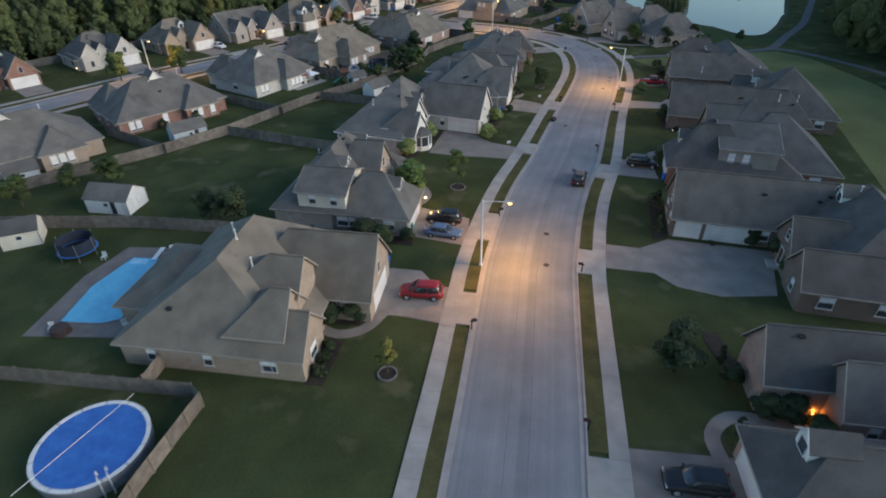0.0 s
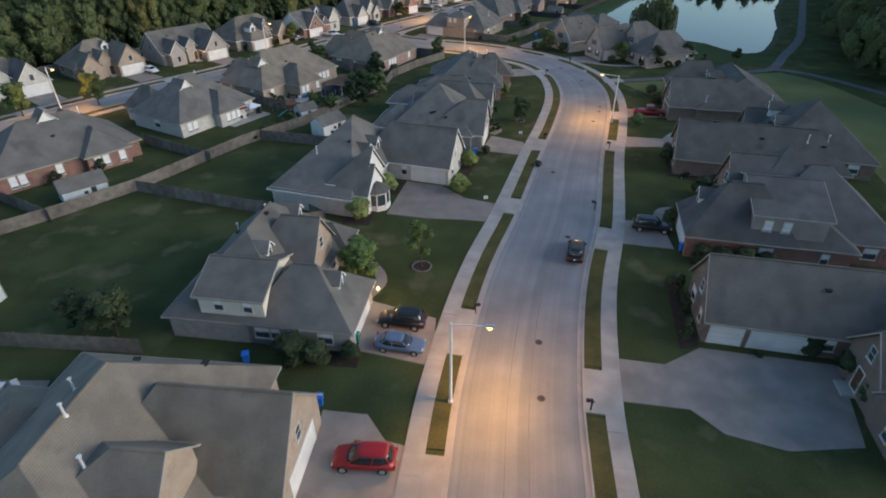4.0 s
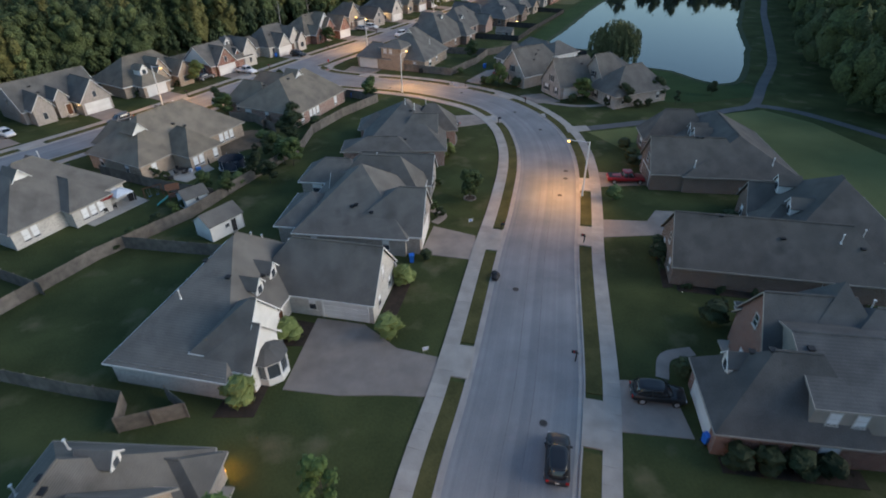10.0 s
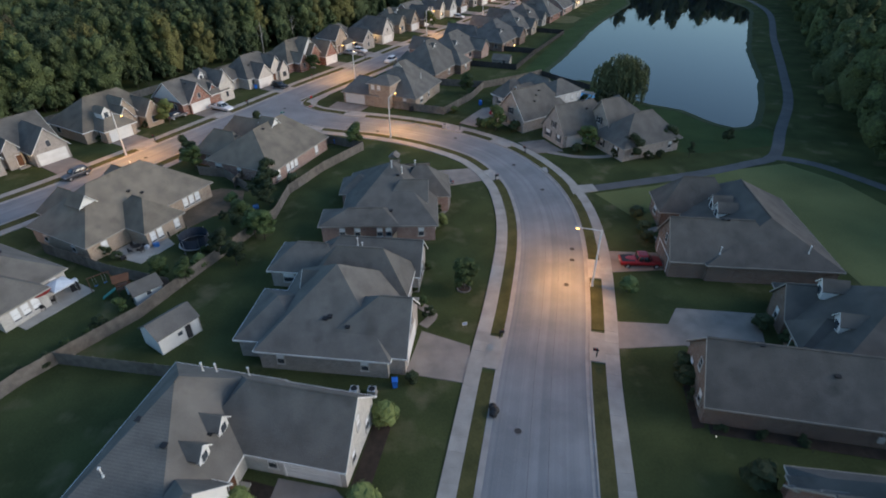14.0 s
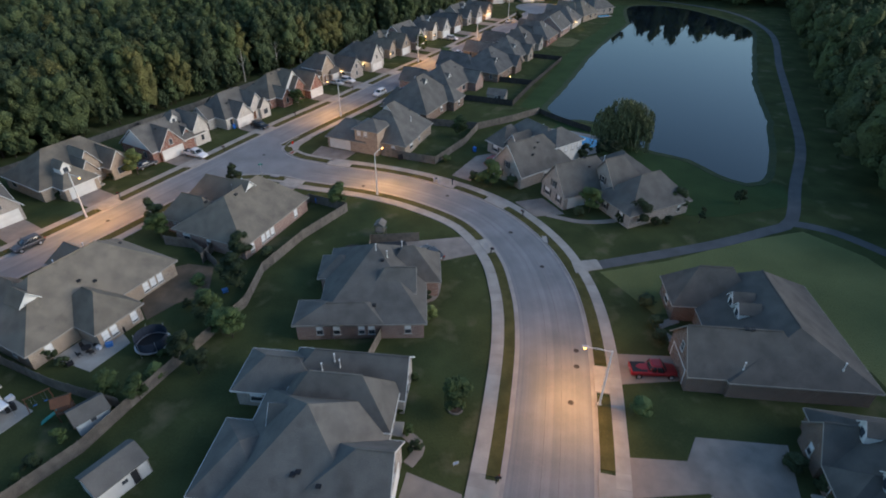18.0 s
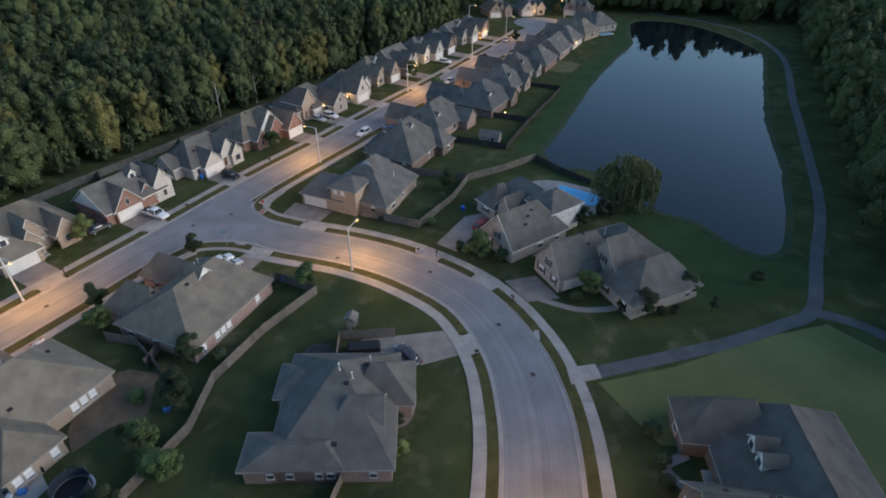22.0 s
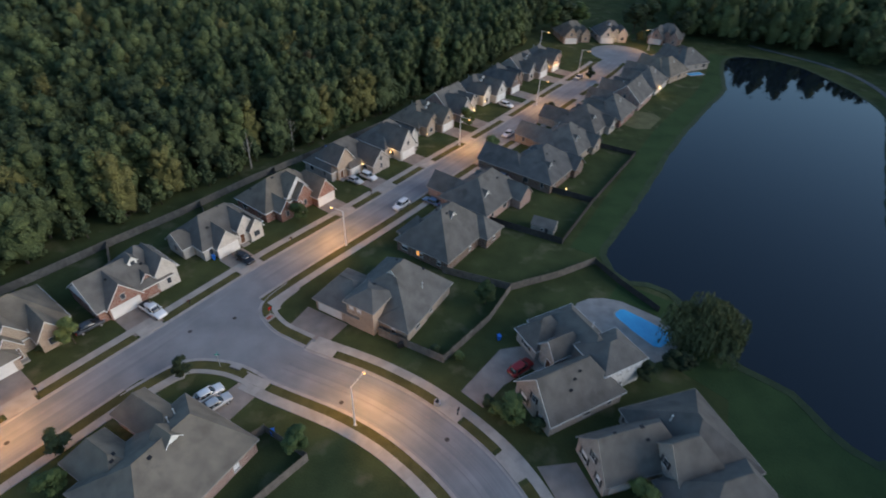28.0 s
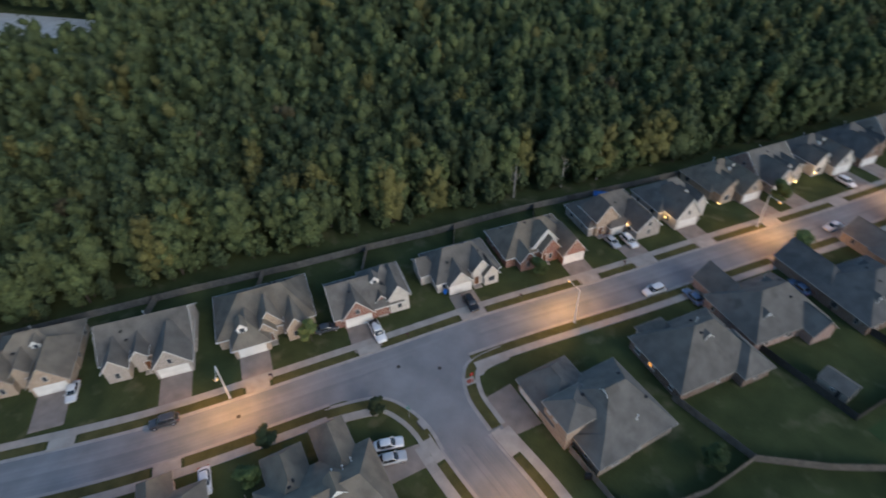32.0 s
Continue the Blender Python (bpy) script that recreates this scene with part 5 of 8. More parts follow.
# ---- street lamps ----
def street_lamp(x, y, aim, tall=8.6, arm=2.6, power=4700.0):
    """A slim pole with one arm; aim: direction of the arm in degrees."""
    e = empty("street_lamp", pose(x, y, 0, 0, 0, aim), "tall pale street lamp glowing sodium orange", "street lamp", "street lamps")
    part("pole", tube([(0, 0, 0), (0, 0, tall * 0.5), (0, 0, tall)], [0.14, 0.115, 0.09], 10), POLE, e)
    part("base", disc(0, 0, 0, 0.3, 0.24, 0.2, 12), POLE, e)
    part("arm", tube([(0, 0, tall - 0.12), (arm * 0.5, 0, tall + 0.0), (arm, 0, tall + 0.02)], [0.06, 0.05, 0.045], 8), POLE, e)
    hd = part("head", bevelled(arm - 0.1, arm + 0.65, -0.16, 0.16, tall - 0.02, tall + 0.14, 0.05), METAL, e)
    part("lens", disc(arm + 0.3, 0, tall - 0.20, tall - 0.02, 0.16, 0.26, 14), SODIUM, hd, "glowing orange lens")
    # two lobes, up and down the street
    for lobe in (-46, 46):
        li = bpy.data.lights.new("sodium_light", "SPOT")
        li.energy, li.color, li.shadow_soft_size, li.spot_size, li.spot_blend = power * 0.62, (1.0, 0.465, 0.105), 0.15, radians(132), 1.0
        o = new("sodium_light", li)
        o.parent, o.matrix_basis = e, pose(arm + 0.3, 0, tall - 0.25, lobe, -10, 0)
    return e


LAMPS = [(5.6, 52.3, -10), (38.3, 117.6, 160), (14.6, 172.1, 60), (-37.2, 169.8, -36), (6.9, 215.8, 152), (31.7, 264.5, -36), (57.8, 295.8, -36), (78.2, 329.2, -36), (66.6, 352.6, -36), (114.2, 360.6, 200), (-67.5, 128.0, -36)]
for x, y, a in LAMPS:
    street_lamp(x, y, a, power=2600.0 if y > 325 else 5000.0)


# ---- trees ----
def crown(rnd, spread, low, high, clumps, leaves, size, ruffle=1.0):
    """Leaves as small bent quads over many overlapping clumps."""
    v, f = [], []
    centres = []
    for k in range(clumps):
        a, q = rnd.uniform(0, 2 * math.pi), rnd.random()
        z = low + (high - low) * (0.12 + 0.8 * (k + 0.5) / clumps)
        t = (z - low) / (high - low)
        r = spread * (0.35 + 0.65 * math.sin(math.pi * min(1, t * 0.9 + 0.12))) * math.sqrt(q) * 0.8
        centres.append((Vector((r * math.cos(a), r * math.sin(a), z)), spread * rnd.uniform(0.28, 0.46)))
    centres.append((Vector((0, 0, high - spread * 0.3)), spread * 0.36))
    for c, r in centres:
        k = len(v)
        q = r * 0.84
        for z, rr in ((-0.8, 0.55), (0.0, 1.0), (0.62, 0.74)):
            for i in range(6):
                a = i * math.pi / 3 + z + r
                v.append((c.x + math.cos(a) * rr * q, c.y + math.sin(a) * rr * q, c.z + z * q * 0.8))
        for lay in (0, 6):
            f += [(k + lay + i, k + lay + (i + 1) % 6, k + lay + 6 + (i + 1) % 6, k + lay + 6 + i) for i in range(6)]
        f += [(k + 12, k + 13, k + 14, k + 15), (k + 12, k + 15, k + 16, k + 17)]
        for j in range(leaves):
            d = Vector((rnd.gauss(0, 1), rnd.gauss(0, 1), rnd.gauss(0.25, 0.9))).normalized()
            p = c + Vector((d.x, d.y, d.z * 0.78)) * r * rnd.uniform(0.7, 1.08)
            n = (d + ruffle * Vector((rnd.uniform(-0.5, 0.5), rnd.uniform(-0.5, 0.5), rnd.uniform(0.0, 0.9)))).normalized()
            a = n.orthogonal().normalized()
            a = (Matrix.Rotation(rnd.uniform(0, 6.28), 3, n) @ a)
            b = n.cross(a)
            s = size * rnd.uniform(0.6, 1.3)
            k = len(v)
            v += [tuple(p - a * s * 0.5 - n * s * 0.1), tuple(p + b * s * 0.42), tuple(p + a * s * 0.5 - n * s * 0.1), tuple(p - b * s * 0.42)]
            f.append((k, k + 1, k + 2, k + 3))
    return v, f


def trunk(rnd, spread, low, high, r0):
    top = low + (high - low) * 0.6
    parts = [tube([(0, 0, 0), (rnd.uniform(-0.1, 0.1), rnd.uniform(-0.1, 0.1), low), (0, 0, top)], [r0 * 1.25, r0 * 0.85, r0 * 0.3], 7)]
    for k in range(5):
        a = rnd.uniform(0, 6.28)
        z = low * 0.8 + (top - low) * 0.16 * k
        parts.append(tube([(0, 0, z), (math.cos(a) * spread * 0.3, math.sin(a) * spread * 0.3, z + spread * 0.28), (math.cos(a) * spread * 0.62, math.sin(a) * spread * 0.62, z + spread * 0.5)], [r0 * 0.5, r0 * 0.3, r0 * 0.1], 5))
    return join(*parts)


def dome(rnd, spread, low, high, leaves, size, segs=8):
    """A woodland crown: several uneven leafy lobes with loose leaves over their surface."""
    v, f = [], []
    tall = high - low
    lobes = [(Vector((0, 0, low + tall * 0.74)), spread * 0.8, tall * 0.25)]
    turn = rnd.uniform(0, 6.28)
    for k in range(5):
        a = turn + k * 1.257 + rnd.uniform(-0.4, 0.4)
        r = spread * rnd.uniform(0.38, 0.58)
        lobes.append((Vector((math.cos(a) * r, math.sin(a) * r, low + tall * rnd.uniform(0.3, 0.68))), spread * rnd.uniform(0.5, 0.72), tall * rnd.uniform(0.17, 0.25)))
    for c, r, h in lobes:
        ph = Vector((rnd.uniform(0, 99), rnd.uniform(0, 99), 0))

        def at(a, e):
            d = Vector((math.cos(a) * math.cos(e), math.sin(a) * math.cos(e), math.sin(e)))
            k = 1 + 0.45 * noise.noise(d * 1.5 + ph) + 0.3 * noise.noise(d * 3.6 + ph)
            return c + Vector((d.x * r * k, d.y * r * k, d.z * h * k)), d

        k = len(v)
        rows = (-0.9, -0.25, 0.4, 1.0)
        for i, e in enumerate(rows):
            v += [tuple(at((j + 0.5 * (i % 2)) * 2 * math.pi / segs, e)[0]) for j in range(segs)]
        for i in range(len(rows) - 1):
            f += [(k + i * segs + j, k + i * segs + (j + 1) % segs, k + (i + 1) * segs + (j + 1) % segs, k + (i + 1) * segs + j) for j in range(segs)]
        k = len(v) - segs
        v.append(tuple(at(0, 1.5)[0]))
        f += [(k + j, k + j + 1, k + (j + 2) % segs, len(v) - 1) for j in range(0, segs, 2)]
        for q in range(leaves // 6):
            p, d = at(rnd.uniform(0, 6.283), math.asin(rnd.uniform(-0.35, 1.0)))
            p = p + d * rnd.uniform(-0.2, 0.75) * size
            n = (d + Vector((rnd.uniform(-0.6, 0.6), rnd.uniform(-0.6, 0.6), rnd.uniform(-0.1, 0.7)))).normalized()
            a = Matrix.Rotation(rnd.uniform(0, 6.28), 3, n) @ n.orthogonal().normalized()
            b = n.cross(a)
            z = size * rnd.uniform(0.6, 1.35)
            k = len(v)
            v += [tuple(p - a * z * 0.5 - n * z * 0.15), tuple(p + b * z * 0.42), tuple(p + a * z * 0.5 - n * z * 0.15), tuple(p - b * z * 0.42)]
            f.append((k, k + 1, k + 2, k + 3))
    return v, f


TREE = {}


def tree(kind, x, y, scale=1.0, turn=0.0, label="", group="", leaf="oak"):
    """Yard trees and shrubs: trunk and crown; alike ones share their meshes."""
    spec = {"yard": (2.3, 1.1, 5.4, 18, 60, 0.30, 0.07), "broad": (2.9, 1.7, 6.4, 24, 46, 0.40, 0.12), "sapling": (1.2, 1.3, 4.2, 9, 34, 0.28, 0.05), "willow": (6.3, 2.2, 11.4, 0, 0, 0.0, 0.34), "shrub": (0.85, 0.15, 1.5, 9, 44, 0.2, 0.04), "round": (1.1, 0.1, 2.1, 12, 56, 0.22, 0.05), "low": (0.7, 0.0, 0.8, 8, 40, 0.18, 0.03), "column": (0.9, 0.3, 4.6, 16, 40, 0.26, 0.06)}[kind]
    key = (kind, leaf)
    name = {"shrub": "shrub", "round": "shrub", "low": "shrub"}.get(kind, "tree")
    e = empty(name, pose(x, y, 0, 0, 0, turn) @ Matrix.Scale(scale, 4), label, name, group)
    if key not in TREE:
        rnd = random.Random(len(TREE) + 5)
        sp, lo, hi, cl, lv, sz, r0 = spec
        TREE[key] = (part("trunk", trunk(rnd, sp, lo, hi, r0), BARK, e), part("crown", willow_crown(rnd, sp, hi) if kind == "willow" else dome(rnd, sp * 0.92, 0.0, hi, 420, 0.17, 8) if kind == "round" else crown(rnd, sp, lo, hi, cl, lv, sz), FOLIAGE[leaf], e))
    else:
        for o in TREE[key]:
            again(o, e, Matrix())
    return e


def willow_crown(rnd, spread, high):
    """Long hanging strands of narrow leaves from a domed, lobed top."""
    v, f = [], []
    lobes = [(rnd.uniform(0, 6.28), spread * rnd.uniform(0.2, 0.72), rnd.uniform(0.66, 1.0)) for k in range(15)] + [(0.0, 0.0, 1.0)]
    for a0, r0, tall in lobes:
        c = Vector((math.cos(a0) * r0, math.sin(a0) * r0, 0))
        top = high * tall * (1.0 - 0.26 * (r0 / spread) ** 2)
        wide = spread * rnd.uniform(0.22, 0.42)
        for k in range(54):
            a, q = rnd.uniform(0, 6.283), math.sqrt(rnd.random())
            x, y = c.x + math.cos(a) * wide * q, c.y + math.sin(a) * wide * q
            z = top - 1.9 * q * q - rnd.uniform(0, 0.5)
            fall = rnd.uniform(2.6, 5.4) + (z - 4.0) * 0.6 * q
            out = Vector((x, y, 0)).normalized() * 0.16
            n = max(5, int(fall / 0.34))
            for i in range(n):
                t = i / n
                p = Vector((x, y, max(0.5, z - fall * t))) + out * (1 - (1 - t) ** 2) * fall * 0.5 + Vector((rnd.uniform(-0.14, 0.14), rnd.uniform(-0.14, 0.14), 0))
                d = Vector((rnd.uniform(-1, 1), rnd.uniform(-1, 1), 0.4)).normalized()
                w, h = 0.15 * rnd.uniform(0.7, 1.3), 0.36 * rnd.uniform(0.7, 1.3)
                j = len(v)
                e = d.cross(Vector((0, 0, 1))).normalized()
                v += [tuple(p - e * w), tuple(p - Vector((0, 0, h)) + d * 0.08), tuple(p + e * w), tuple(p + Vector((0, 0, h)))]
                f.append((j, j + 1, j + 2, j + 3))
    return v, f


def wood_crown(rnd, spread, low, high, tufts, leaves, size):
    """A woodland crown: upright leafy tufts round a dark core, uneven and pointed, with loose leaves."""
    v, f = [], []
    tall = high - low
    peak = rnd.uniform(0.86, 1.0)
    lean = Vector((rnd.uniform(-0.8, 0.8), rnd.uniform(-0.8, 0.8), 0))

    def blob(c, r, h, segs, tilt):
        k = len(v)
        turn = rnd.uniform(0, 6.28)
        for t, w in ((-0.75, 0.62), (-0.1, 1.0), (0.55, 0.66)):
            for j in range(segs):
                a = turn + j * 2 * math.pi / segs
                q = r * w * rnd.uniform(0.72, 1.25)
                v.append((c.x + math.cos(a) * q + tilt.x * t, c.y + math.sin(a) * q + tilt.y * t, c.z + h * (t + rnd.uniform(-0.16, 0.16))))
        for i in (0, 1):
            f.extend((k + i * segs + j, k + i * segs + (j + 1) % segs, k + (i + 1) * segs + (j + 1) % segs, k + (i + 1) * segs + j) for j in range(segs))
        v.append((c.x + tilt.x, c.y + tilt.y, c.z + h * rnd.uniform(0.9, 1.15)))
        top = k + 2 * segs
        f.extend((top + j, top + (j + 1) % segs, top + (j + 2) % segs, len(v) - 1) for j in range(0, segs, 2))

    def leaf(p, d):
        n = (d + Vector((rnd.uniform(-0.7, 0.7), rnd.uniform(-0.7, 0.7), rnd.uniform(-0.2, 0.7)))).normalized()
        a = Matrix.Rotation(rnd.uniform(0, 6.28), 3, n) @ n.orthogonal().normalized()
        b = n.cross(a)
        z = size * rnd.uniform(0.6, 1.4)
        k = len(v)
        v.extend([tuple(p - a * z * 0.55 - n * z * 0.18), tuple(p + b * z * 0.36), tuple(p + a * z * 0.55 - n * z * 0.1), tuple(p - b * z * 0.36)])
        f.append((k, k + 1, k + 2, k + 3))

    blob(Vector((0, 0, low + tall * 0.42)), spread * 0.62, tall * 0.42, 6, lean * 0.6)
    for q in range(tufts):
        t = 1 - (q + rnd.random()) / tufts * 0.86
        wide = spread * (1 - max(0, t - 0.42) ** 1.55 / 0.52) * rnd.uniform(0.62, 0.98) * (0.62 + 0.38 * min(1, t / 0.35))
        a = q * 2.4 + rnd.uniform(-0.5, 0.5)
        d = Vector((math.cos(a), math.sin(a), 0.35 + t))
        c = Vector((math.cos(a) * wide * 0.78, math.sin(a) * wide * 0.78, low + tall * t * peak)) + lean * t
        r = spread * (0.31 if tufts < 10 else 0.25) * rnd.uniform(0.62, 1.3)
        h = r * rnd.uniform(0.95, 1.6)
        blob(c, r, h, 6, Vector((math.cos(a), math.sin(a), 0)) * r * 0.35)
        for i in range(leaves // tufts):
            e = Vector((rnd.gauss(0, 1), rnd.gauss(0, 1), rnd.gauss(0.3, 0.8))).normalized()
            e = (e + d * 0.35).normalized()
            leaf(c + Vector((e.x * r, e.y * r, e.z * h)) * rnd.uniform(0.85, 1.55), e)
    return v, f


def forest(name, label, spots, leaf_mix, seed, big=330, size=0.7):
    """Woodland as joined trees: rows of (x, y, size); big: leaves to a crown."""
    rnd = random.Random(seed)
    kinds = []
    for k in range(9):
        sp = rnd.uniform(3.9, 5.8)
        cv, cf = wood_crown(rnd, sp, 0.8, rnd.uniform(12.5, 17.0), 20 if big > 100 else 8, big, size)
        tv, tf = tube([(0, 0, 0), (0.2, 0.1, 5.0), (0, 0, 10.5)], [0.28, 0.2, 0.08], 5)
        kinds.append((np.array(cv), np.array(cf), np.array(tv), tf))
    crowns = {leaf: [[], [], 0] for leaf in leaf_mix}
    tvs, tfs, tk = [], [], 0
    for x, y, s in spots:
        cv, cf, tv, tf = kinds[rnd.randrange(9)]
        a = rnd.uniform(0, 6.28)
        R = np.array([[math.cos(a), -math.sin(a), 0], [math.sin(a), math.cos(a), 0], [0, 0, 1]])
        leaf = rnd.choices(list(leaf_mix), list(leaf_mix.values()))[0]
        q = crowns[leaf]
        q[0].append(cv @ R.T * s + (x, y, 0))
        q[1].append(cf + q[2])
        q[2] += len(cv)
        if big > 200:
            tvs.append(tv @ R.T * s + (x, y, 0))
            tfs += [tuple(i + tk for i in fc) for fc in tf]
            tk += len(tv)
    e = empty(name, Matrix(), label, "woods", kind="stuff")
    for leaf, (vs, fs, n) in crowns.items():
        if vs:
            me = bpy.data.meshes.new("crowns")
            va, fa = np.concatenate(vs), np.concatenate(fs)
            me.vertices.add(len(va))
            me.vertices.foreach_set("co", va.astype(np.float32).ravel())
            me.loops.add(fa.size)
            me.loops.foreach_set("vertex_index", fa.astype(np.int32).ravel())
            me.polygons.add(len(fa))
            me.polygons.foreach_set("loop_start", (np.arange(len(fa)) * 4).astype(np.int32))
            me.update(calc_edges=True)
            me.shade_smooth()
            me.materials.append(WOODS[leaf])
            o = new("crowns", me)
            o.parent = e
            tagged(o, kind="stuff")
    if tvs:
        o = part("trunks", (np.concatenate(tvs).tolist(), tfs), BARK, e)
        tagged(o, kind="stuff")
    return e


def leafy(name, a, b, size):
    """Foliage whose colour changes from leaf to leaf and from tree to tree."""
    m = mat(name, a, b, size, 0.45, 0.85, 0.9, 0, 0.0, 0.1, stains=(tuple(0.5 * (p + q) * k for p, q, k in zip(a, b, (0.86, 0.86, 0.92))), 14.0, 0.47))
    t = m.node_tree
    n, l = t.nodes, t.links
    bsdf = n["Principled BSDF"]
    src = bsdf.inputs["Base Color"].links[0].from_socket
    for q in n:
        if q.bl_idname == "ShaderNodeBump":
            q.inputs["Strength"].default_value, q.inputs["Distance"].default_value = 0.9, 1.0
    geo, hsv, mr = n.new("ShaderNodeNewGeometry"), n.new("ShaderNodeHueSaturation"), n.new("ShaderNodeMapRange")
    mr.inputs[3].default_value, mr.inputs[4].default_value = 0.80, 1.22
    l.new(geo.outputs["Random Per Island"], mr.inputs[0])
    l.new(mr.outputs[0], hsv.inputs["Value"])
    l.new(src, hsv.inputs["Color"])
    l.new(hsv.outputs[0], bsdf.inputs["Base Color"])
    return m


WOODS = {"oak": leafy("woods_green", (0.104, 0.131, 0.056), (0.054, 0.071, 0.032), 0.7), "dark": leafy("woods_dark", (0.084, 0.108, 0.052), (0.044, 0.060, 0.029), 0.7), "gold": leafy("woods_yellowing", (0.147, 0.140, 0.052), (0.086, 0.086, 0.034), 0.7), "rust": leafy("woods_rust", (0.106, 0.090, 0.050), (0.070, 0.061, 0.034), 0.7)}


def scatter(rnd, inside_fn, x0, x1, y0, y1, step, size):
    out = []
    y = y0
    while y < y1:
        x = x0
        while x < x1:
            px, py = x + rnd.uniform(-0.45, 0.45) * step, y + rnd.uniform(-0.45, 0.45) * step
            if inside_fn(px, py):
                out.append((px, py, size * rnd.uniform(0.84, 1.14)))
            x += step
        y += step
    return out


# edge of the north-west woods, as a line along the back fences
EDGE = [(-190, 20), (-140, 90), (-112, 132), (-86, 160), (-66, 190), (-52.5, 206.5), (-31, 235), (-13.5, 256), (6.5, 281), (27.5, 307), (47, 337), (61, 362), (70, 392), (78, 420), (150, 560)]


def beyond(px, py):
    """Distance behind the woods' edge (positive: in the woods)."""
    best = 1e9
    sign = 1
    for (ax, ay), (bx, by) in zip(EDGE, EDGE[1:]):
        dx, dy = bx - ax, by - ay
        t = max(0, min(1, ((px - ax) * dx + (py - ay) * dy) / (dx * dx + dy * dy)))
        ex, ey = px - ax - t * dx, py - ay - t * dy
        d = ex * ex + ey * ey
        if d < best:
            best, sign = d, 1 if dx * ey - dy * ex > 0 else -1
    return sign * math.sqrt(best)


LOT = [(-385, 245), (-268, 222), (-217, 260), (-258, 290), (-330, 272)]


def on_lot(px, py):
    """Inside the pale open ground far out in the woods."""
    return all((bx - ax) * (py - ay) - (by - ay) * (px - ax) > 0 for (ax, ay), (bx, by) in zip(LOT, LOT[1:] + LOT[:1]))


tagged(part("ground_lot", slab(LOT, -0.05, 0.03), mat("pale_gravel_lot", (0.46, 0.45, 0.42), (0.36, 0.35, 0.33), 6.0, 0.3, 0.95, 0.3)), "pale gravel clearing far out in the woods", "ground", kind="structure")
rw = random.Random(4)
near_woods = scatter(rw, lambda x, y: 1.2 < beyond(x, y) < 54, -190, 110, 40, 470, 5.7, 1.0)
near_woods += scatter(rw, lambda x, y: 0.2 < beyond(x, y) < 3.6, -190, 110, 40, 400, 3.2, 0.42)
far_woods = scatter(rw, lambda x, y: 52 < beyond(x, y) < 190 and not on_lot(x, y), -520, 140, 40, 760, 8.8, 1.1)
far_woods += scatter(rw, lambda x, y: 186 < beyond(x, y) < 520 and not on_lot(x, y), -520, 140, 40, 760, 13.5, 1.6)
forest("woods", "dense mixed woods turning yellow behind the gardens", near_woods, {"oak": 5, "dark": 4, "gold": 0.7, "rust": 0.07}, 8)
# mostly the paler green out here, distance haze put into the leaf colours
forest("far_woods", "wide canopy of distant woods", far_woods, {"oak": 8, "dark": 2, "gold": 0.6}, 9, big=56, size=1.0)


def east_woods_at(px, py):
    """East of the footpaths and beyond the far end of the lake."""
    if py < 150:
        return px > 101 + max(0, 150 - py) * 0.10
    if py < 340:
        return px > 96 + (py - 150) * 0.62 + 5.5
    return px > 134 + max(0, 376 - py) * 1.55 + max(0, py - 376) * 0.15 and not (px < 190 and py < 362)


east_woods = scatter(rw, lambda x, y: east_woods_at(x, y) and x < 240 + max(0, y - 150) * 0.5, 90, 420, -10, 520, 7.8, 1.16)
forest("lake_woods", "tall dark woods beyond the lake and the footpath", east_woods, {"dark": 2, "oak": 8, "gold": 0.3}, 10, big=90, size=0.95)


# ---- driveways and garden paths ----
def drive(points, label="brownish exposed-aggregate driveway with straight joints", material=None, top=0.055):
    tagged(part("driveway", slab(points, -0.03, top), material or DRIVE), label, "driveway", kind="structure")


drive([(-4.9, 51.8), (-5.9, 43.8), (-2.5, 43.2), (1.9, 42.0), (2.5, 47.9), (0.4, 48.6), (-1.2, 51.2)])
drive([(-2.4, 66.2), (4.6, 63.0), (4.2, 56.4), (-2.8, 58.7)])
drive([(1.0, 94.3), (6.0, 92.6), (9.2, 88.6), (13.6, 86.6), (12.4, 81.8), (8.0, 82.6), (3.7, 83.1), (-1.5, 84.5)], "brownish driveway widening before a garage")
drive([(13.0, 105.3), (15.4, 111.8), (20.6, 108.6), (19.8, 102.9)])
drive([(30.6, 155.2), (31.6, 150.2), (24.3, 148.6), (16.4, 149.8), (16.0, 154.6)])
drive([(-3.6, 180.4), (-0.2, 178.4), (-4.3, 171.6), (-8.9, 173.6)])
drive([(14.4, 19.5), (14.8, 27.8), (24.0, 26.8), (23.0, 19.0)])
drive([(19.6, 51.9), (20.6, 56.9), (25.0, 55.9), (29.0, 57.9), (40.5, 55.2), (37.0, 46.7), (31, 46.6), (26.9, 48.3), (25.2, 50.8)], "wide pale driveway fanning out before three garage doors")
drive([(28.0, 82.0), (33.9, 80.8), (33.2, 74.6), (26.6, 76.3)])
drive([(38.0, 110.6), (44.7, 109.2), (47.1, 111.9), (56.5, 109.6), (53.2, 102.6), (46, 104.6), (45, 105.5), (37.0, 106.0)], "brownish driveway turning into a garage court")
drive([(43.4, 125.2), (50.6, 123.8), (49.6, 119.8), (42.0, 120.2)])
drive([(40.4, 166.0), (46, 166.8), (48.3, 160.5), (42.8, 160.2)])
drive([(30.2, 178.6), (33.5, 175.6), (37, 180), (42, 183.5), (45, 180), (48, 184), (43, 189), (37, 187.5)], "brownish driveway curving to a side garage")
drive([(2.8, 196.9), (10.6, 192.6), (7.6, 187.9), (0.2, 191.4)])


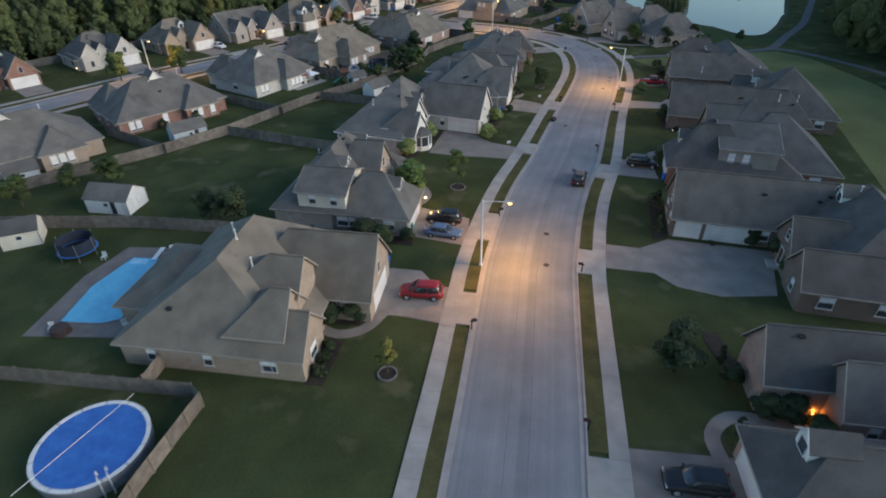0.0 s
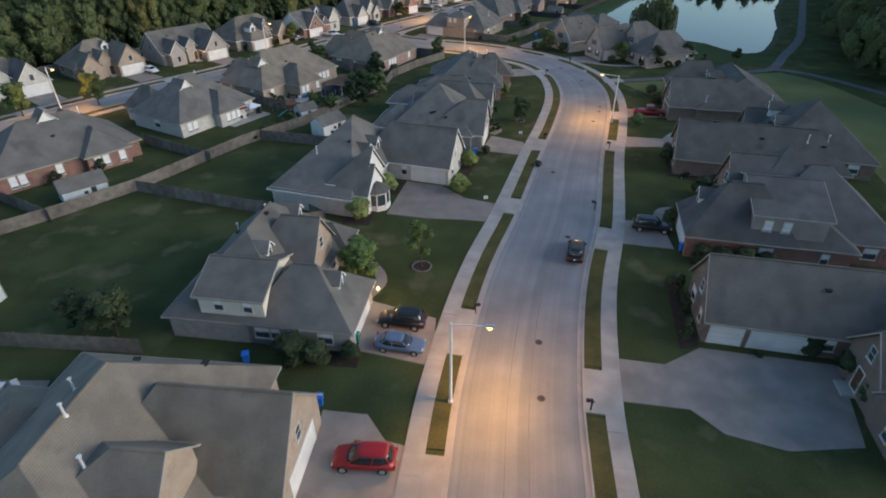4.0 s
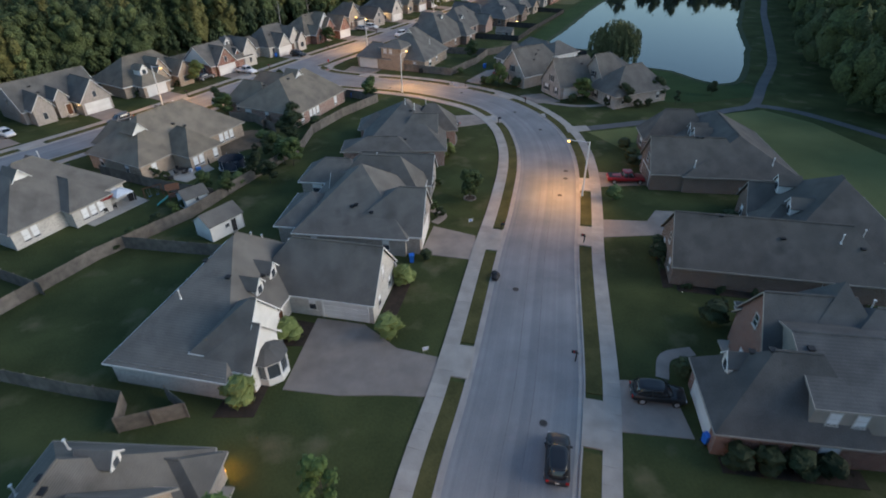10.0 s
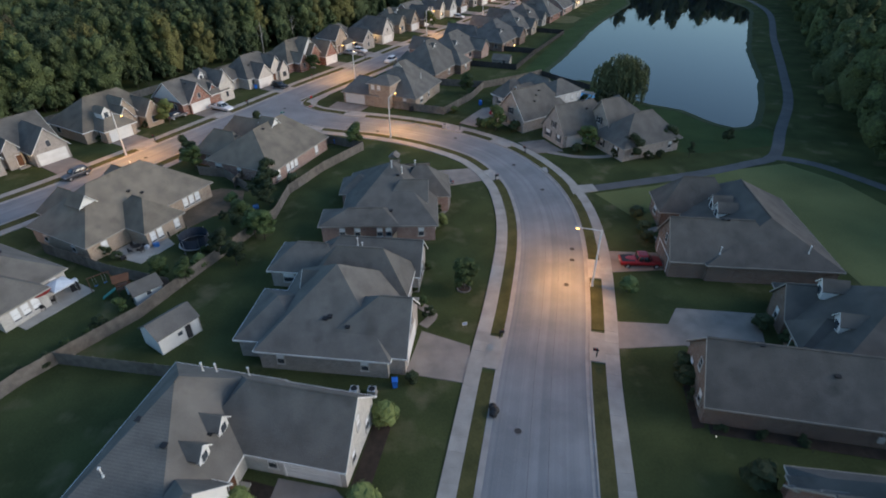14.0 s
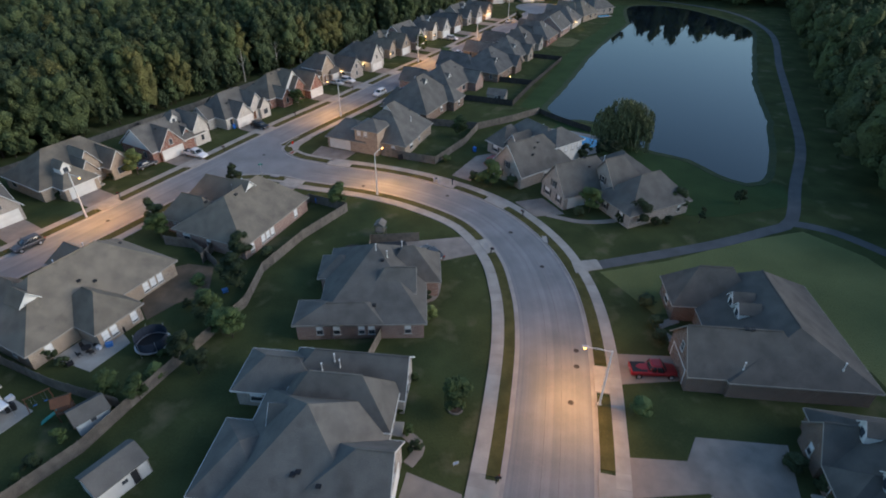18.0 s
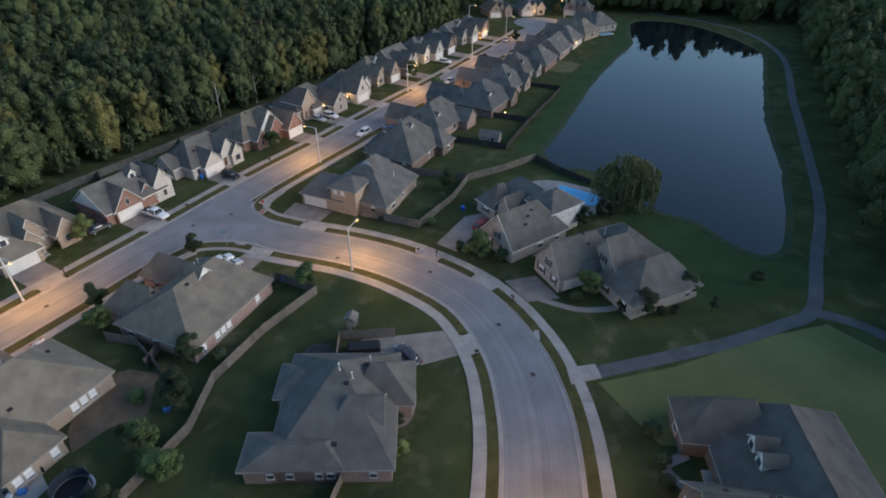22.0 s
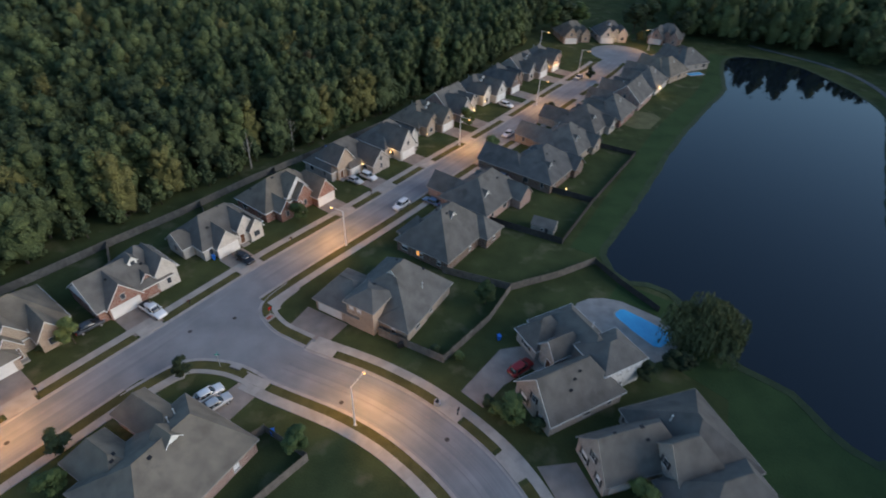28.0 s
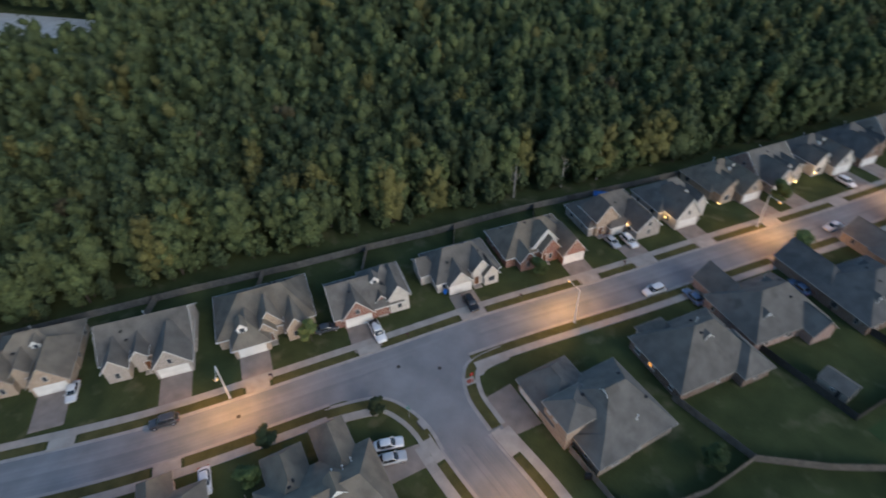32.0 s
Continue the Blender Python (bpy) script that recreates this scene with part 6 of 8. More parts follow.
def garden_path(points, w=1.2, label="narrow curved concrete garden path"):
    c = smooth_line(points, 0.6)
    tagged(part("garden_path", ribbon(offset(c, w / 2), offset(c, -w / 2), -0.02, 0.062), DRIVE), label, "path", kind="structure")


garden_path([(-4.6, 44.2), (-6.5, 41.4), (-9.0, 40.6), (-11.0, 41.6)])
garden_path([(-2.6, 66.6), (-1.2, 69.5), (-2.4, 72.5), (-5.2, 73.8)])
garden_path([(21.6, 147.8), (22.6, 144.0), (21.6, 139.8), (19.2, 138.6)])
garden_path([(15.6, 112.6), (17.0, 114.5), (15.6, 116.6)])
garden_path([(22.8, 26.4), (23.0, 29.0), (25.2, 30.7), (28.4, 30.2), (31.0, 29.4)])
garden_path([(33.6, 81.4), (35.2, 84.0), (38.2, 84.4)])
garden_path([(52, 126.5), (51.2, 129.2), (54.5, 130.4)])
garden_path([(45, 160.6), (50, 157.6), (55, 157.0), (60, 158)])


def bed(points, label="dark mulched planting bed", material=None):
    tagged(part("flower_bed", slab(points, -0.02, 0.05), material or MULCH), label, "flower bed", kind="structure")


bed([(-10.9, 34.2), (-9.2, 33.9), (-8.2, 39.6), (-9.8, 40.0)])
bed([(-10.6, 42.3), (-6.4, 41.8), (-6.0, 44.0), (-10.0, 44.9)])
bed([(-7.5, 57.2), (-2.6, 56.5), (-2.5, 58.2), (-7.2, 59.2)])
bed([(7.3, 92.6), (8.9, 92.0), (11.4, 99.4), (9.8, 100.2)])
bed([(-2.8, 90.5), (0.6, 90.0), (1.0, 93.4), (-2.0, 94.6)])
bed([(-7.2, 82.0), (-3.6, 81.6), (-2.4, 86.8), (-5.4, 87.8)])
bed([(19.6, 138.0), (21.2, 138.6), (21.8, 146.4), (20.2, 147.0)])
bed([(26.8, 36.0), (28.4, 36.0), (28.2, 41.0), (26.6, 41.0)])
bed([(27.2, 57.9), (29.0, 58.2), (31.4, 68.0), (29.8, 68.4)])
bed([(33.8, 71.4), (44.0, 68.6), (44.4, 70.2), (34.2, 72.8)])
bed([(40.0, 94.6), (41.2, 94.6), (44.6, 103.2), (43.0, 103.6)])
bed([(41.4, 93.8), (60.0, 87.6), (60.4, 88.8), (41.8, 95.0)])
bed([(-20.6, 151.1), (-19.8, 142.7), (-18.1, 139.6), (-15.0, 142.8), (-11.0, 144.5), (-11.6, 151.3), (-15.7, 152.6)], "patch of bare brown soil in a back garden", SOIL)
bed([(-27.5, 133.5), (-22.0, 130.5), (-18.8, 135.2), (-22.5, 140.0)], "pale paved patio behind a house", WALKWAY)
bed([(-35.0, 120.5), (-31.0, 118.0), (-26.0, 125.0), (-29.5, 127.5)], "pale paved patio behind a house", WALKWAY)

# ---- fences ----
# weathered fence made darker and cooler, shade beside the woods put into its colour
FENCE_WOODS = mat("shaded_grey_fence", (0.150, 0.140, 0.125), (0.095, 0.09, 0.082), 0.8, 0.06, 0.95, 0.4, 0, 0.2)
FENCE_DARK = mat("dark_fence", (0.055, 0.050, 0.045), (0.035, 0.032, 0.03), 0.8, 0.06, 0.95, 0.4, 0, 0.15)
PANELS = {}


def fence(points, material=None, tall=1.8, label="weathered grey wooden board fence around a back garden"):
    material = material or FENCE
    f = empty("fence", pose(points[0][0], points[0][1], 0), label, "fence", "garden fences")
    ox, oy = points[0]
    for (ax, ay), (bx, by) in zip(points, points[1:]):
        L = math.hypot(bx - ax, by - ay)
        n = max(1, round(L / 2.4))
        a = math.degrees(math.atan2(by - ay, bx - ax))
        for i in range(n):
            m = pose(ax - ox + (bx - ax) * i / n, ay - oy + (by - ay) * i / n, 0, 0, 0, a) @ Matrix.Diagonal((L / n / 2.4, 1, 1, 1))
            key = (material.name, tall, random.randrange(3))
            if key not in PANELS:
                out = []
                for k in range(16):
                    x0 = 0.15 * k
                    out += [(x0 + 0.006, -0.012), (x0 + 0.144, -0.012), (x0 + 0.147, -0.002), (x0 + 0.153 if k < 15 else 2.4, -0.002)]
                ups = [tall + random.uniform(-0.02, 0.02) for k in range(16)]
                v, fc, q = [], [], len(out)
                for z in (0, 1):
                    v += [(x, y, 0.03 if z == 0 else ups[min(15, i // 4)]) for i, (x, y) in enumerate(out)]
                v += [(x, 0.012, 0.03) for x, y in out] + [(x, 0.012, ups[min(15, i // 4)]) for i, (x, y) in enumerate(out)]
                for i in range(q - 1):
                    fc += [(i, i + 1, q + i + 1, q + i), (2 * q + i + 1, 2 * q + i, 3 * q + i, 3 * q + i + 1), (q + i, q + i + 1, 3 * q + i + 1, 3 * q + i)]
                PANELS[key] = [part("panel", (v, fc), material, f, "", m), None]
                PANELS[key][1] = part("post", box(-0.05, 0.05, 0.012, 0.11, 0, tall + 0.06), material, f, "", m)
            else:
                for o in PANELS[key]:
                    if o is not None:
                        again(o, f, m)


fence([(-68, 65), (-54.4, 76.4), (-44.9, 84.9), (-37.4, 93.0), (-27.0, 109.2), (-18.2, 118.6)], label="long weathered board fence between the back gardens")
fence([(-18.2, 118.6), (-14.0, 126.0), (-8.0, 136.0), (-5.0, 141.0), (-3.7, 149.0), (1.7, 157.8), (9.0, 166.3)], label="curving weathered board fence between the back gardens")
fence([(-37.4, 92.4), (-20.5, 86.2), (-15.1, 84.5)])
fence([(-11.6, 84.6), (-9.2, 82.4), (-14.6, 81.4), (-15.1, 84.5)])
fence([(-56.6, 60.6), (-39.1, 60.8), (-22.5, 59.0)])
fence([(-24.6, 111.6), (-10.9, 107.7)])
fence([(-50, 33.6), (-38.6, 34.6), (-20.0, 32.6), (-18.9, 31.6), (-20.7, 23.3), (-21.5, 14)], label="weathered board fence beside a round pool")
fence([(-24.5, 33.5), (-24.1, 36.9)])
fence([(-36.5, 135.1), (-24.7, 128.0), (-16.2, 124.1)])
fence([(-44.0, 110.5), (-30.2, 102.4)])
fence([(-59.4, 92.5), (-44.8, 84.0)])
fence([(-20.8, 158.8), (-16.0, 157.2), (-10.8, 150.8)])
fence([(11.8, 127.4), (14.1, 132.9)])
fence([(-0.6, 164.0), (-1.4, 167.5), (2.0, 170.6), (9.0, 166.3)])
fence([(16.2, 190.2), (27.4, 184.3), (35.6, 194.2), (40.3, 202.8), (27.1, 207.6)], label="weathered board fence round a corner garden")
fence([(40.3, 202.8), (50, 207.0), (58.4, 211.8)])
fence([(58.4, 211.8), (62.2, 205.0), (67.2, 197.7)], FENCE_DARK, 1.4, "low dark fence above the lake")
fence([(37.0, 226.4), (52.8, 218.3), (63.2, 235.4), (47.2, 243.6)], FENCE_DARK, 1.6, "dark board fence round a back lawn")
fence([(63.2, 235.4), (80.6, 261.1), (66.0, 269.0)], FENCE_DARK, 1.4, "low dark fence above the lake")
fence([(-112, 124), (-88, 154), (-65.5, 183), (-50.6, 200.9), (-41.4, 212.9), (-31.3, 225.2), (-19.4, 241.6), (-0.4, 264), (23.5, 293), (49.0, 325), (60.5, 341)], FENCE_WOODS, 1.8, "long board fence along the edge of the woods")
for a, b in (((-47.5, 183.0), (-55.6, 195.0)), ((-33.8, 200.2), (-41.2, 213.0)), ((-21.0, 217.0), (-28.2, 229.4)), ((-9.4, 233.0), (-15.6, 246.0)), ((-60.5, 164.0), (-69.2, 178.2))):
    fence([a, b], FENCE, 1.8, "board fence between two back gardens")


# ---- cars ----
PAINTS = {}


def paint(name, colour):
    if name not in PAINTS:
        m = mat(name + "_car_paint", colour, tuple(c * 0.9 for c in colour), 1.0, 0.3, 0.36, 0.0, 0.15, 0, 0.4)
        m.node_tree.nodes["Principled BSDF"].inputs["Coat Weight"].default_value = 0.3
        PAINTS[name] = m
    return PAINTS[name]


HEADLAMP = mat("lamp_lens", (0.6, 0.62, 0.64), None, 0.3, 0.05, 0.1, 0.0, 0.2)
TAILLAMP = mat("tail_lens", (0.35, 0.012, 0.012), None, 0.3, 0.05, 0.15, 0.0)
CARS = {}
SHAPES = {
    # length, width, belt height, roof height, hood end, screen top, rear top, rear bottom, ground clearance
    "sedan": (4.75, 1.84, 0.92, 1.44, 1.25, 2.0, 3.65, 4.3, 0.22),
    "suv": (4.75, 1.92, 1.05, 1.72, 1.2, 1.95, 4.2, 4.6, 0.26),
    "pickup": (5.75, 2.0, 1.10, 1.86, 1.45, 2.05, 3.45, 3.7, 0.34),
}


def squircle(n, p):
    """Points of a rounded square."""
    out = []
    for i in range(n):
        a = 2 * math.pi * (i + 0.5) / n
        c, d = math.cos(a), math.sin(a)
        k = (abs(c) ** p + abs(d) ** p) ** (-1 / p)
        out.append((c * k, d * k))
    return out


def loft(rings):
    """A smooth skin over rings of points, closed at both ends."""
    bm = bmesh.new()
    rows = [[bm.verts.new(p) for p in r] for r in rings]
    n = len(rows[0])
    for a, b in zip(rows, rows[1:]):
        for i in range(n):
            bm.faces.new((a[i], a[(i + 1) % n], b[(i + 1) % n], b[i])).smooth = True
    bm.faces.new(rows[0][::-1])
    bm.faces.new(rows[-1])
    bmesh.ops.recalc_face_normals(bm, faces=bm.faces[:])
    return bm


def car(kind, colour, rgb, x, y, head, label):
    """A parked car; head: direction of its front in degrees."""
    e = empty("car", pose(x, y, 0.055, 0, 0, head), label, "pickup truck" if kind == "pickup" else "car", "parked cars")
    L, W, hb, hr, hood, st, rt, rb, gc = SHAPES[kind]
    pm = paint(colour, rgb)
    key = kind
    if key not in CARS:
        CARS[key] = {}
    kit = CARS[key]

    def put(k, name, maker, ma, parent, m=Matrix(), label=""):
        if k not in kit:
            o = part(name, maker(), ma, parent, label, m)
            kit[k] = o
            return o
        o = again(kit[k], parent, m)
        if o.data.materials[0] != ma:
            o.data = o.data.copy()
            o.data.materials[0] = ma
        if label:
            tagged(o, label)
        return o

    def body():
        # rounded sections from the nose to the tail
        tail = 0.0 if kind == "pickup" else 0.16
        rows = [(0.0, 0.44, 0.64, 0.78), (0.07, 0.32, 0.74, 0.88), (0.3, gc, hb - 0.19, 0.95), (hood * 0.62, gc, hb - 0.07, 0.985), (hood, gc, hb, 1.0), (L * 0.5, gc, hb + 0.01, 1.0), (rb - 0.2, gc, hb + 0.02, 0.995), (L - 0.3, gc, hb + 0.01 - tail * 0.2, 0.965), (L - 0.07, 0.32, hb - tail, 0.91), (L, 0.44, hb - 0.1 - tail, 0.84)]
        return loft([[(L / 2 - px, q[0] * W / 2 * wf, (zb + zt) / 2 + q[1] * (zt - zb) / 2) for q in squircle(20, 5.0)] for px, zb, zt, wf in rows])

    def storey(k, z, grow=1.0):
        f, r, w = hood - 0.12 + (st - hood + 0.12) * k, rb + (rt - rb) * k, (W / 2 - 0.07) + (0.07 - 0.27) * k
        return [(L / 2 - (f + r) / 2 + q[0] * (r - f) / 2 * grow, q[1] * w * grow, z) for q in squircle(24, 4.5)]

    def cabin():
        return loft([storey(0.0, hb - 0.1), storey(0.35, hb + 0.3 * (hr - hb)), storey(0.75, hb + 0.68 * (hr - hb)), storey(1.0, hr - 0.08)])

    def roof():
        return loft([storey(0.93, hr - 0.13, 1.012), storey(1.0, hr - 0.06, 1.0), storey(1.0, hr - 0.015, 0.9), storey(1.0, hr + 0.005, 0.6)])

    def pillar(px0, px1, s, t=0.05):
        w0, w1 = W / 2 - 0.10, W / 2 - 0.29
        return tube([(L / 2 - px0, s * w0, hb - 0.04), (L / 2 - px1, s * w1, hr - 0.04)], [t, t * 0.9], 6)

    b = put("body" + colour, "body", body, pm, e)
    put("cabin", "glazing", cabin, CARGLASS, e, Matrix(), "dark tinted car windows")
    put("roof" + colour, "roof", roof, pm, e)
    for j, (p0, p1) in enumerate(((hood + 0.12, st + 0.14), ((hood + rb) / 2 + 0.15, (st + rt) / 2 + 0.1), (rb - 0.2, rt - 0.12))):
        for s in (-1, 1):
            put("pil%d%d%s" % (j, s, colour), "pillar", lambda p0=p0, p1=p1, s=s: pillar(p0, p1, s), pm, e)
    r = 0.34 if kind == "sedan" else 0.39
    for wx in (L / 2 - 0.88, -L / 2 + 0.95):
        for s in (-1, 1):
            mm = pose(wx, s * (W / 2 - 0.1), r - 0.05)
            w = put("tyre", "wheel", lambda: tube([(0, -0.12, 0), (0, -0.09, 0), (0, 0.09, 0), (0, 0.12, 0)], [r * 0.86, r, r, r * 0.86], 18), RUBBER, e, mm)
            put("rim", "rim", lambda: tube([(0, -0.13, 0), (0, 0.13, 0)], [r * 0.58, r * 0.58], 12), METAL, w)
    for s in (-1, 1):
        put("hl", "headlight", lambda: bevelled(-0.08, 0.05, -0.2, 0.2, -0.07, 0.07, 0.03), HEADLAMP, e, pose(L / 2 - 0.12, s * (W / 2 - 0.3), 0.68))
        put("tl", "tail_light", lambda: bevelled(-0.04, 0.06, -0.13, 0.13, -0.1, 0.1, 0.02), TAILLAMP, e, pose(-L / 2 + 0.03, s * (W / 2 - 0.2), 0.82))
        put("mir" + colour, "mirror", lambda: bevelled(-0.08, 0.08, -0.09, 0.09, -0.07, 0.07, 0.02), pm, e, pose(L / 2 - hood - 0.35, s * (W / 2 + 0.06), hb + 0.05))
    put("plate", "number_plate", lambda: box(-0.01, 0.01, -0.15, 0.15, -0.07, 0.07), WHITE, e, pose(-L / 2 - 0.012, 0, 0.75))
    if kind == "pickup":
        put("bed", "bed_liner", lambda: box(-L / 2 + 0.1, L / 2 - rb - 0.12, -W / 2 + 0.16, W / 2 - 0.16, hb - 0.03, hb + 0.012), BLACK, e, Matrix(), "dark open load bed")
    return e


BLACKC, REDC, WHITEC, BLUEC, SILVERC, GREYC = (0.012, 0.013, 0.016), (0.28, 0.014, 0.018), (0.68, 0.69, 0.70), (0.10, 0.15, 0.24), (0.42, 0.44, 0.46), (0.05, 0.055, 0.065)
car("suv", "black", BLACKC, 21.2, 73.9, 72, "black car parked at the kerb on the street")
car("suv", "red", REDC, -1.0, 46.7, 175, "dark red suv parked on a driveway")
car("suv", "black", BLACKC, 1.3, 62.3, 168, "black suv parked before a garage")
car("sedan", "slate_blue", BLUEC, 1.2, 58.9, -12, "slate blue sedan parked beside a black suv")
car("suv", "black", BLACKC, 19.9, 24.4, 172, "black suv parked on a driveway below a dormer")
car("suv", "black", BLACKC, 32.0, 79.2, -15, "black boxy suv parked on a driveway")
car("pickup", "red", REDC, 46.6, 121.4, -10, "bright red pickup truck parked on a driveway")
car("sedan", "grey", GREYC, 22.6, 150.2, 120, "dark grey car parked behind a house")
car("sedan", "white", WHITEC, -8.2, 176.6, 45, "white car parked on a corner driveway")
car("sedan", "silver", SILVERC, -6.4, 174.9, 45, "silver car parked beside a white car")
car("sedan", "white", WHITEC, -28.3, 157.5, -35, "white car parked on a driveway")
car("pickup", "white", WHITEC, -24.0, 194.4, -32, "white pickup parked before a brick garage")
car("suv", "black", BLACKC, -12.5, 209.9, -35, "black car parked on a driveway")
car("suv", "grey", GREYC, -42.6, 160.8, 231, "dark suv parked at the kerb by a street lamp")
car("suv", "white", WHITEC, 17.5, 231.4, 234, "white suv standing at the kerb")
car("sedan", "slate_blue", BLUEC, 24.6, 233.4, 144, "blue car parked on a driveway")
car("sedan", "white", WHITEC, -61.8, 156.2, -40, "white car parked beside a house")
car("sedan", "silver", SILVERC, 5.2, 242.4, -36, "silver car parked under a porch lamp")
car("suv", "white", WHITEC, 8.4, 244.4, -36, "white car parked under a porch lamp")
car("sedan", "slate_blue", BLUEC, 41.9, 246.6, 144, "dark blue car parked on a driveway")
car("sedan", "white", WHITEC, 46.2, 272.0, 234, "white car parked on the far street")
car("suv", "white", WHITEC, 47.6, 293.8, -36, "white suv parked on a far driveway")
car("suv", "red", REDC, 40.0, 183.2, 40, "dark red suv parked on a shaded driveway")
car("sedan", "grey", GREYC, -33.0, 190.2, 50, "dark grey car parked beside a red brick garage")
car("sedan", "silver", SILVERC, 76.9, 322.6, 234, "silver car parked on the far street")


# ---- gardens: trees and shrubs ----
TREES = [
    ("sapling", -3.6, 35.4, 1.0, "gold", "thin young tree with yellowing leaves in a front lawn"),
    ("sapling", 3.2, 72.1, 1.4, "fresh", "slender young tree in a mulched ring on a lawn"),
    ("broad", -3.4, 69.7, 0.82, "fresh", "dense bright green tree beside a porch"),
    ("yard", 21.6, 119.2, 0.85, "oak", "small dark tree on a front lawn"),
    ("yard", 22.2, 35.8, 1.05, "dark", "small dark tree on a front lawn"),
    ("yard", -13.3, 180.4, 0.75, "dark", "small dark tree by the street corner"),
    ("yard", -24.8, 166.9, 0.85, "dark", "small dark tree beside the walkway"),
    ("yard", -21.9, 160.8, 0.9, "oak", "leafy small tree beside a house"),
    ("yard", 7.4, 167.6, 0.95, "oak", "leafy small tree by a garden fence"),
    ("yard", 35.2, 198.6, 0.95, "oak", "slender tree in a fenced garden"),
    ("yard", -33.6, 186.6, 1.0, "lime", "yellowing young tree beside a driveway"),
    ("willow", 71.2, 188.6, 1.0, "willow", "large round willow tree at the lake shore"),
    ("yard", 37.2, 173.2, 1.05, "oak", "leafy tree in front of a gabled house"),
    ("yard", 53.0, 160.6, 0.95, "oak", "leafy tree before a pale brick house"),
    ("yard", 60.0, 155.2, 0.95, "dark", "dark tree beside a house"),
    ("yard", 68.9, 158.8, 0.95, "dark", "dark tree beside a house by the lake"),
    ("sapling", 71.3, 154.4, 0.8, "dark", "small dark tree on the lake meadow"),
    ("yard", -7.2, 135.4, 0.85, "oak", "garden tree along a board fence"),
    ("yard", -6.4, 144.8, 0.9, "dark", "garden tree along a board fence"),
    ("yard", -9.8, 138.6, 0.8, "dark", "garden tree along a board fence"),
    ("yard", -18.0, 126.2, 0.7, "oak", "garden tree along a board fence"),
    ("broad", -26.0, 61.6, 0.8, "dark", "dark bushy tree by a back fence"),
    ("yard", -47.6, 72.5, 0.9, "oak", "garden tree near a white shed"),
    ("yard", -57.0, 66.0, 0.9, "oak", "garden tree along a board fence"),
    ("yard", -52.5, 70.5, 0.8, "oak", "garden tree along a board fence"),
    ("broad", -62.0, 131.5, 1.0, "oak", "spreading tree between two houses"),
    ("broad", -73.5, 125.5, 1.0, "oak", "spreading tree on a front lawn"),
    ("yard", 40.0, 257.5, 1.2, "oak", "round tree beside the far street"),
    ("yard", 34.0, 277.0, 1.15, "oak", "round tree before a far house"),
    ("yard", -4.6, 224.4, 0.9, "oak", "tree before a red brick house"),
    ("broad", -40.0, 119.0, 0.75, "oak", "garden tree behind a house"),
    ("yard", 82.5, 160.0, 0.6, "dark", "small bush-like tree on the lake bank"),
    ("broad", 66.6, 183.6, 0.6, "dark", "dark shrubby tree by a garden pool"),
    ("yard", 59.6, 181.5, 0.8, "dark", "dark tree beside a garden pool"),
    ("yard", 64.5, 184.0, 0.8, "dark", "dark tree beside a garden pool"),
    ("yard", -7.5, 153.2, 0.9, "dark", "bushy tree along a board fence"),
    ("yard", -9.5, 139.3, 0.85, "oak", "bushy tree along a board fence"),
    ("yard", -5.8, 134.6, 0.95, "oak", "leafy tree along a board fence"),
    ("yard", -8.7, 128.4, 0.75, "dark", "dark bushy tree along a board fence"),
    ("yard", -14.4, 125.1, 0.7, "oak", "low leafy tree along a board fence"),
    ("yard", -11.0, 131.4, 0.8, "dark", "dark bushy tree along a board fence"),
    ("yard", -7.3, 146.4, 1.0, "dark", "dark bushy tree along a board fence"),
    ("broad", -29.6, 62.6, 0.7, "dark", "dark bushy tree by a back fence"),
    ("broad", 115.0, 387.0, 2.0, "dark", "tall dark tree behind the far houses"),
    ("broad", 122.0, 393.0, 2.2, "dark", "tall dark tree behind the far houses"),
    ("broad", 82.0, 388.0, 2.1, "dark", "tall dark tree behind the far houses"),
    ("broad", 90.0, 390.0, 1.8, "oak", "tall leafy tree behind the far houses"),
    ("broad", 76.5, 384.0, 1.9, "oak", "tall leafy tree behind the far houses"),
    ("broad", 134.0, 380.0, 1.9, "dark", "tall dark tree behind the far houses"),
    ("broad", 112.6, 369.5, 0.9, "dark", "dark tree beside the turning circle"),
    ("yard", 70.6, 339.5, 1.0, "oak", "small tree on a far front lawn"),
    ("yard", 80.5, 322.0, 0.9, "dark", "dark tree beside the far street"),
    ("yard", 60.5, 285.0, 1.0, "dark", "dark tree beside the far street"),
    ("yard", 20.4, 134.6, 0.5, "lime", "young pale green tree beside a house"),
]
for i, (kind, x, y, sc, leaf, lab) in enumerate(TREES):
    tree(kind, x, y, sc, 47.0 * i, lab, "", leaf)
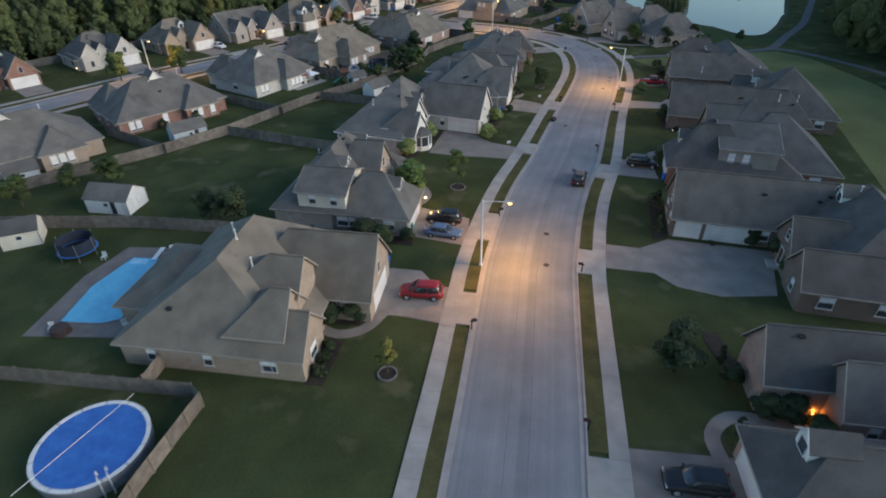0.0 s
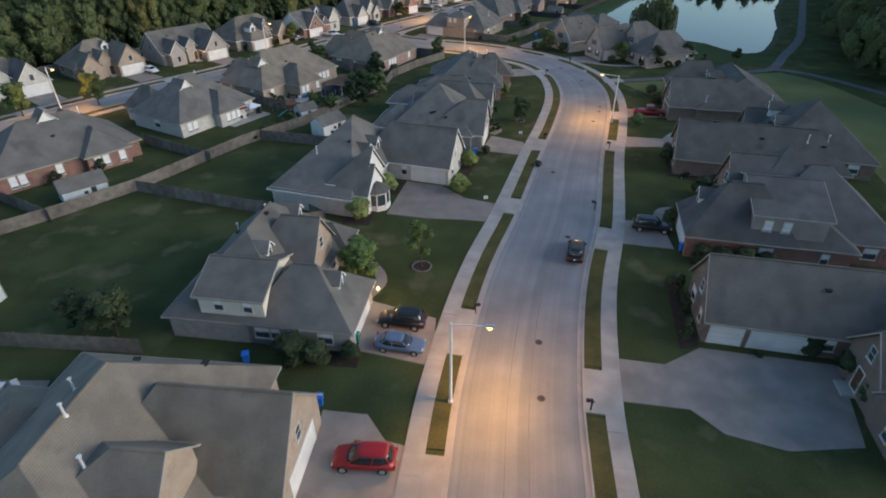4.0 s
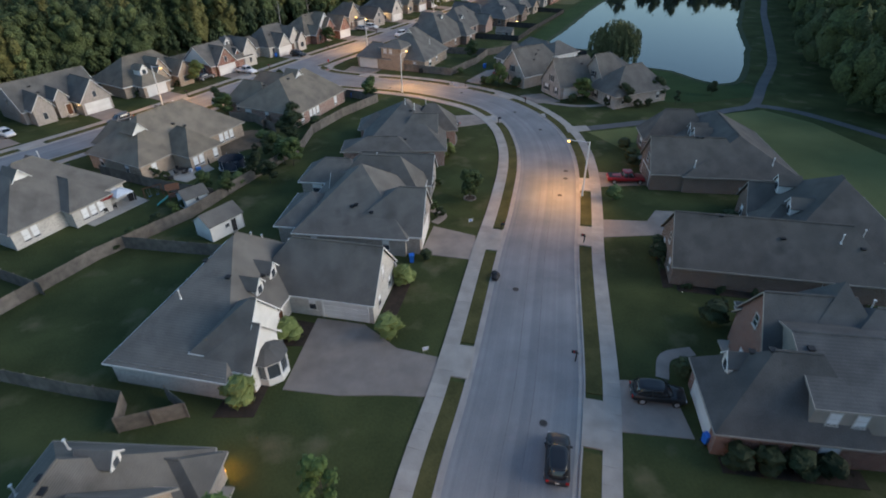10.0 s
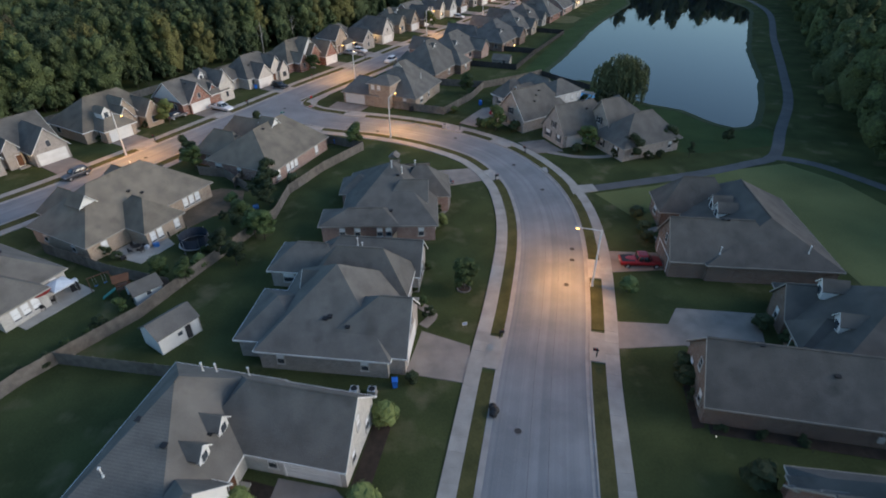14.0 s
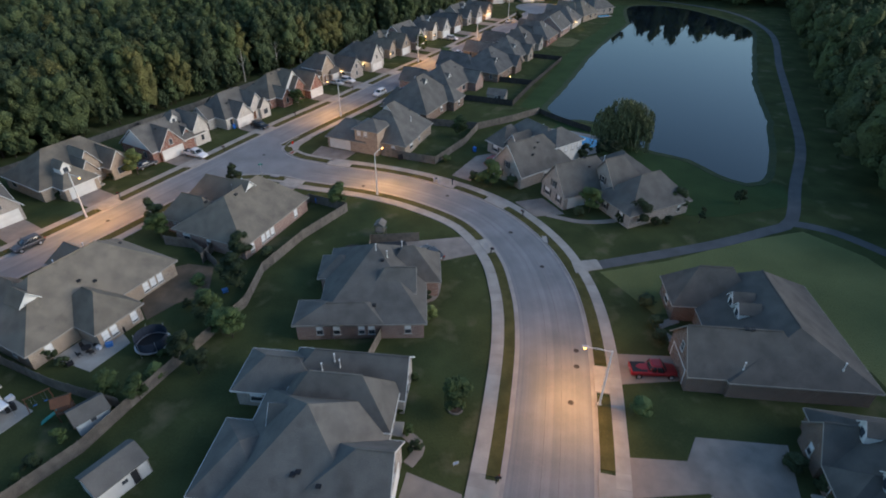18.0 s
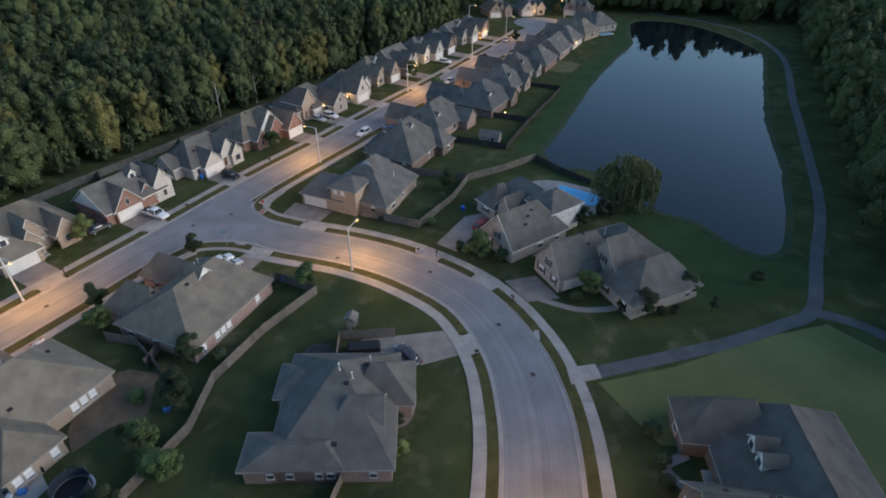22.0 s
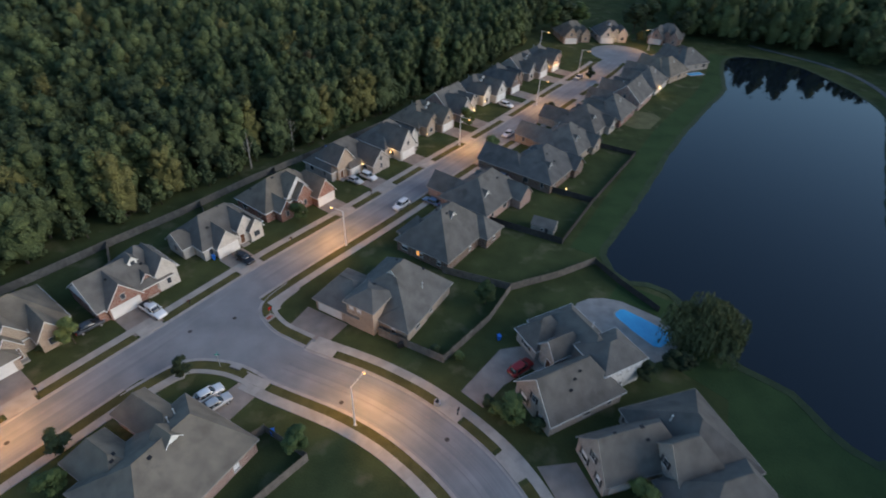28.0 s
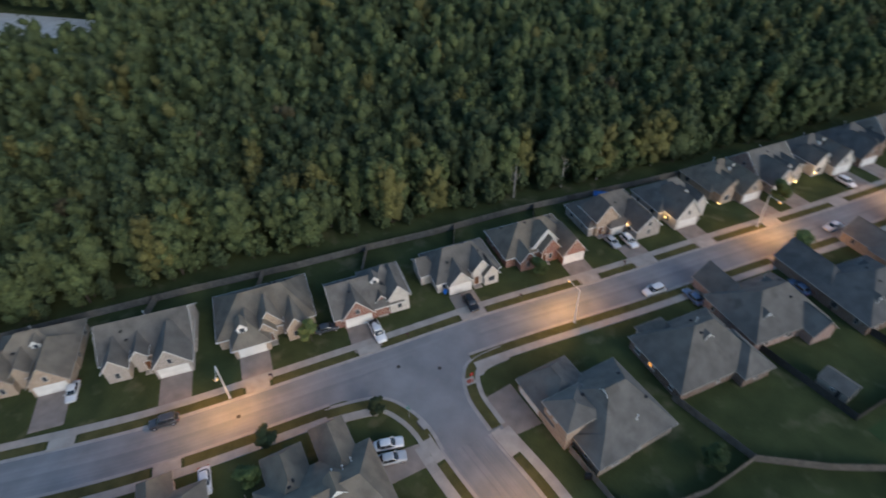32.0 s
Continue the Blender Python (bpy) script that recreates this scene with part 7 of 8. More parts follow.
SHRUBS = [
    ("round", -4.9, 83.6, 1.4, "lime"), ("round", -1.6, 91.4, 1.25, "lime"), ("round", 10.6, 99.2, 1.25, "lime"), ("round", 8.4, 90.6, 1.3, "lime"),
    ("round", -10.2, 42.6, 1.3, "dark"), ("round", -7.6, 42.8, 1.2, "dark"), ("shrub", -6.4, 43.2, 1.0, "dark"), ("low", -9.9, 35.4, 1.2, "dark"), ("low", -9.7, 37.0, 1.2, "dark"), ("low", -9.4, 38.6, 1.2, "dark"),
    ("round", -8.4, 57.4, 1.5, "dark"), ("round", -6.2, 57.2, 1.2, "dark"), ("round", -3.2, 57.6, 0.9, "dark"),
    ("shrub", 16.6, 114.2, 1.0, "dark"), ("shrub", 15.9, 116.4, 0.9, "oak"), ("shrub", 15.2, 119.6, 0.9, "oak"), ("round", 13.6, 104.0, 0.7, "dark"), ("shrub", 17.5, 124.0, 0.9, "oak"),
    ("shrub", 20.6, 139.2, 1.0, "dark"), ("shrub", 20.8, 141.5, 0.9, "dark"), ("shrub", 21.0, 145.6, 0.9, "dark"), ("shrub", 19.6, 134.8, 1.2, "lime"),
    ("column", 26.6, 36.6, 0.55, "dark"), ("round", 26.8, 34.6, 1.0, "dark"), ("round", 28.0, 30.9, 1.2, "dark"), ("round", 29.6, 30.6, 1.3, "dark"), ("round", 31.0, 28.6, 1.1, "dark"), ("column", 24.9, 28.9, 0.5, "dark"),
    ("column", 27.9, 58.9, 0.65, "dark"), ("column", 28.8, 62.0, 0.75, "dark"), ("column", 29.6, 65.2, 0.7, "dark"), ("round", 30.3, 67.4, 0.9, "dark"), ("low", 33.9, 56.6, 0.8, "dark"), ("round", 38.6, 57.0, 1.2, "dark"), ("round", 40.5, 54.0, 1.3, "dark"), ("round", 40.2, 50.6, 1.2, "dark"),
    ("round", 35.8, 81.6, 1.0, "dark"), ("round", 42.3, 88.2, 1.4, "dark"), ("round", 35.0, 71.9, 1.1, "dark"), ("round", 37.2, 71.3, 1.1, "dark"), ("round", 39.4, 70.7, 1.2, "dark"), ("round", 41.6, 70.1, 1.1, "dark"),
    ("column", 41.0, 97.6, 0.5, "dark"), ("round", 42.0, 100.2, 1.1, "dark"), ("round", 42.8, 102.2, 1.0, "dark"), ("low", 42.6, 94.0, 1.0, "dark"), ("low", 46.0, 92.9, 1.0, "dark"), ("low", 49.4, 91.8, 1.0, "dark"), ("round", 55.0, 107.0, 1.1, "dark"), ("round", 56.6, 104.4, 1.0, "dark"), ("round", 55.8, 102.0, 1.0, "dark"),
    ("round", 42.4, 115.8, 1.1, "oak"), ("round", 50.0, 126.6, 1.0, "dark"), ("round", 51.4, 133.6, 1.1, "dark"), ("round", 50.6, 129.4, 1.0, "dark"), ("round", 63.5, 116.5, 1.2, "dark"),
    ("shrub", 57.0, 156.4, 1.2, "dark"), ("shrub", 63.0, 154.6, 1.2, "dark"), ("shrub", 65.4, 154.8, 1.2, "dark"), ("round", 50.6, 159.4, 1.0, "dark"), ("round", 41.0, 172.0, 1.2, "dark"), ("round", 35.6, 174.6, 1.1, "oak"), ("round", 34.2, 176.2, 0.9, "dark"),
    ("round", -12.6, 146.6, 1.0, "oak"), ("shrub", -25.6, 132.0, 1.0, "dark"), ("shrub", -37.0, 117.5, 1.1, "dark"), ("shrub", -46.0, 99.5, 1.3, "dark"), ("shrub", -50.5, 95.5, 1.2, "dark"), ("round", -11.0, 131.6, 1.2, "dark"), ("round", -13.6, 128.6, 1.0, "oak"), ("round", -3.4, 152.6, 1.1, "dark"),
    ("shrub", -45.0, 177.6, 0.9, "dark"), ("shrub", -38.0, 184.8, 1.0, "dark"), ("shrub", -25.6, 202.0, 1.0, "dark"), ("shrub", -13.2, 218.6, 1.0, "dark"), ("round", 26.0, 186.6, 0.8, "dark"), ("round", 30.0, 185.2, 0.8, "oak"),
]
for i, (kind, x, y, sc, leaf) in enumerate(SHRUBS):
    lab = {"lime": "round yellow-green shrub beside a house", "dark": "dark clipped evergreen shrub by a house wall", "oak": "leafy green garden shrub"}[leaf]
    tree(kind, x, y, sc, 61.0 * i, lab, "garden shrubs", leaf)
STONE = mat("edging_stone", (0.17, 0.16, 0.15), (0.115, 0.11, 0.105), 0.4, 0.05, 0.9, 0.4, 0, 0.15)
for x, y, r in ((-3.6, 35.4, 0.8), (3.2, 72.1, 1.0), (21.6, 119.2, 0.8)):
    e = empty("tree_ring", pose(x, y, 0), "ring of edging stones round mulch at a tree", "tree ring", "tree rings")
    part("mulch", disc(0, 0, -0.02, 0.05, r, r * 0.95, 18), MULCH, e)
    st = None
    for k in range(16):
        m = pose(r * 1.06 * math.cos(k * math.pi / 8), r * 1.06 * math.sin(k * math.pi / 8), 0.0, 0, 0, k * 22.5 + 90)
        st = again(st, e, m) if st else part("stone", bevelled(-0.17, 0.17, -0.09, 0.09, -0.02, 0.14, 0.03), STONE, e, "", m)

# ---- pools, sheds, play things ----
POOLBLUE = mat("pool_water", (0.09, 0.42, 0.58), (0.07, 0.36, 0.52), 2.0, 0.5, 0.06, 0.05, 0, 0, 0.6)
LINER = mat("pool_liner_water", (0.03, 0.14, 0.42), (0.02, 0.10, 0.34), 1.2, 0.4, 0.06, 0.06, 0, 0, 0.6)
PATIO = mat("patio_concrete", (0.30, 0.275, 0.255), (0.22, 0.20, 0.19), 2.0, 0.08, 0.9, 0.25)
DECK = mat("brown_pool_deck", (0.215, 0.175, 0.155), (0.155, 0.128, 0.115), 2.0, 0.08, 0.9, 0.25)
TARP = mat("blue_tarp", (0.04, 0.16, 0.42), None, 1.0, 0.1, 0.5, 0.2)
tagged(part("patio_pool", slab([(-40.2, 40.2), (-39.6, 50.0), (-37.4, 56.1), (-29.2, 55.9), (-28.0, 50.0), (-29.6, 40.0)], -0.03, 0.05), DECK), "brownish concrete pool deck", "patio", kind="structure")
pool = empty("swimming_pool", pose(-34.2, 48.0, 0), "bright blue in-ground swimming pool with a notched end", "swimming pool")
P_OUT = [(-3.4, -5.7), (0.8, -5.9), (2.6, -5.2), (2.4, -3.2), (3.0, -2.6), (3.3, 5.4), (-1.5, 5.8), (-3.4, 0.2)]
part("coping", slab([(x * 1.05, y * 1.035) for x, y in P_OUT], 0.0, 0.09), DECK, pool)
part("water", slab(P_OUT, 0.0, 0.105), POOLBLUE, pool, "clear bright blue pool water")
part("steps", slab([(-1.4, 4.5), (0.6, 4.4), (0.6, 5.4), (-1.4, 5.6)], 0.02, 0.115), mat("pale_pool_steps", (0.30, 0.58, 0.72), None, 0.5, 0.1, 0.2, 0.1), pool)
b = part("diving_board", bevelled(1.2, 1.75, 4.8, 7.4, 0.45, 0.52, 0.02), WHITE, pool, "white diving board")
part("stand", box(1.3, 1.65, 6.6, 7.1, 0.05, 0.45), METAL, b)
for x, y, a in ((-31.0, 49.5, 20), (-30.2, 47.6, 80), (-37.6, 41.0, 10), (-31.4, 55.0, 40), (-39.0, 53.5, 0), (-30.4, 41.6, 60)):
    c = empty("pool_chair", pose(x, y, 0.05, 0, 0, a), "pale plastic chair on the pool deck", "chair", "chairs by the pool")
    part("seat", box(-0.26, 0.26, -0.26, 0.26, 0.38, 0.43), WHITE, c)
    part("backrest", box(-0.26, 0.26, 0.24, 0.29, 0.43, 0.92), WHITE, c)
    for sx in (-0.23, 0.23):
        for sy in (-0.23, 0.23):
            part("leg", box(sx - 0.025, sx + 0.025, sy - 0.025, sy + 0.025, 0.0, 0.38), WHITE, c)
t = empty("fire_pit", pose(-36.6, 40.8, 0.05), "round dark covered table on the pool deck", "table")
part("cover", disc(0, 0, 0, 0.65, 0.95, 0.85, 20), mat("brown_cover", (0.08, 0.05, 0.04), None, 0.6, 0.08, 0.8, 0.3), t)

ag = empty("round_pool", pose(-25.4, 26.9, 0), "round above-ground pool with blue liner and grey wall", "swimming pool")
part("wall", disc(0, 0, 0, 1.3, 4.1, 4.1, 48), mat("pool_wall", (0.20, 0.21, 0.23), None, 1.0, 0.2, 0.5, 0.1), ag)
part("water", disc(0, 0, 1.0, 1.318, 3.9, 3.9, 48), LINER, ag, "deep blue pool water")
rim0 = None
for k in range(14):
    m = pose(0, 0, 1.32, 0, 0, k * 360 / 14)
    a0, a1 = 0.012, 2 * math.pi / 14 - 0.012
    arc = [(a0 + (a1 - a0) * q / 4) for q in range(5)]
    v = [(r * math.cos(a), r * math.sin(a), z) for z in (0, 0.05) for r in (3.85, 4.18) for a in arc]
    fc = [(10 + i, 15 + i, 16 + i, 11 + i) for i in range(4)] + [(5 + i, 6 + i, 16 + i, 15 + i) for i in range(4)] + [(1 + i, i, 10 + i, 11 + i) for i in range(4)] + [(0, 5, 15, 10), (4, 14, 19, 9)]
    rim0 = again(rim0, ag, m) if rim0 else part("rim_segment", (v, fc), POLE, ag, "pale top rail", m)
part("ladder_rail", tube([(2.6, -3.6, 0.0), (2.4, -3.3, 1.9), (2.0, -2.8, 1.9), (1.9, -2.6, 1.0)], [0.04] * 4, 8), WHITE, ag)
part("ladder_rail", tube([(3.1, -3.2, 0.0), (2.9, -2.9, 1.9), (2.5, -2.4, 1.9), (2.4, -2.2, 1.0)], [0.04] * 4, 8), WHITE, ag)
part("skimmer_pole", tube([(-3.2, -4.4, 1.45), (1.0, 4.9, 1.45)], [0.025, 0.025], 6), WHITE, ag, "long white skimmer pole across the pool")

tagged(part("patio_lake", slab([(51.2, 197.2), (52.4, 199.6), (55.0, 201.0), (58.0, 201.2), (61.0, 200.4), (67.4, 195.8), (69.0, 190.6), (66.0, 186.6), (60.2, 184.4), (57.0, 187.8)], -0.03, 0.06), PATIO), "curved pool deck above the lake", "patio", kind="structure")
p2 = empty("swimming_pool", pose(62.9, 193.9, 0, 0, 0, -49), "long bright blue garden pool by the lake", "swimming pool")
part("coping", slab([(-5.3, -0.9), (-4.6, -1.8), (0, -2.6), (4.4, -3.0), (5.5, -2.1), (5.7, 1.6), (4.8, 2.7), (0, 2.4), (-4.6, 1.7), (-5.3, 0.9)], 0.0, 0.09), WALKWAY, p2)
part("water", slab([(-5.0, -0.8), (-4.4, -1.5), (0, -2.3), (4.2, -2.7), (5.1, -1.9), (5.3, 1.4), (4.6, 2.4), (0, 2.1), (-4.4, 1.4), (-5.0, 0.7)], 0.0, 0.105), mat("dusk_pool_water", (0.055, 0.40, 0.66), (0.045, 0.34, 0.60), 2.0, 0.5, 0.06, 0.05, 0, 0, 0.6), p2)


tagged(part("ground_dry", slab([(82.6, 282.6), (86.0, 279.6), (90.4, 279.4), (96.6, 288.0), (95.4, 291.6), (90.0, 294.0)], -0.03, 0.024), mat("dry_lawn", (0.150, 0.140, 0.074), (0.105, 0.100, 0.052), 3.0, 0.3, 1.0, 0.3, spec=0.03)), "pale dry lawn above the lake", "lawn", kind="structure")
p3 = empty("swimming_pool", pose(123.6, 331.8, 0, 0, 0, 20), "small bright blue garden pool behind a far house", "swimming pool")
part("coping", slab([(-3.4, -1.8), (3.4, -1.8), (3.6, 1.6), (-3.2, 1.8)], 0.0, 0.09), WALKWAY, p3)
part("water", slab([(-3.0, -1.4), (3.0, -1.4), (3.2, 1.2), (-2.8, 1.4)], 0.0, 0.105), bpy.data.materials["dusk_pool_water"], p3)
gt = empty("garden_table", pose(93.6, 299.4, 0, 0, 0, 35), "white garden table on a back lawn", "table")
part("tabletop", box(-1.1, 1.1, -0.5, 0.5, 0.7, 0.76), WHITE, gt)
for sx in (-0.95, 0.95):
    for sy in (-0.38, 0.38):
        part("leg", box(sx - 0.04, sx + 0.04, sy - 0.04, sy + 0.04, 0, 0.7), WHITE, gt)


def shed(x, y, rot, w, d, tall, wall, roof, label):
    """A garden shed: walls, gabled roof, double door, corner boards."""
    e = empty("shed", pose(x, y, 0, 0, 0, rot), label, "shed", "garden sheds")
    zr = tall + d * 0.32
    v = [(-w / 2, -d / 2, 0), (w / 2, -d / 2, 0), (w / 2, d / 2, 0), (-w / 2, d / 2, 0), (-w / 2, -d / 2, tall), (w / 2, -d / 2, tall), (w / 2, d / 2, tall), (-w / 2, d / 2, tall), (-w / 2, 0, zr), (w / 2, 0, zr)]
    part("wall", (v, [(0, 1, 5, 4), (2, 3, 7, 6), (1, 2, 6, 9, 5), (3, 0, 4, 8, 7)]), wall, e)
    o = 0.18
    r = [(-w / 2 - o, -d / 2 - o, tall - 0.08), (w / 2 + o, -d / 2 - o, tall - 0.08), (-w / 2 - o, 0, zr + 0.08), (w / 2 + o, 0, zr + 0.08), (-w / 2 - o, d / 2 + o, tall - 0.08), (w / 2 + o, d / 2 + o, tall - 0.08)]
    r += [(a, b, c - 0.08) for a, b, c in r]
    part("roof", (r, [(0, 1, 3, 2), (2, 3, 5, 4), (7, 6, 8, 9), (9, 8, 10, 11), (0, 6, 7, 1), (4, 5, 11, 10), (0, 2, 8, 6), (2, 4, 10, 8), (1, 7, 9, 3), (3, 9, 11, 5)]), roof, e)
    for s in (-1, 1):
        part("door", box(w / 2 + 0.0, w / 2 + 0.05, s * 0.45 - 0.42, s * 0.45 + 0.42, 0.1, 1.95), wall, e)
        part("corner_board", box(w / 2 - 0.06, w / 2 + 0.03, s * d / 2 - 0.06, s * d / 2 + 0.06, 0, tall), TRIM, e)
    if w > 4.9:
        for sx in (1.0, 1.75):
            part("side_door", box(sx - 0.33, sx + 0.33, -d / 2 - 0.05, -d / 2 + 0.0, 0.1, 1.9), SHUTTER if sx < 1.5 else wall, e)
    f = part("window", box(-0.35, 0.35, -d / 2 - 0.04, -d / 2 + 0.01, 1.1, 1.7), WHITE, e)
    part("pane", box(-0.29, 0.29, -d / 2 - 0.05, -d / 2 - 0.03, 1.16, 1.64), GLASS, f)


PALEBLUE = mat("pale_blue_siding", (0.42, 0.47, 0.50), (0.36, 0.41, 0.44), 1.2, 0.1, 0.7, 0.12)
shed(-43.9, 66.4, -8, 6.2, 4.2, 2.2, WHITE, S["grey"], "white garden shed with a grey shingled roof")
shed(-51.2, 57.6, 25, 4.2, 3.4, 2.2, CREAM, S["dark"], "tan garden shed with a dark roof")
shed(-44.0, 91.0, 42, 5.6, 3.6, 2.2, PALEBLUE, S["grey"], "pale blue garden shed with a grey roof")
shed(-13.3, 114.6, 48, 5.0, 3.5, 2.3, WHITE, S["grey"], "white garden shed with double doors")
shed(-18.8, 122.8, 40, 3.4, 2.8, 1.9, PALEBLUE, S["grey"], "small garden playhouse with a pale roof")
shed(49.6, 223.4, -25, 5.0, 3.6, 2.1, TAUPE, S["grey"], "small garden shed in a fenced lawn")
shed(-62.5, 74.5, 42, 4.4, 3.2, 2.0, PALEBLUE, S["grey"], "pale garden shed beside a board fence")


def trampoline(x, y, r, label, net=False):
    e = empty("trampoline", pose(x, y, 0), label, "trampoline", "trampolines")
    part("mat", disc(0, 0, 0.86, 0.88, r * 0.86, r * 0.86, 28), BLACK, e)
    n = 28
    v = [(q * math.cos(2 * math.pi * i / n), q * math.sin(2 * math.pi * i / n), z) for q, z in ((r * 0.84, 0.90), (r, 0.90), (r, 0.84), (r * 0.84, 0.84)) for i in range(n)]
    part("pad", (v, [(a * n + i, a * n + (i + 1) % n, ((a + 1) % 4) * n + (i + 1) % n, ((a + 1) % 4) * n + i) for a in range(4) for i in range(n)]), IRON if x > 5 else (METAL if x > -30 else TARP), e, "padded frame ring")
    for k in range(6):
        a = k * math.pi / 3
        part("leg", tube([(r * 0.95 * math.cos(a), r * 0.95 * math.sin(a), 0), (r * 0.95 * math.cos(a), r * 0.95 * math.sin(a), 2.5 if net else 0.86)], [0.035, 0.03], 6), METAL, e)
    if net:
        v = [(r * 0.9 * math.cos(2 * math.pi * i / n), r * 0.9 * math.sin(2 * math.pi * i / n), z) for z in (0.9, 2.3) for i in range(n)]
        part("net", (v, [(i, (i + 1) % n, n + (i + 1) % n, n + i) for i in range(n)]), mat("dark_net", (0.03, 0.04, 0.06), None, 0.5, 0.05, 0.9, 0.3), e, "dark safety net")


trampoline(-42.6, 54.6, 2.2, "trampoline with a dark blue safety net", True)
trampoline(-15.4, 133.9, 2.2, "round trampoline inside a dark safety net", True)
trampoline(10.0, 151.6, 2.1, "round dark trampoline behind a house")

# swing set, patio sets, clutter
sw = empty("swing_set", pose(-25.4, 125.8, 0, 0, 0, 35) @ Matrix.Scale(0.8, 4), "wooden swing set in a back garden", "swing set")
for sx in (-1.6, 1.6):
    for sy in (-0.9, 0.9):
        part("leg", tube([(sx, sy, 0), (sx * 0.95, 0, 2.3)], [0.06, 0.05], 6), DOORWOOD, sw)
part("beam", box(-1.7, 1.7, -0.06, 0.06, 2.26, 2.38), DOORWOOD, sw)
for sx in (-0.7, 0.7):
    q = part("swing_seat", box(sx - 0.25, sx + 0.25, -0.1, 0.1, 0.5, 0.54), TARP, sw)
    for dx in (-0.2, 0.2):
        part("rope", tube([(sx + dx, 0, 0.54), (sx + dx, 0, 2.26)], [0.012, 0.012], 4), METAL, q)


def patio_set(x, y, rot, label, umbrella=None):
    e = empty("patio_table", pose(x, y, 0.05, 0, 0, rot), label, "table", "patio tables")
    part("tabletop", disc(0, 0, 0.70, 0.74, 0.6, 0.6, 18), BLACK, e)
    part("stem", tube([(0, 0, 0), (0, 0, 0.7)], [0.05, 0.04], 8), BLACK, e)
    part("foot", disc(0, 0, 0, 0.05, 0.3, 0.28, 14), BLACK, e)
    for k in range(4):
        a = k * math.pi / 2
        c = empty("patio_chair", pose(x, y, 0.05, 0, 0, rot) @ pose(1.05 * math.cos(a), 1.05 * math.sin(a), 0, 0, 0, k * 90 - 90), "dark metal patio chair", "chair", "patio chairs")
        part("seat", box(-0.24, 0.24, -0.24, 0.24, 0.40, 0.45), BLACK, c)
        part("backrest", box(-0.24, 0.24, 0.20, 0.25, 0.45, 0.95), BLACK, c)
        for sx in (-0.21, 0.21):
            for sy in (-0.2, 0.2):
                part("leg", box(sx - 0.02, sx + 0.02, sy - 0.02, sy + 0.02, 0.0, 0.40), BLACK, c)
    if umbrella:
        part("pole", tube([(0, 0, 0.7), (0, 0, 2.5)], [0.025, 0.025], 6), METAL, e)
        n = 8
        v = [(0, 0, 2.6)] + [(1.4 * math.cos(2 * math.pi * i / n), 1.4 * math.sin(2 * math.pi * i / n), 2.1) for i in range(n)] + [(0, 0, 2.55)]
        part("canopy", (v, [(0, 1 + i, 1 + (i + 1) % n) for i in range(n)] + [(n + 1, 1 + (i + 1) % n, 1 + i) for i in range(n)]), umbrella, e, "red umbrella canopy")


patio_set(-31.0, 122.6, 20, "dark patio table under a red umbrella", mat("red_canvas", (0.30, 0.03, 0.03), None, 0.8, 0.1, 0.8, 0.2))
patio_set(-23.6, 134.2, 50, "dark patio table on a garden patio")
patio_set(-57.5, 76.6, 10, "dark patio table behind a house")


def grill(x, y, label="covered dark barbecue on a patio"):
    e = empty("barbecue", pose(x, y, 0.05, 0, 0, 30), label, "barbecue", "barbecues")
    part("cabinet", bevelled(-0.5, 0.5, -0.3, 0.3, 0.05, 0.85, 0.03), BLACK, e)
    part("hood", bevelled(-0.42, 0.42, -0.28, 0.28, 0.85, 1.15, 0.1), BLACK, e)
    for sx in (-0.4, 0.4):
        part("wheel", tube([(sx, -0.3, 0.08), (sx, -0.24, 0.08)], [0.08, 0.08], 10), RUBBER, e)


grill(-28.4, 125.4)
grill(-20.6, 137.4)
grill(20.2, 187.6)


def bin_cart(x, y, colour, rot, label):
    e = empty("wheeled_bin", pose(x, y, 0.05, 0, 0, rot), label, "bin", "wheeled bins")
    v = [(s * w, t * d, z) for w, d, z in ((0.24, 0.27, 0.05), (0.30, 0.35, 1.0)) for s, t in ((-1, -1), (1, -1), (1, 1), (-1, 1))]
    part("body", (v, [(3, 2, 1, 0), (4, 5, 6, 7), (0, 1, 5, 4), (1, 2, 6, 5), (2, 3, 7, 6), (3, 0, 4, 7)]), colour, e)
    part("lid", bevelled(-0.32, 0.32, -0.38, 0.36, 1.0, 1.08, 0.03), colour, e)
    for s in (-1, 1):
        part("wheel", tube([(s * 0.26, 0.3, 0.12), (s * 0.32, 0.3, 0.12)], [0.12, 0.12], 10), RUBBER, e)


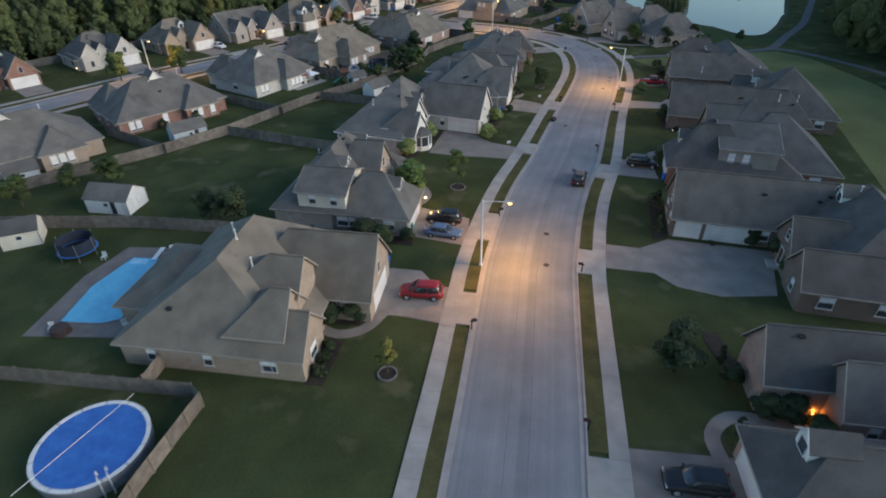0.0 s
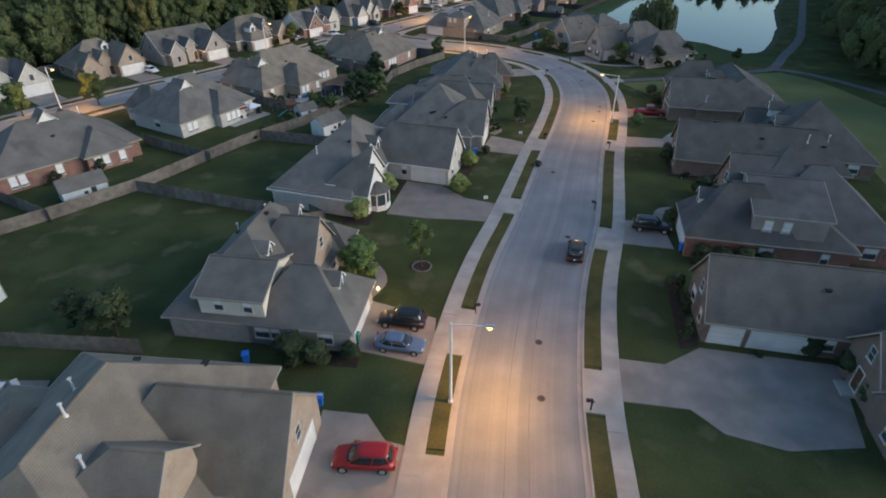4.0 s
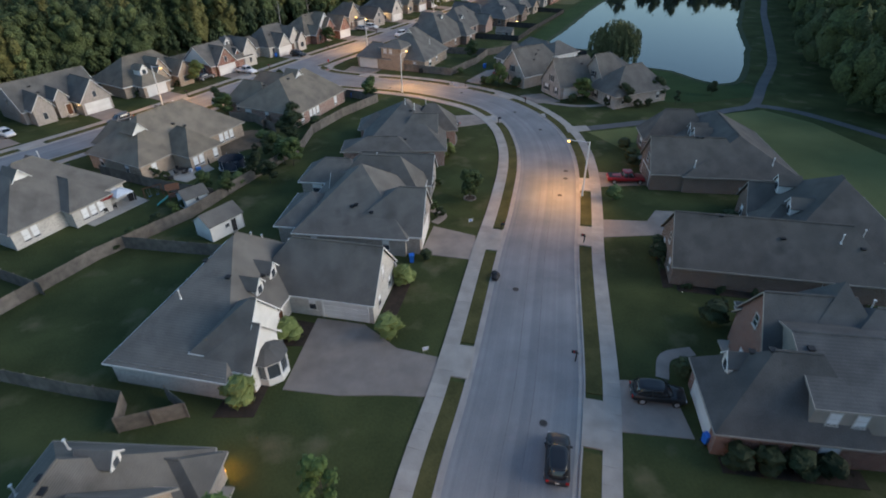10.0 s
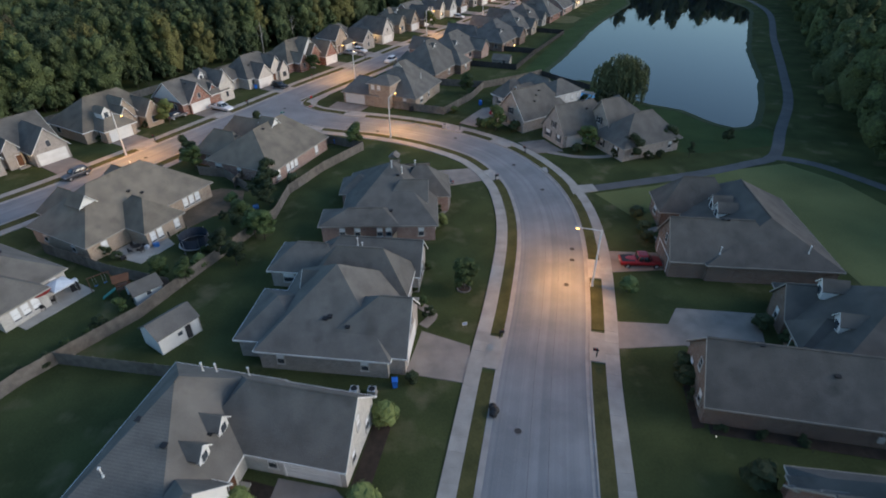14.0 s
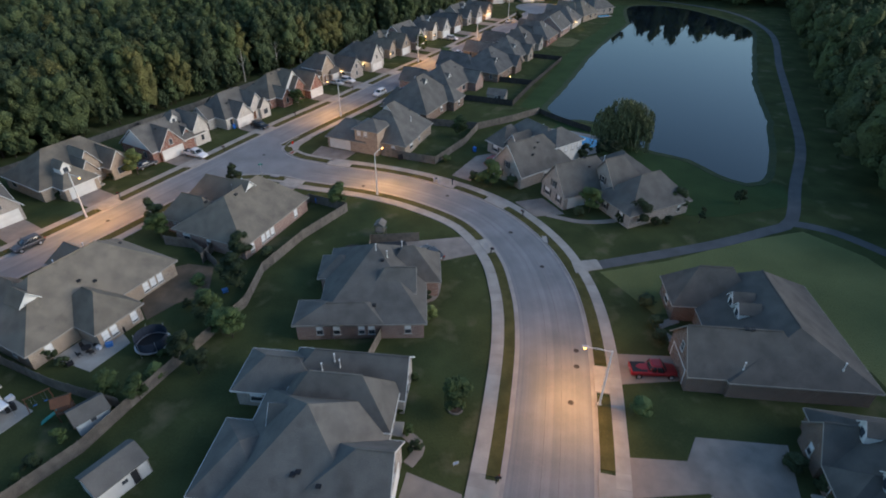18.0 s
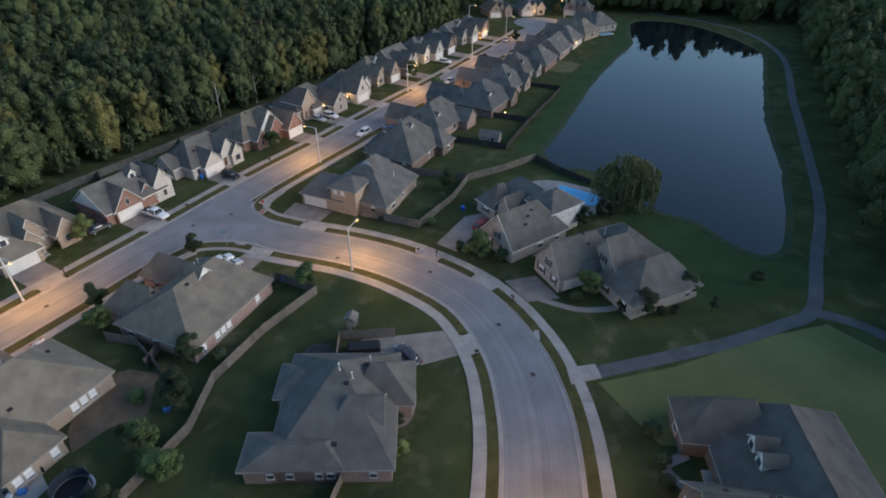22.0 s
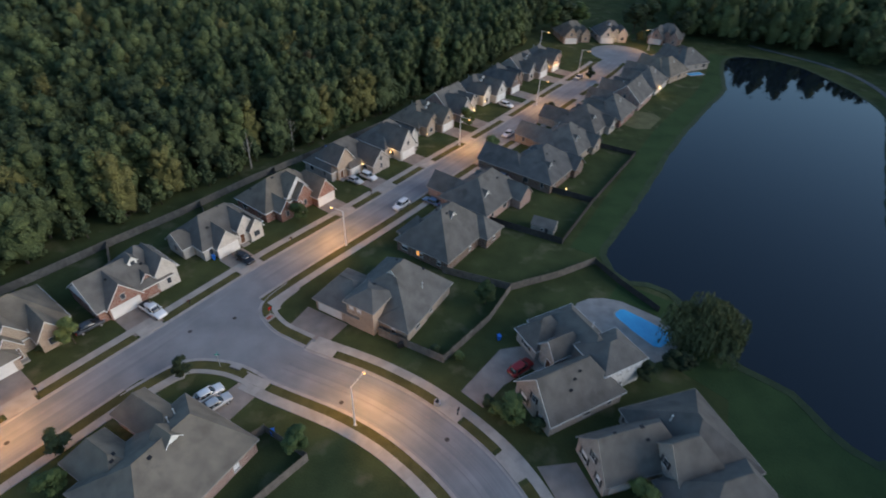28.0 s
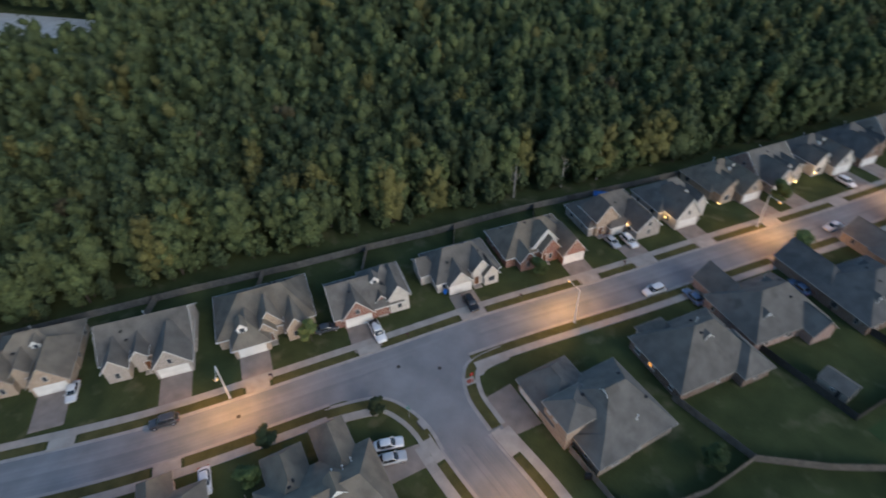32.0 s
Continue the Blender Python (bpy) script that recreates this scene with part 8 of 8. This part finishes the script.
BINBLUE = mat("bin_blue", (0.02, 0.16, 0.60), None, 0.5, 0.05, 0.45, 0.1)
BINGREEN = mat("bin_green", (0.015, 0.24, 0.20), None, 0.5, 0.05, 0.45, 0.1)
for x, y, c, a, l in ((-3.0, 59.9, BINGREEN, 80, "teal green wheeled bin beside a garage"), (-12.6, 57.6, BINBLUE, 10, "blue wheeled bin against a house wall"), (33.9, 74.2, BINBLUE, 100, "blue wheeled bin at a garage corner"), (58.0, 88.6, BINBLUE, 10, "blue wheeled bin against a brick wall"), (11.8, 103.6, BINBLUE, 0, "blue wheeled bin beside a house"), (-5.2, 52.4, BINBLUE, 0, "blue wheeled bin beside a garage"), (3.2, 170.2, BINBLUE, 20, "blue wheeled bin beside a brick wall"), (37.0, 189.8, BINBLUE, 20, "blue wheeled bin on a driveway"), (-30.8, 193.0, BINGREEN, 20, "dark wheeled bin beside a garage"), (-18.6, 210.0, BINBLUE, 20, "blue wheeled bin beside a house")):
    bin_cart(x, y, c, a, l)


def mailbox(x, y, rot):
    e = empty("mailbox", pose(x, y, 0.1, 0, 0, rot), "black mailbox on a wooden post at the kerb", "mailbox", "mailboxes at the kerb")
    part("post", box(-0.06, 0.06, -0.06, 0.06, -0.1, 1.1), BLACK, e)
    part("arm", box(-0.05, 0.05, -0.45, 0.2, 0.92, 1.0), BLACK, e)
    v, f = tube([(0, -0.5, 1.12), (0, 0.05, 1.12)], [0.14, 0.14], 10)
    b = part("box", (v, f), BLACK, e)
    part("flag", box(0.14, 0.16, -0.3, -0.22, 1.1, 1.35), TAILLAMP, b)


for x, y, a in ((4.2, 41.4, 90), (8.6, 63.6, 85), (24.2, 109.3, 70), (34.2, 105.0, -110), (26.3, 84.6, -110), (17.0, 51.0, -100), (13.2, 29.4, -100), (29.6, 174.2, 150), (40.4, 160.4, -150), (-33.8, 176.6, -36), (-18.4, 196.6, -36), (-4.6, 216.6, -36), (10, 236.6, -36), (32.2, 149.4, 50)):
    mailbox(x, y, a)


def yard_sign(x, y, rot):
    e = empty("yard_sign", pose(x, y, 0, 0, 0, rot), "small white yard sign on wire legs", "sign", "yard signs")
    part("board", box(-0.3, 0.3, -0.01, 0.01, 0.35, 0.8), WHITE, e)
    for s in (-0.2, 0.2):
        part("leg", tube([(s, 0, 0), (s, 0, 0.4)], [0.008, 0.008], 4), METAL, e)
    for z in (0.48, 0.62):
        part("print_bar", box(-0.22, 0.22, -0.014, -0.011, z, z + 0.06), BINBLUE, e)


yard_sign(12.0, 87.6, 10)
yard_sign(20.5, 111.8, 10)
sg = empty("street_sign", pose(-8.3, 182.4, 0), "slim street sign post at the junction", "street sign")
part("post", tube([(0, 0, 0), (0, 0, 3.0)], [0.035, 0.035], 8), METAL, sg)
part("blade", box(-0.45, 0.45, -0.01, 0.01, 2.75, 2.95), BINGREEN, sg)
part("blade", box(-0.01, 0.01, -0.45, 0.45, 2.98, 3.18), BINGREEN, sg)
stop = empty("stop_sign", pose(-3.0, 193.6, 0, 0, 0, 60), "red stop sign on a metal post", "street sign")
part("post", tube([(0, 0, 0), (0, 0, 2.9)], [0.035, 0.035], 8), METAL, stop)
v, f = tube([(0, -0.03, 2.5), (0, -0.015, 2.5)], [0.38, 0.38], 8)
part("plate", (v, f), TAILLAMP, stop)
mb = empty("motorcycle", pose(21.4, 98.9, 0.13, 0, 0, 75), "heap of dark bin bags and a cart at the kerb", "refuse")
for x, y, s in ((0, 0, 0.5), (0.5, 0.2, 0.4), (-0.4, 0.1, 0.42)):
    bm = bmesh.new()
    bmesh.ops.create_icosphere(bm, subdivisions=2, radius=s, matrix=Matrix.Translation((x, y, s * 0.7)))
    for q in bm.verts:
        q.co.z = max(0.0, q.co.z * 0.9)
        q.co += Vector((noise.noise(q.co * 4), noise.noise(q.co * 4 + Vector((9, 0, 0))), 0)) * 0.1
    part("bag", bm, BLACK, mb)
mb.name = "refuse_heap"
for x, y in ((9.4, 102.9), (7.6, 103.2), (-17.5, 40.0), (26.5, 176.0)):
    a = empty("air_conditioner", pose(x, y, 0, 0, 0, -14), "grey air-conditioning unit beside a house wall", "air conditioner", "air conditioners")
    part("case", bevelled(-0.42, 0.42, -0.42, 0.42, 0.06, 0.85, 0.04), METAL, a)
    part("grille", disc(0, 0, 0.85, 0.89, 0.34, 0.32, 18), BLACK, a)
    part("slab", box(-0.5, 0.5, -0.5, 0.5, 0, 0.06), WALKWAY, a)
for x, y, r in ((-6.0, 182.0, -20), (42.7, 152.4, 80), (32.4, 151.6, 80)):
    d = empty("storm_drain", pose(x, y, 0.0, 0, 0, r), "dark storm drain inlet in the kerb", "drain", "storm drains")
    part("slot", box(-0.9, 0.9, -0.12, 0.12, 0.0, 0.10), IRON, d)
    part("lid", box(-1.0, 1.0, 0.14, 0.9, 0.0, 0.15), KERB, d)
tp = empty("canopy", pose(-2.5, 257.0, 0, 0, 0, 20), "blue tarpaulin canopy behind a house", "canopy")
part("cover", ([(-2, -1.5, 2.1), (2, -1.5, 2.1), (2, 1.5, 2.1), (-2, 1.5, 2.1), (0, 0, 2.9), (-2, -1.5, 2.0), (2, -1.5, 2.0), (2, 1.5, 2.0), (-2, 1.5, 2.0)], [(0, 1, 4), (1, 2, 4), (2, 3, 4), (3, 0, 4), (5, 6, 1, 0), (6, 7, 2, 1), (7, 8, 3, 2), (8, 5, 0, 3)]), TARP, tp)
for sx in (-1.9, 1.9):
    for sy in (-1.4, 1.4):
        part("leg", tube([(sx, sy, 0), (sx, sy, 2.1)], [0.03, 0.03], 6), METAL, tp)


# ---- porch and landscape lamps ----
def porch_lamp(x, y, z, watts=60.0, warm=(1.0, 0.62, 0.25), lamp=True, label="small glowing porch lamp on a house wall"):
    e = empty("porch_lamp", pose(x, y, z), label, "lamp", "porch lamps")
    part("backplate", box(-0.08, 0.08, -0.08, 0.08, -0.05, 0.0), BLACK, e)
    bm = bmesh.new()
    bmesh.ops.create_uvsphere(bm, u_segments=10, v_segments=6, radius=0.16, matrix=Matrix.Translation((0, 0, 0.14)))
    part("globe", bm, PORCH, e)
    if lamp:
        li = bpy.data.lights.new("porch_light", "POINT")
        li.energy, li.color, li.shadow_soft_size = watts, warm, 0.15
        o = new("porch_light", li)
        o.parent, o.matrix_basis = e, pose(0, 0, 0.45)
    return e


PORCH_AT = [(-1.3, 66.2, 1.3, 130), (-52.2, 166.4, 2.1, 120), (-56.6, 166.6, 2.1, 120), (2.6, 249.6, 2.1, 120), (6.6, 247.6, 2.1, 120), (-32.2, 195.2, 1.6, 45), (-20.6, 211.2, 1.6, 40), (40.5, 291.6, 2.2, 150), (66.5, 327.0, 2.2, 150), (102.3, 308.8, 2.2, 260), (70.0, 330.1, 2.2, 150), (101.6, 367.6, 2.2, 120), (36.6, 284.6, 2.2, 90), (57.0, 238.5, 1.8, 60), (-85.0, 128.5, 2.0, 80), (13.2, 254.6, 2.2, 70), (22.5, 266.2, 2.2, 70)]
for x, y, z, w in PORCH_AT:
    porch_lamp(x, y, z, w * 0.45)
for x, y, watts in ((31.75, 30.75, 9.0), (27.2, 35.0, 7.0), (-4.8, 76.1, 60.0), (-5.5, 73.2, 40.0)):
    e = empty("garden_spotlight", pose(x, y, 0.02), "small orange garden spotlight at a house wall", "lamp", "garden spotlights")
    part("stake", tube([(0, 0, 0), (0, 0, 0.35)], [0.02, 0.02], 6), BLACK, e)
    part("lens", disc(0, 0, 0.35, 0.55, 0.06, 0.10, 10), FLAME, e)
    li = bpy.data.lights.new("spot_light", "POINT")
    li.energy, li.color, li.shadow_soft_size = watts, (1.0, 0.42, 0.08), 0.1
    o = new("spot_light", li)
    o.parent, o.matrix_basis = e, pose(0, 0, 0.75)
s0 = None
for k in range(9):
    x, y = 41.5 + 2.0 * k, 93.2 - 0.65 * k
    e = empty("path_light", pose(x, y, 0.05), "tiny white garden light along a brick wall", "lamp", "garden path lights")
    part("stake", tube([(0, 0, 0), (0, 0, 0.3)], [0.015, 0.015], 5), BLACK, e)
    part("lens", disc(0, 0, 0.3, 0.36, 0.03, 0.04, 8), glow("garden_led", (1.0, 0.95, 0.8), 0.7) if s0 is None else s0, e)
    s0 = s0 or e.children[1].data.materials[0]
# distant pale roof beyond the woods
fb = empty("warehouse", pose(-285, 452, 0, 0, 0, 12), "long pale flat-roofed building beyond the woods", "building")
part("wall", box(-45, 45, -14, 14, 0, 13.0), WHITE, fb)
part("roof", box(-46, 46, -15, 15, 13.0, 13.6), WHITE, fb)


# ---- more garden things ----
def play_set(x, y, rot, wood, label):
    """A play tower with a roof, ladder and slide."""
    e = empty("play_set", pose(x, y, 0, 0, 0, rot), label, "play set", "play sets")
    for sx in (-0.7, 0.7):
        for sy in (-0.7, 0.7):
            part("post", box(sx - 0.05, sx + 0.05, sy - 0.05, sy + 0.05, 0, 2.5), wood, e)
    part("deck", box(-0.8, 0.8, -0.8, 0.8, 1.2, 1.3), wood, e)
    for sy in (-0.75, 0.75):
        part("rail", box(-0.7, 0.7, sy - 0.03, sy + 0.03, 1.7, 1.85), wood, e)
    v = [(-0.95, -0.95, 2.45), (0.95, -0.95, 2.45), (0.95, 0.95, 2.45), (-0.95, 0.95, 2.45), (-0.95, 0, 3.1), (0.95, 0, 3.1)]
    part("roof", (v, [(0, 1, 5, 4), (2, 3, 4, 5), (1, 2, 5), (3, 0, 4), (3, 2, 1, 0)]), wood, e)
    s = [(0.8, -0.3, 1.3), (0.8, 0.3, 1.3), (2.6, 0.3, 0.25), (2.6, -0.3, 0.25), (0.8, -0.3, 1.22), (0.8, 0.3, 1.22), (2.6, 0.3, 0.17), (2.6, -0.3, 0.17)]
    part("slide", (s, [(0, 3, 2, 1), (4, 5, 6, 7), (0, 1, 5, 4), (2, 3, 7, 6), (1, 2, 6, 5), (3, 0, 4, 7)]), BINGREEN, e, "green plastic slide")
    for k in range(4):
        part("rung", box(-0.95, -0.78, -0.35, 0.35, 0.25 + 0.28 * k, 0.31 + 0.28 * k), wood, e)


play_set(-21.7, 123.8, 200, DOORWOOD, "brown wooden play tower with a slide")
play_set(14.7, 157.2, 70, FENCE, "weathered grey play tower in a back garden")

# covered trailer and fence behind the rose brick house
tr = empty("covered_trailer", pose(16.4, 152.2, 0, 0, 0, 0), "long dark trailer under a black cover beside a driveway", "trailer")
part("bed", bevelled(-2.4, 2.4, -0.95, 0.95, 0.45, 0.75, 0.04), BLACK, tr)
bmc = bevelled(-2.3, 2.3, -0.9, 0.9, 0.75, 1.45, 0.25)
for q in bmc.verts:
    q.co.z += 0.12 * noise.noise(q.co * 1.5)
part("cover", bmc, BLACK, tr, "sagging black cover")
part("drawbar", tube([(2.4, 0, 0.5), (3.4, 0, 0.45)], [0.05, 0.04], 6), METAL, tr)
for sy in (-0.98, 0.98):
    part("wheel", tube([(-0.3, sy - 0.1, 0.33), (-0.3, sy + 0.1, 0.33)], [0.33, 0.33], 14), RUBBER, tr)
fence([(12.6, 151.0), (12.9, 155.0), (21.0, 154.7)])
fence([(-13.4, 152.6), (-12.0, 158.0)])

# pale dead trees at the edge of the woods
SNAG = mat("bleached_bark", (0.36, 0.33, 0.29), (0.24, 0.22, 0.19), 0.5, 0.08, 0.95, 0.5)
rs = random.Random(77)
for x, y, tall in ((-22.0, 248.0, 10.0), (-13.6, 258.2, 9.0), (-7.0, 266.0, 10.5), (3.2, 279.4, 9.5)):
    e = empty("dead_tree", pose(x, y, 0, 0, 0, rs.uniform(0, 360)), "pale bare trunk of a dead tree before the woods", "tree", "dead trees")
    part("trunk", tube([(0, 0, 0), (0.2, 0.1, tall * 0.4), (-0.1, 0.3, tall * 0.75), (0.1, 0.2, tall)], [0.2, 0.16, 0.1, 0.03], 7), SNAG, e)
    for k in range(5):
        a, z = rs.uniform(0, 6.28), tall * rs.uniform(0.4, 0.85)
        part("limb", tube([(0.0, 0.15, z), (math.cos(a) * 0.9, math.sin(a) * 0.9, z + 0.9), (math.cos(a) * 1.5, math.sin(a) * 1.5, z + 2.0)], [0.07, 0.05, 0.02], 5), SNAG, e)

# kerb ramps with red tactile plates at the junction
TACTILE = mat("red_tactile_plate", (0.34, 0.09, 0.06), (0.25, 0.065, 0.045), 0.4, 0.05, 0.9, 0.3)
for x, y, a in ((-3.4, 193.8, 55),):
    e = empty("kerb_ramp", pose(x, y, 0.12, 0, 0, a), "sloped concrete kerb ramp with a red tactile plate", "kerb ramp", "kerb ramps")
    part("ramp", box(-0.9, 0.9, -0.7, 0.7, -0.1, 0.022), WALKWAY, e)
    part("tactile_plate", box(-0.6, 0.6, -0.35, 0.35, 0.022, 0.04), TACTILE, e, "red tactile plate")

# patio clutter: gazebo, tubs, loungers, tarpaulins
CANVAS = mat("white_canvas", (0.60, 0.62, 0.66), (0.50, 0.52, 0.56), 0.8, 0.1, 0.8, 0.2)
REDCLOTH = mat("red_cloth", (0.36, 0.03, 0.035), (0.26, 0.02, 0.025), 0.5, 0.06, 0.8, 0.2)
gz = empty("gazebo", pose(-29.4, 124.2, 0.05, 0, 0, 55), "small white canvas gazebo over a patio", "gazebo")
part("canopy", ([(-1.3, -1.3, 1.95), (1.3, -1.3, 1.95), (1.3, 1.3, 1.95), (-1.3, 1.3, 1.95), (0, 0, 2.5), (-1.3, -1.3, 1.75), (1.3, -1.3, 1.75), (1.3, 1.3, 1.75), (-1.3, 1.3, 1.75)], [(0, 1, 4), (1, 2, 4), (2, 3, 4), (3, 0, 4), (5, 6, 1, 0), (6, 7, 2, 1), (7, 8, 3, 2), (8, 5, 0, 3)]), CANVAS, gz)
for sx in (-1.25, 1.25):
    for sy in (-1.25, 1.25):
        part("leg", tube([(sx, sy, 0), (sx, sy, 1.95)], [0.025, 0.025], 6), METAL, gz)
for x, y, a, s, mt, lab in ((-31.2, 123.2, 20, 0.9, REDCLOTH, "red storage tub on a patio"), (-29.3, 127.0, 60, 0.8, CANVAS, "white storage tub on a patio"), (-32.8, 124.0, 10, 0.7, BLACK, "dark storage tub on a patio"), (-33.7, 121.6, 70, 0.8, BLACK, "dark storage tub on a patio"), (-35.2, 121.0, 35, 0.6, BLACK, "dark storage tub on a patio"), (-21.2, 134.9, 15, 0.8, TARP, "blue storage tub on a patio"), (-22.3, 134.6, 75, 0.7, CANVAS, "white storage tub on a patio"), (-24.8, 132.0, 40, 0.7, BLACK, "dark storage tub on a patio"), (-8.6, 144.6, 20, 0.8, TARP, "blue tub beside garden shrubs"), (-9.3, 170.0, 10, 0.6, BLACK, "dark storage tub against a house wall")):
    e = empty("storage_tub", pose(x, y, 0.06, 0, 0, a), lab, "tub", "storage tubs")
    part("tub", bevelled(-s / 2, s / 2, -s * 0.36, s * 0.36, 0.0, s * 0.6, 0.04), mt, e)
    part("lid", bevelled(-s * 0.53, s * 0.53, -s * 0.39, s * 0.39, s * 0.6, s * 0.67, 0.02), mt, e)
for i, (x, y, sc) in enumerate(((-24.4, 113.8, 1.2), (-22.3, 117.2, 1.2), (-25.5, 111.6, 1.1), (-21.0, 120.3, 1.2), (-19.6, 121.8, 1.2), (-27.6, 109.8, 1.0), (-23.3, 115.5, 0.9), (-29.7, 134.3, 1.3), (-27.9, 133.4, 1.2), (-13.6, 131.8, 1.0), (-16.4, 136.6, 0.9), (-13.2, 141.8, 0.9))):
    tree("shrub", x, y, sc, 77.0 * i, "dark overgrown shrub along a board fence", "garden shrubs", "dark" if i % 3 else "oak")

# meters and boxes on the brick walls
for key, face, plane, c, z in (("e5", "S", 0.32, 12.0, 0.9), ("e5", "S", 0.32, 8.2, 0.5), ("e4", "S", 0.22, 15.5, 0.8), ("w5", "S", 0.32, -9.0, 0.4), ("w1", "S", 0.32, -13.0, 0.4)):
    mb2 = part("meter_box", bevelled(-0.28, 0.28, -0.18, 0.0, 0.0, 0.7, 0.02), FRAME, H[key][0], "pale utility box on the wall", on_wall(face, plane, c, z))
    part("conduit", tube([(0, -0.06, 0.7), (0, -0.06, 1.5)], [0.03, 0.03], 6), METAL, mb2)
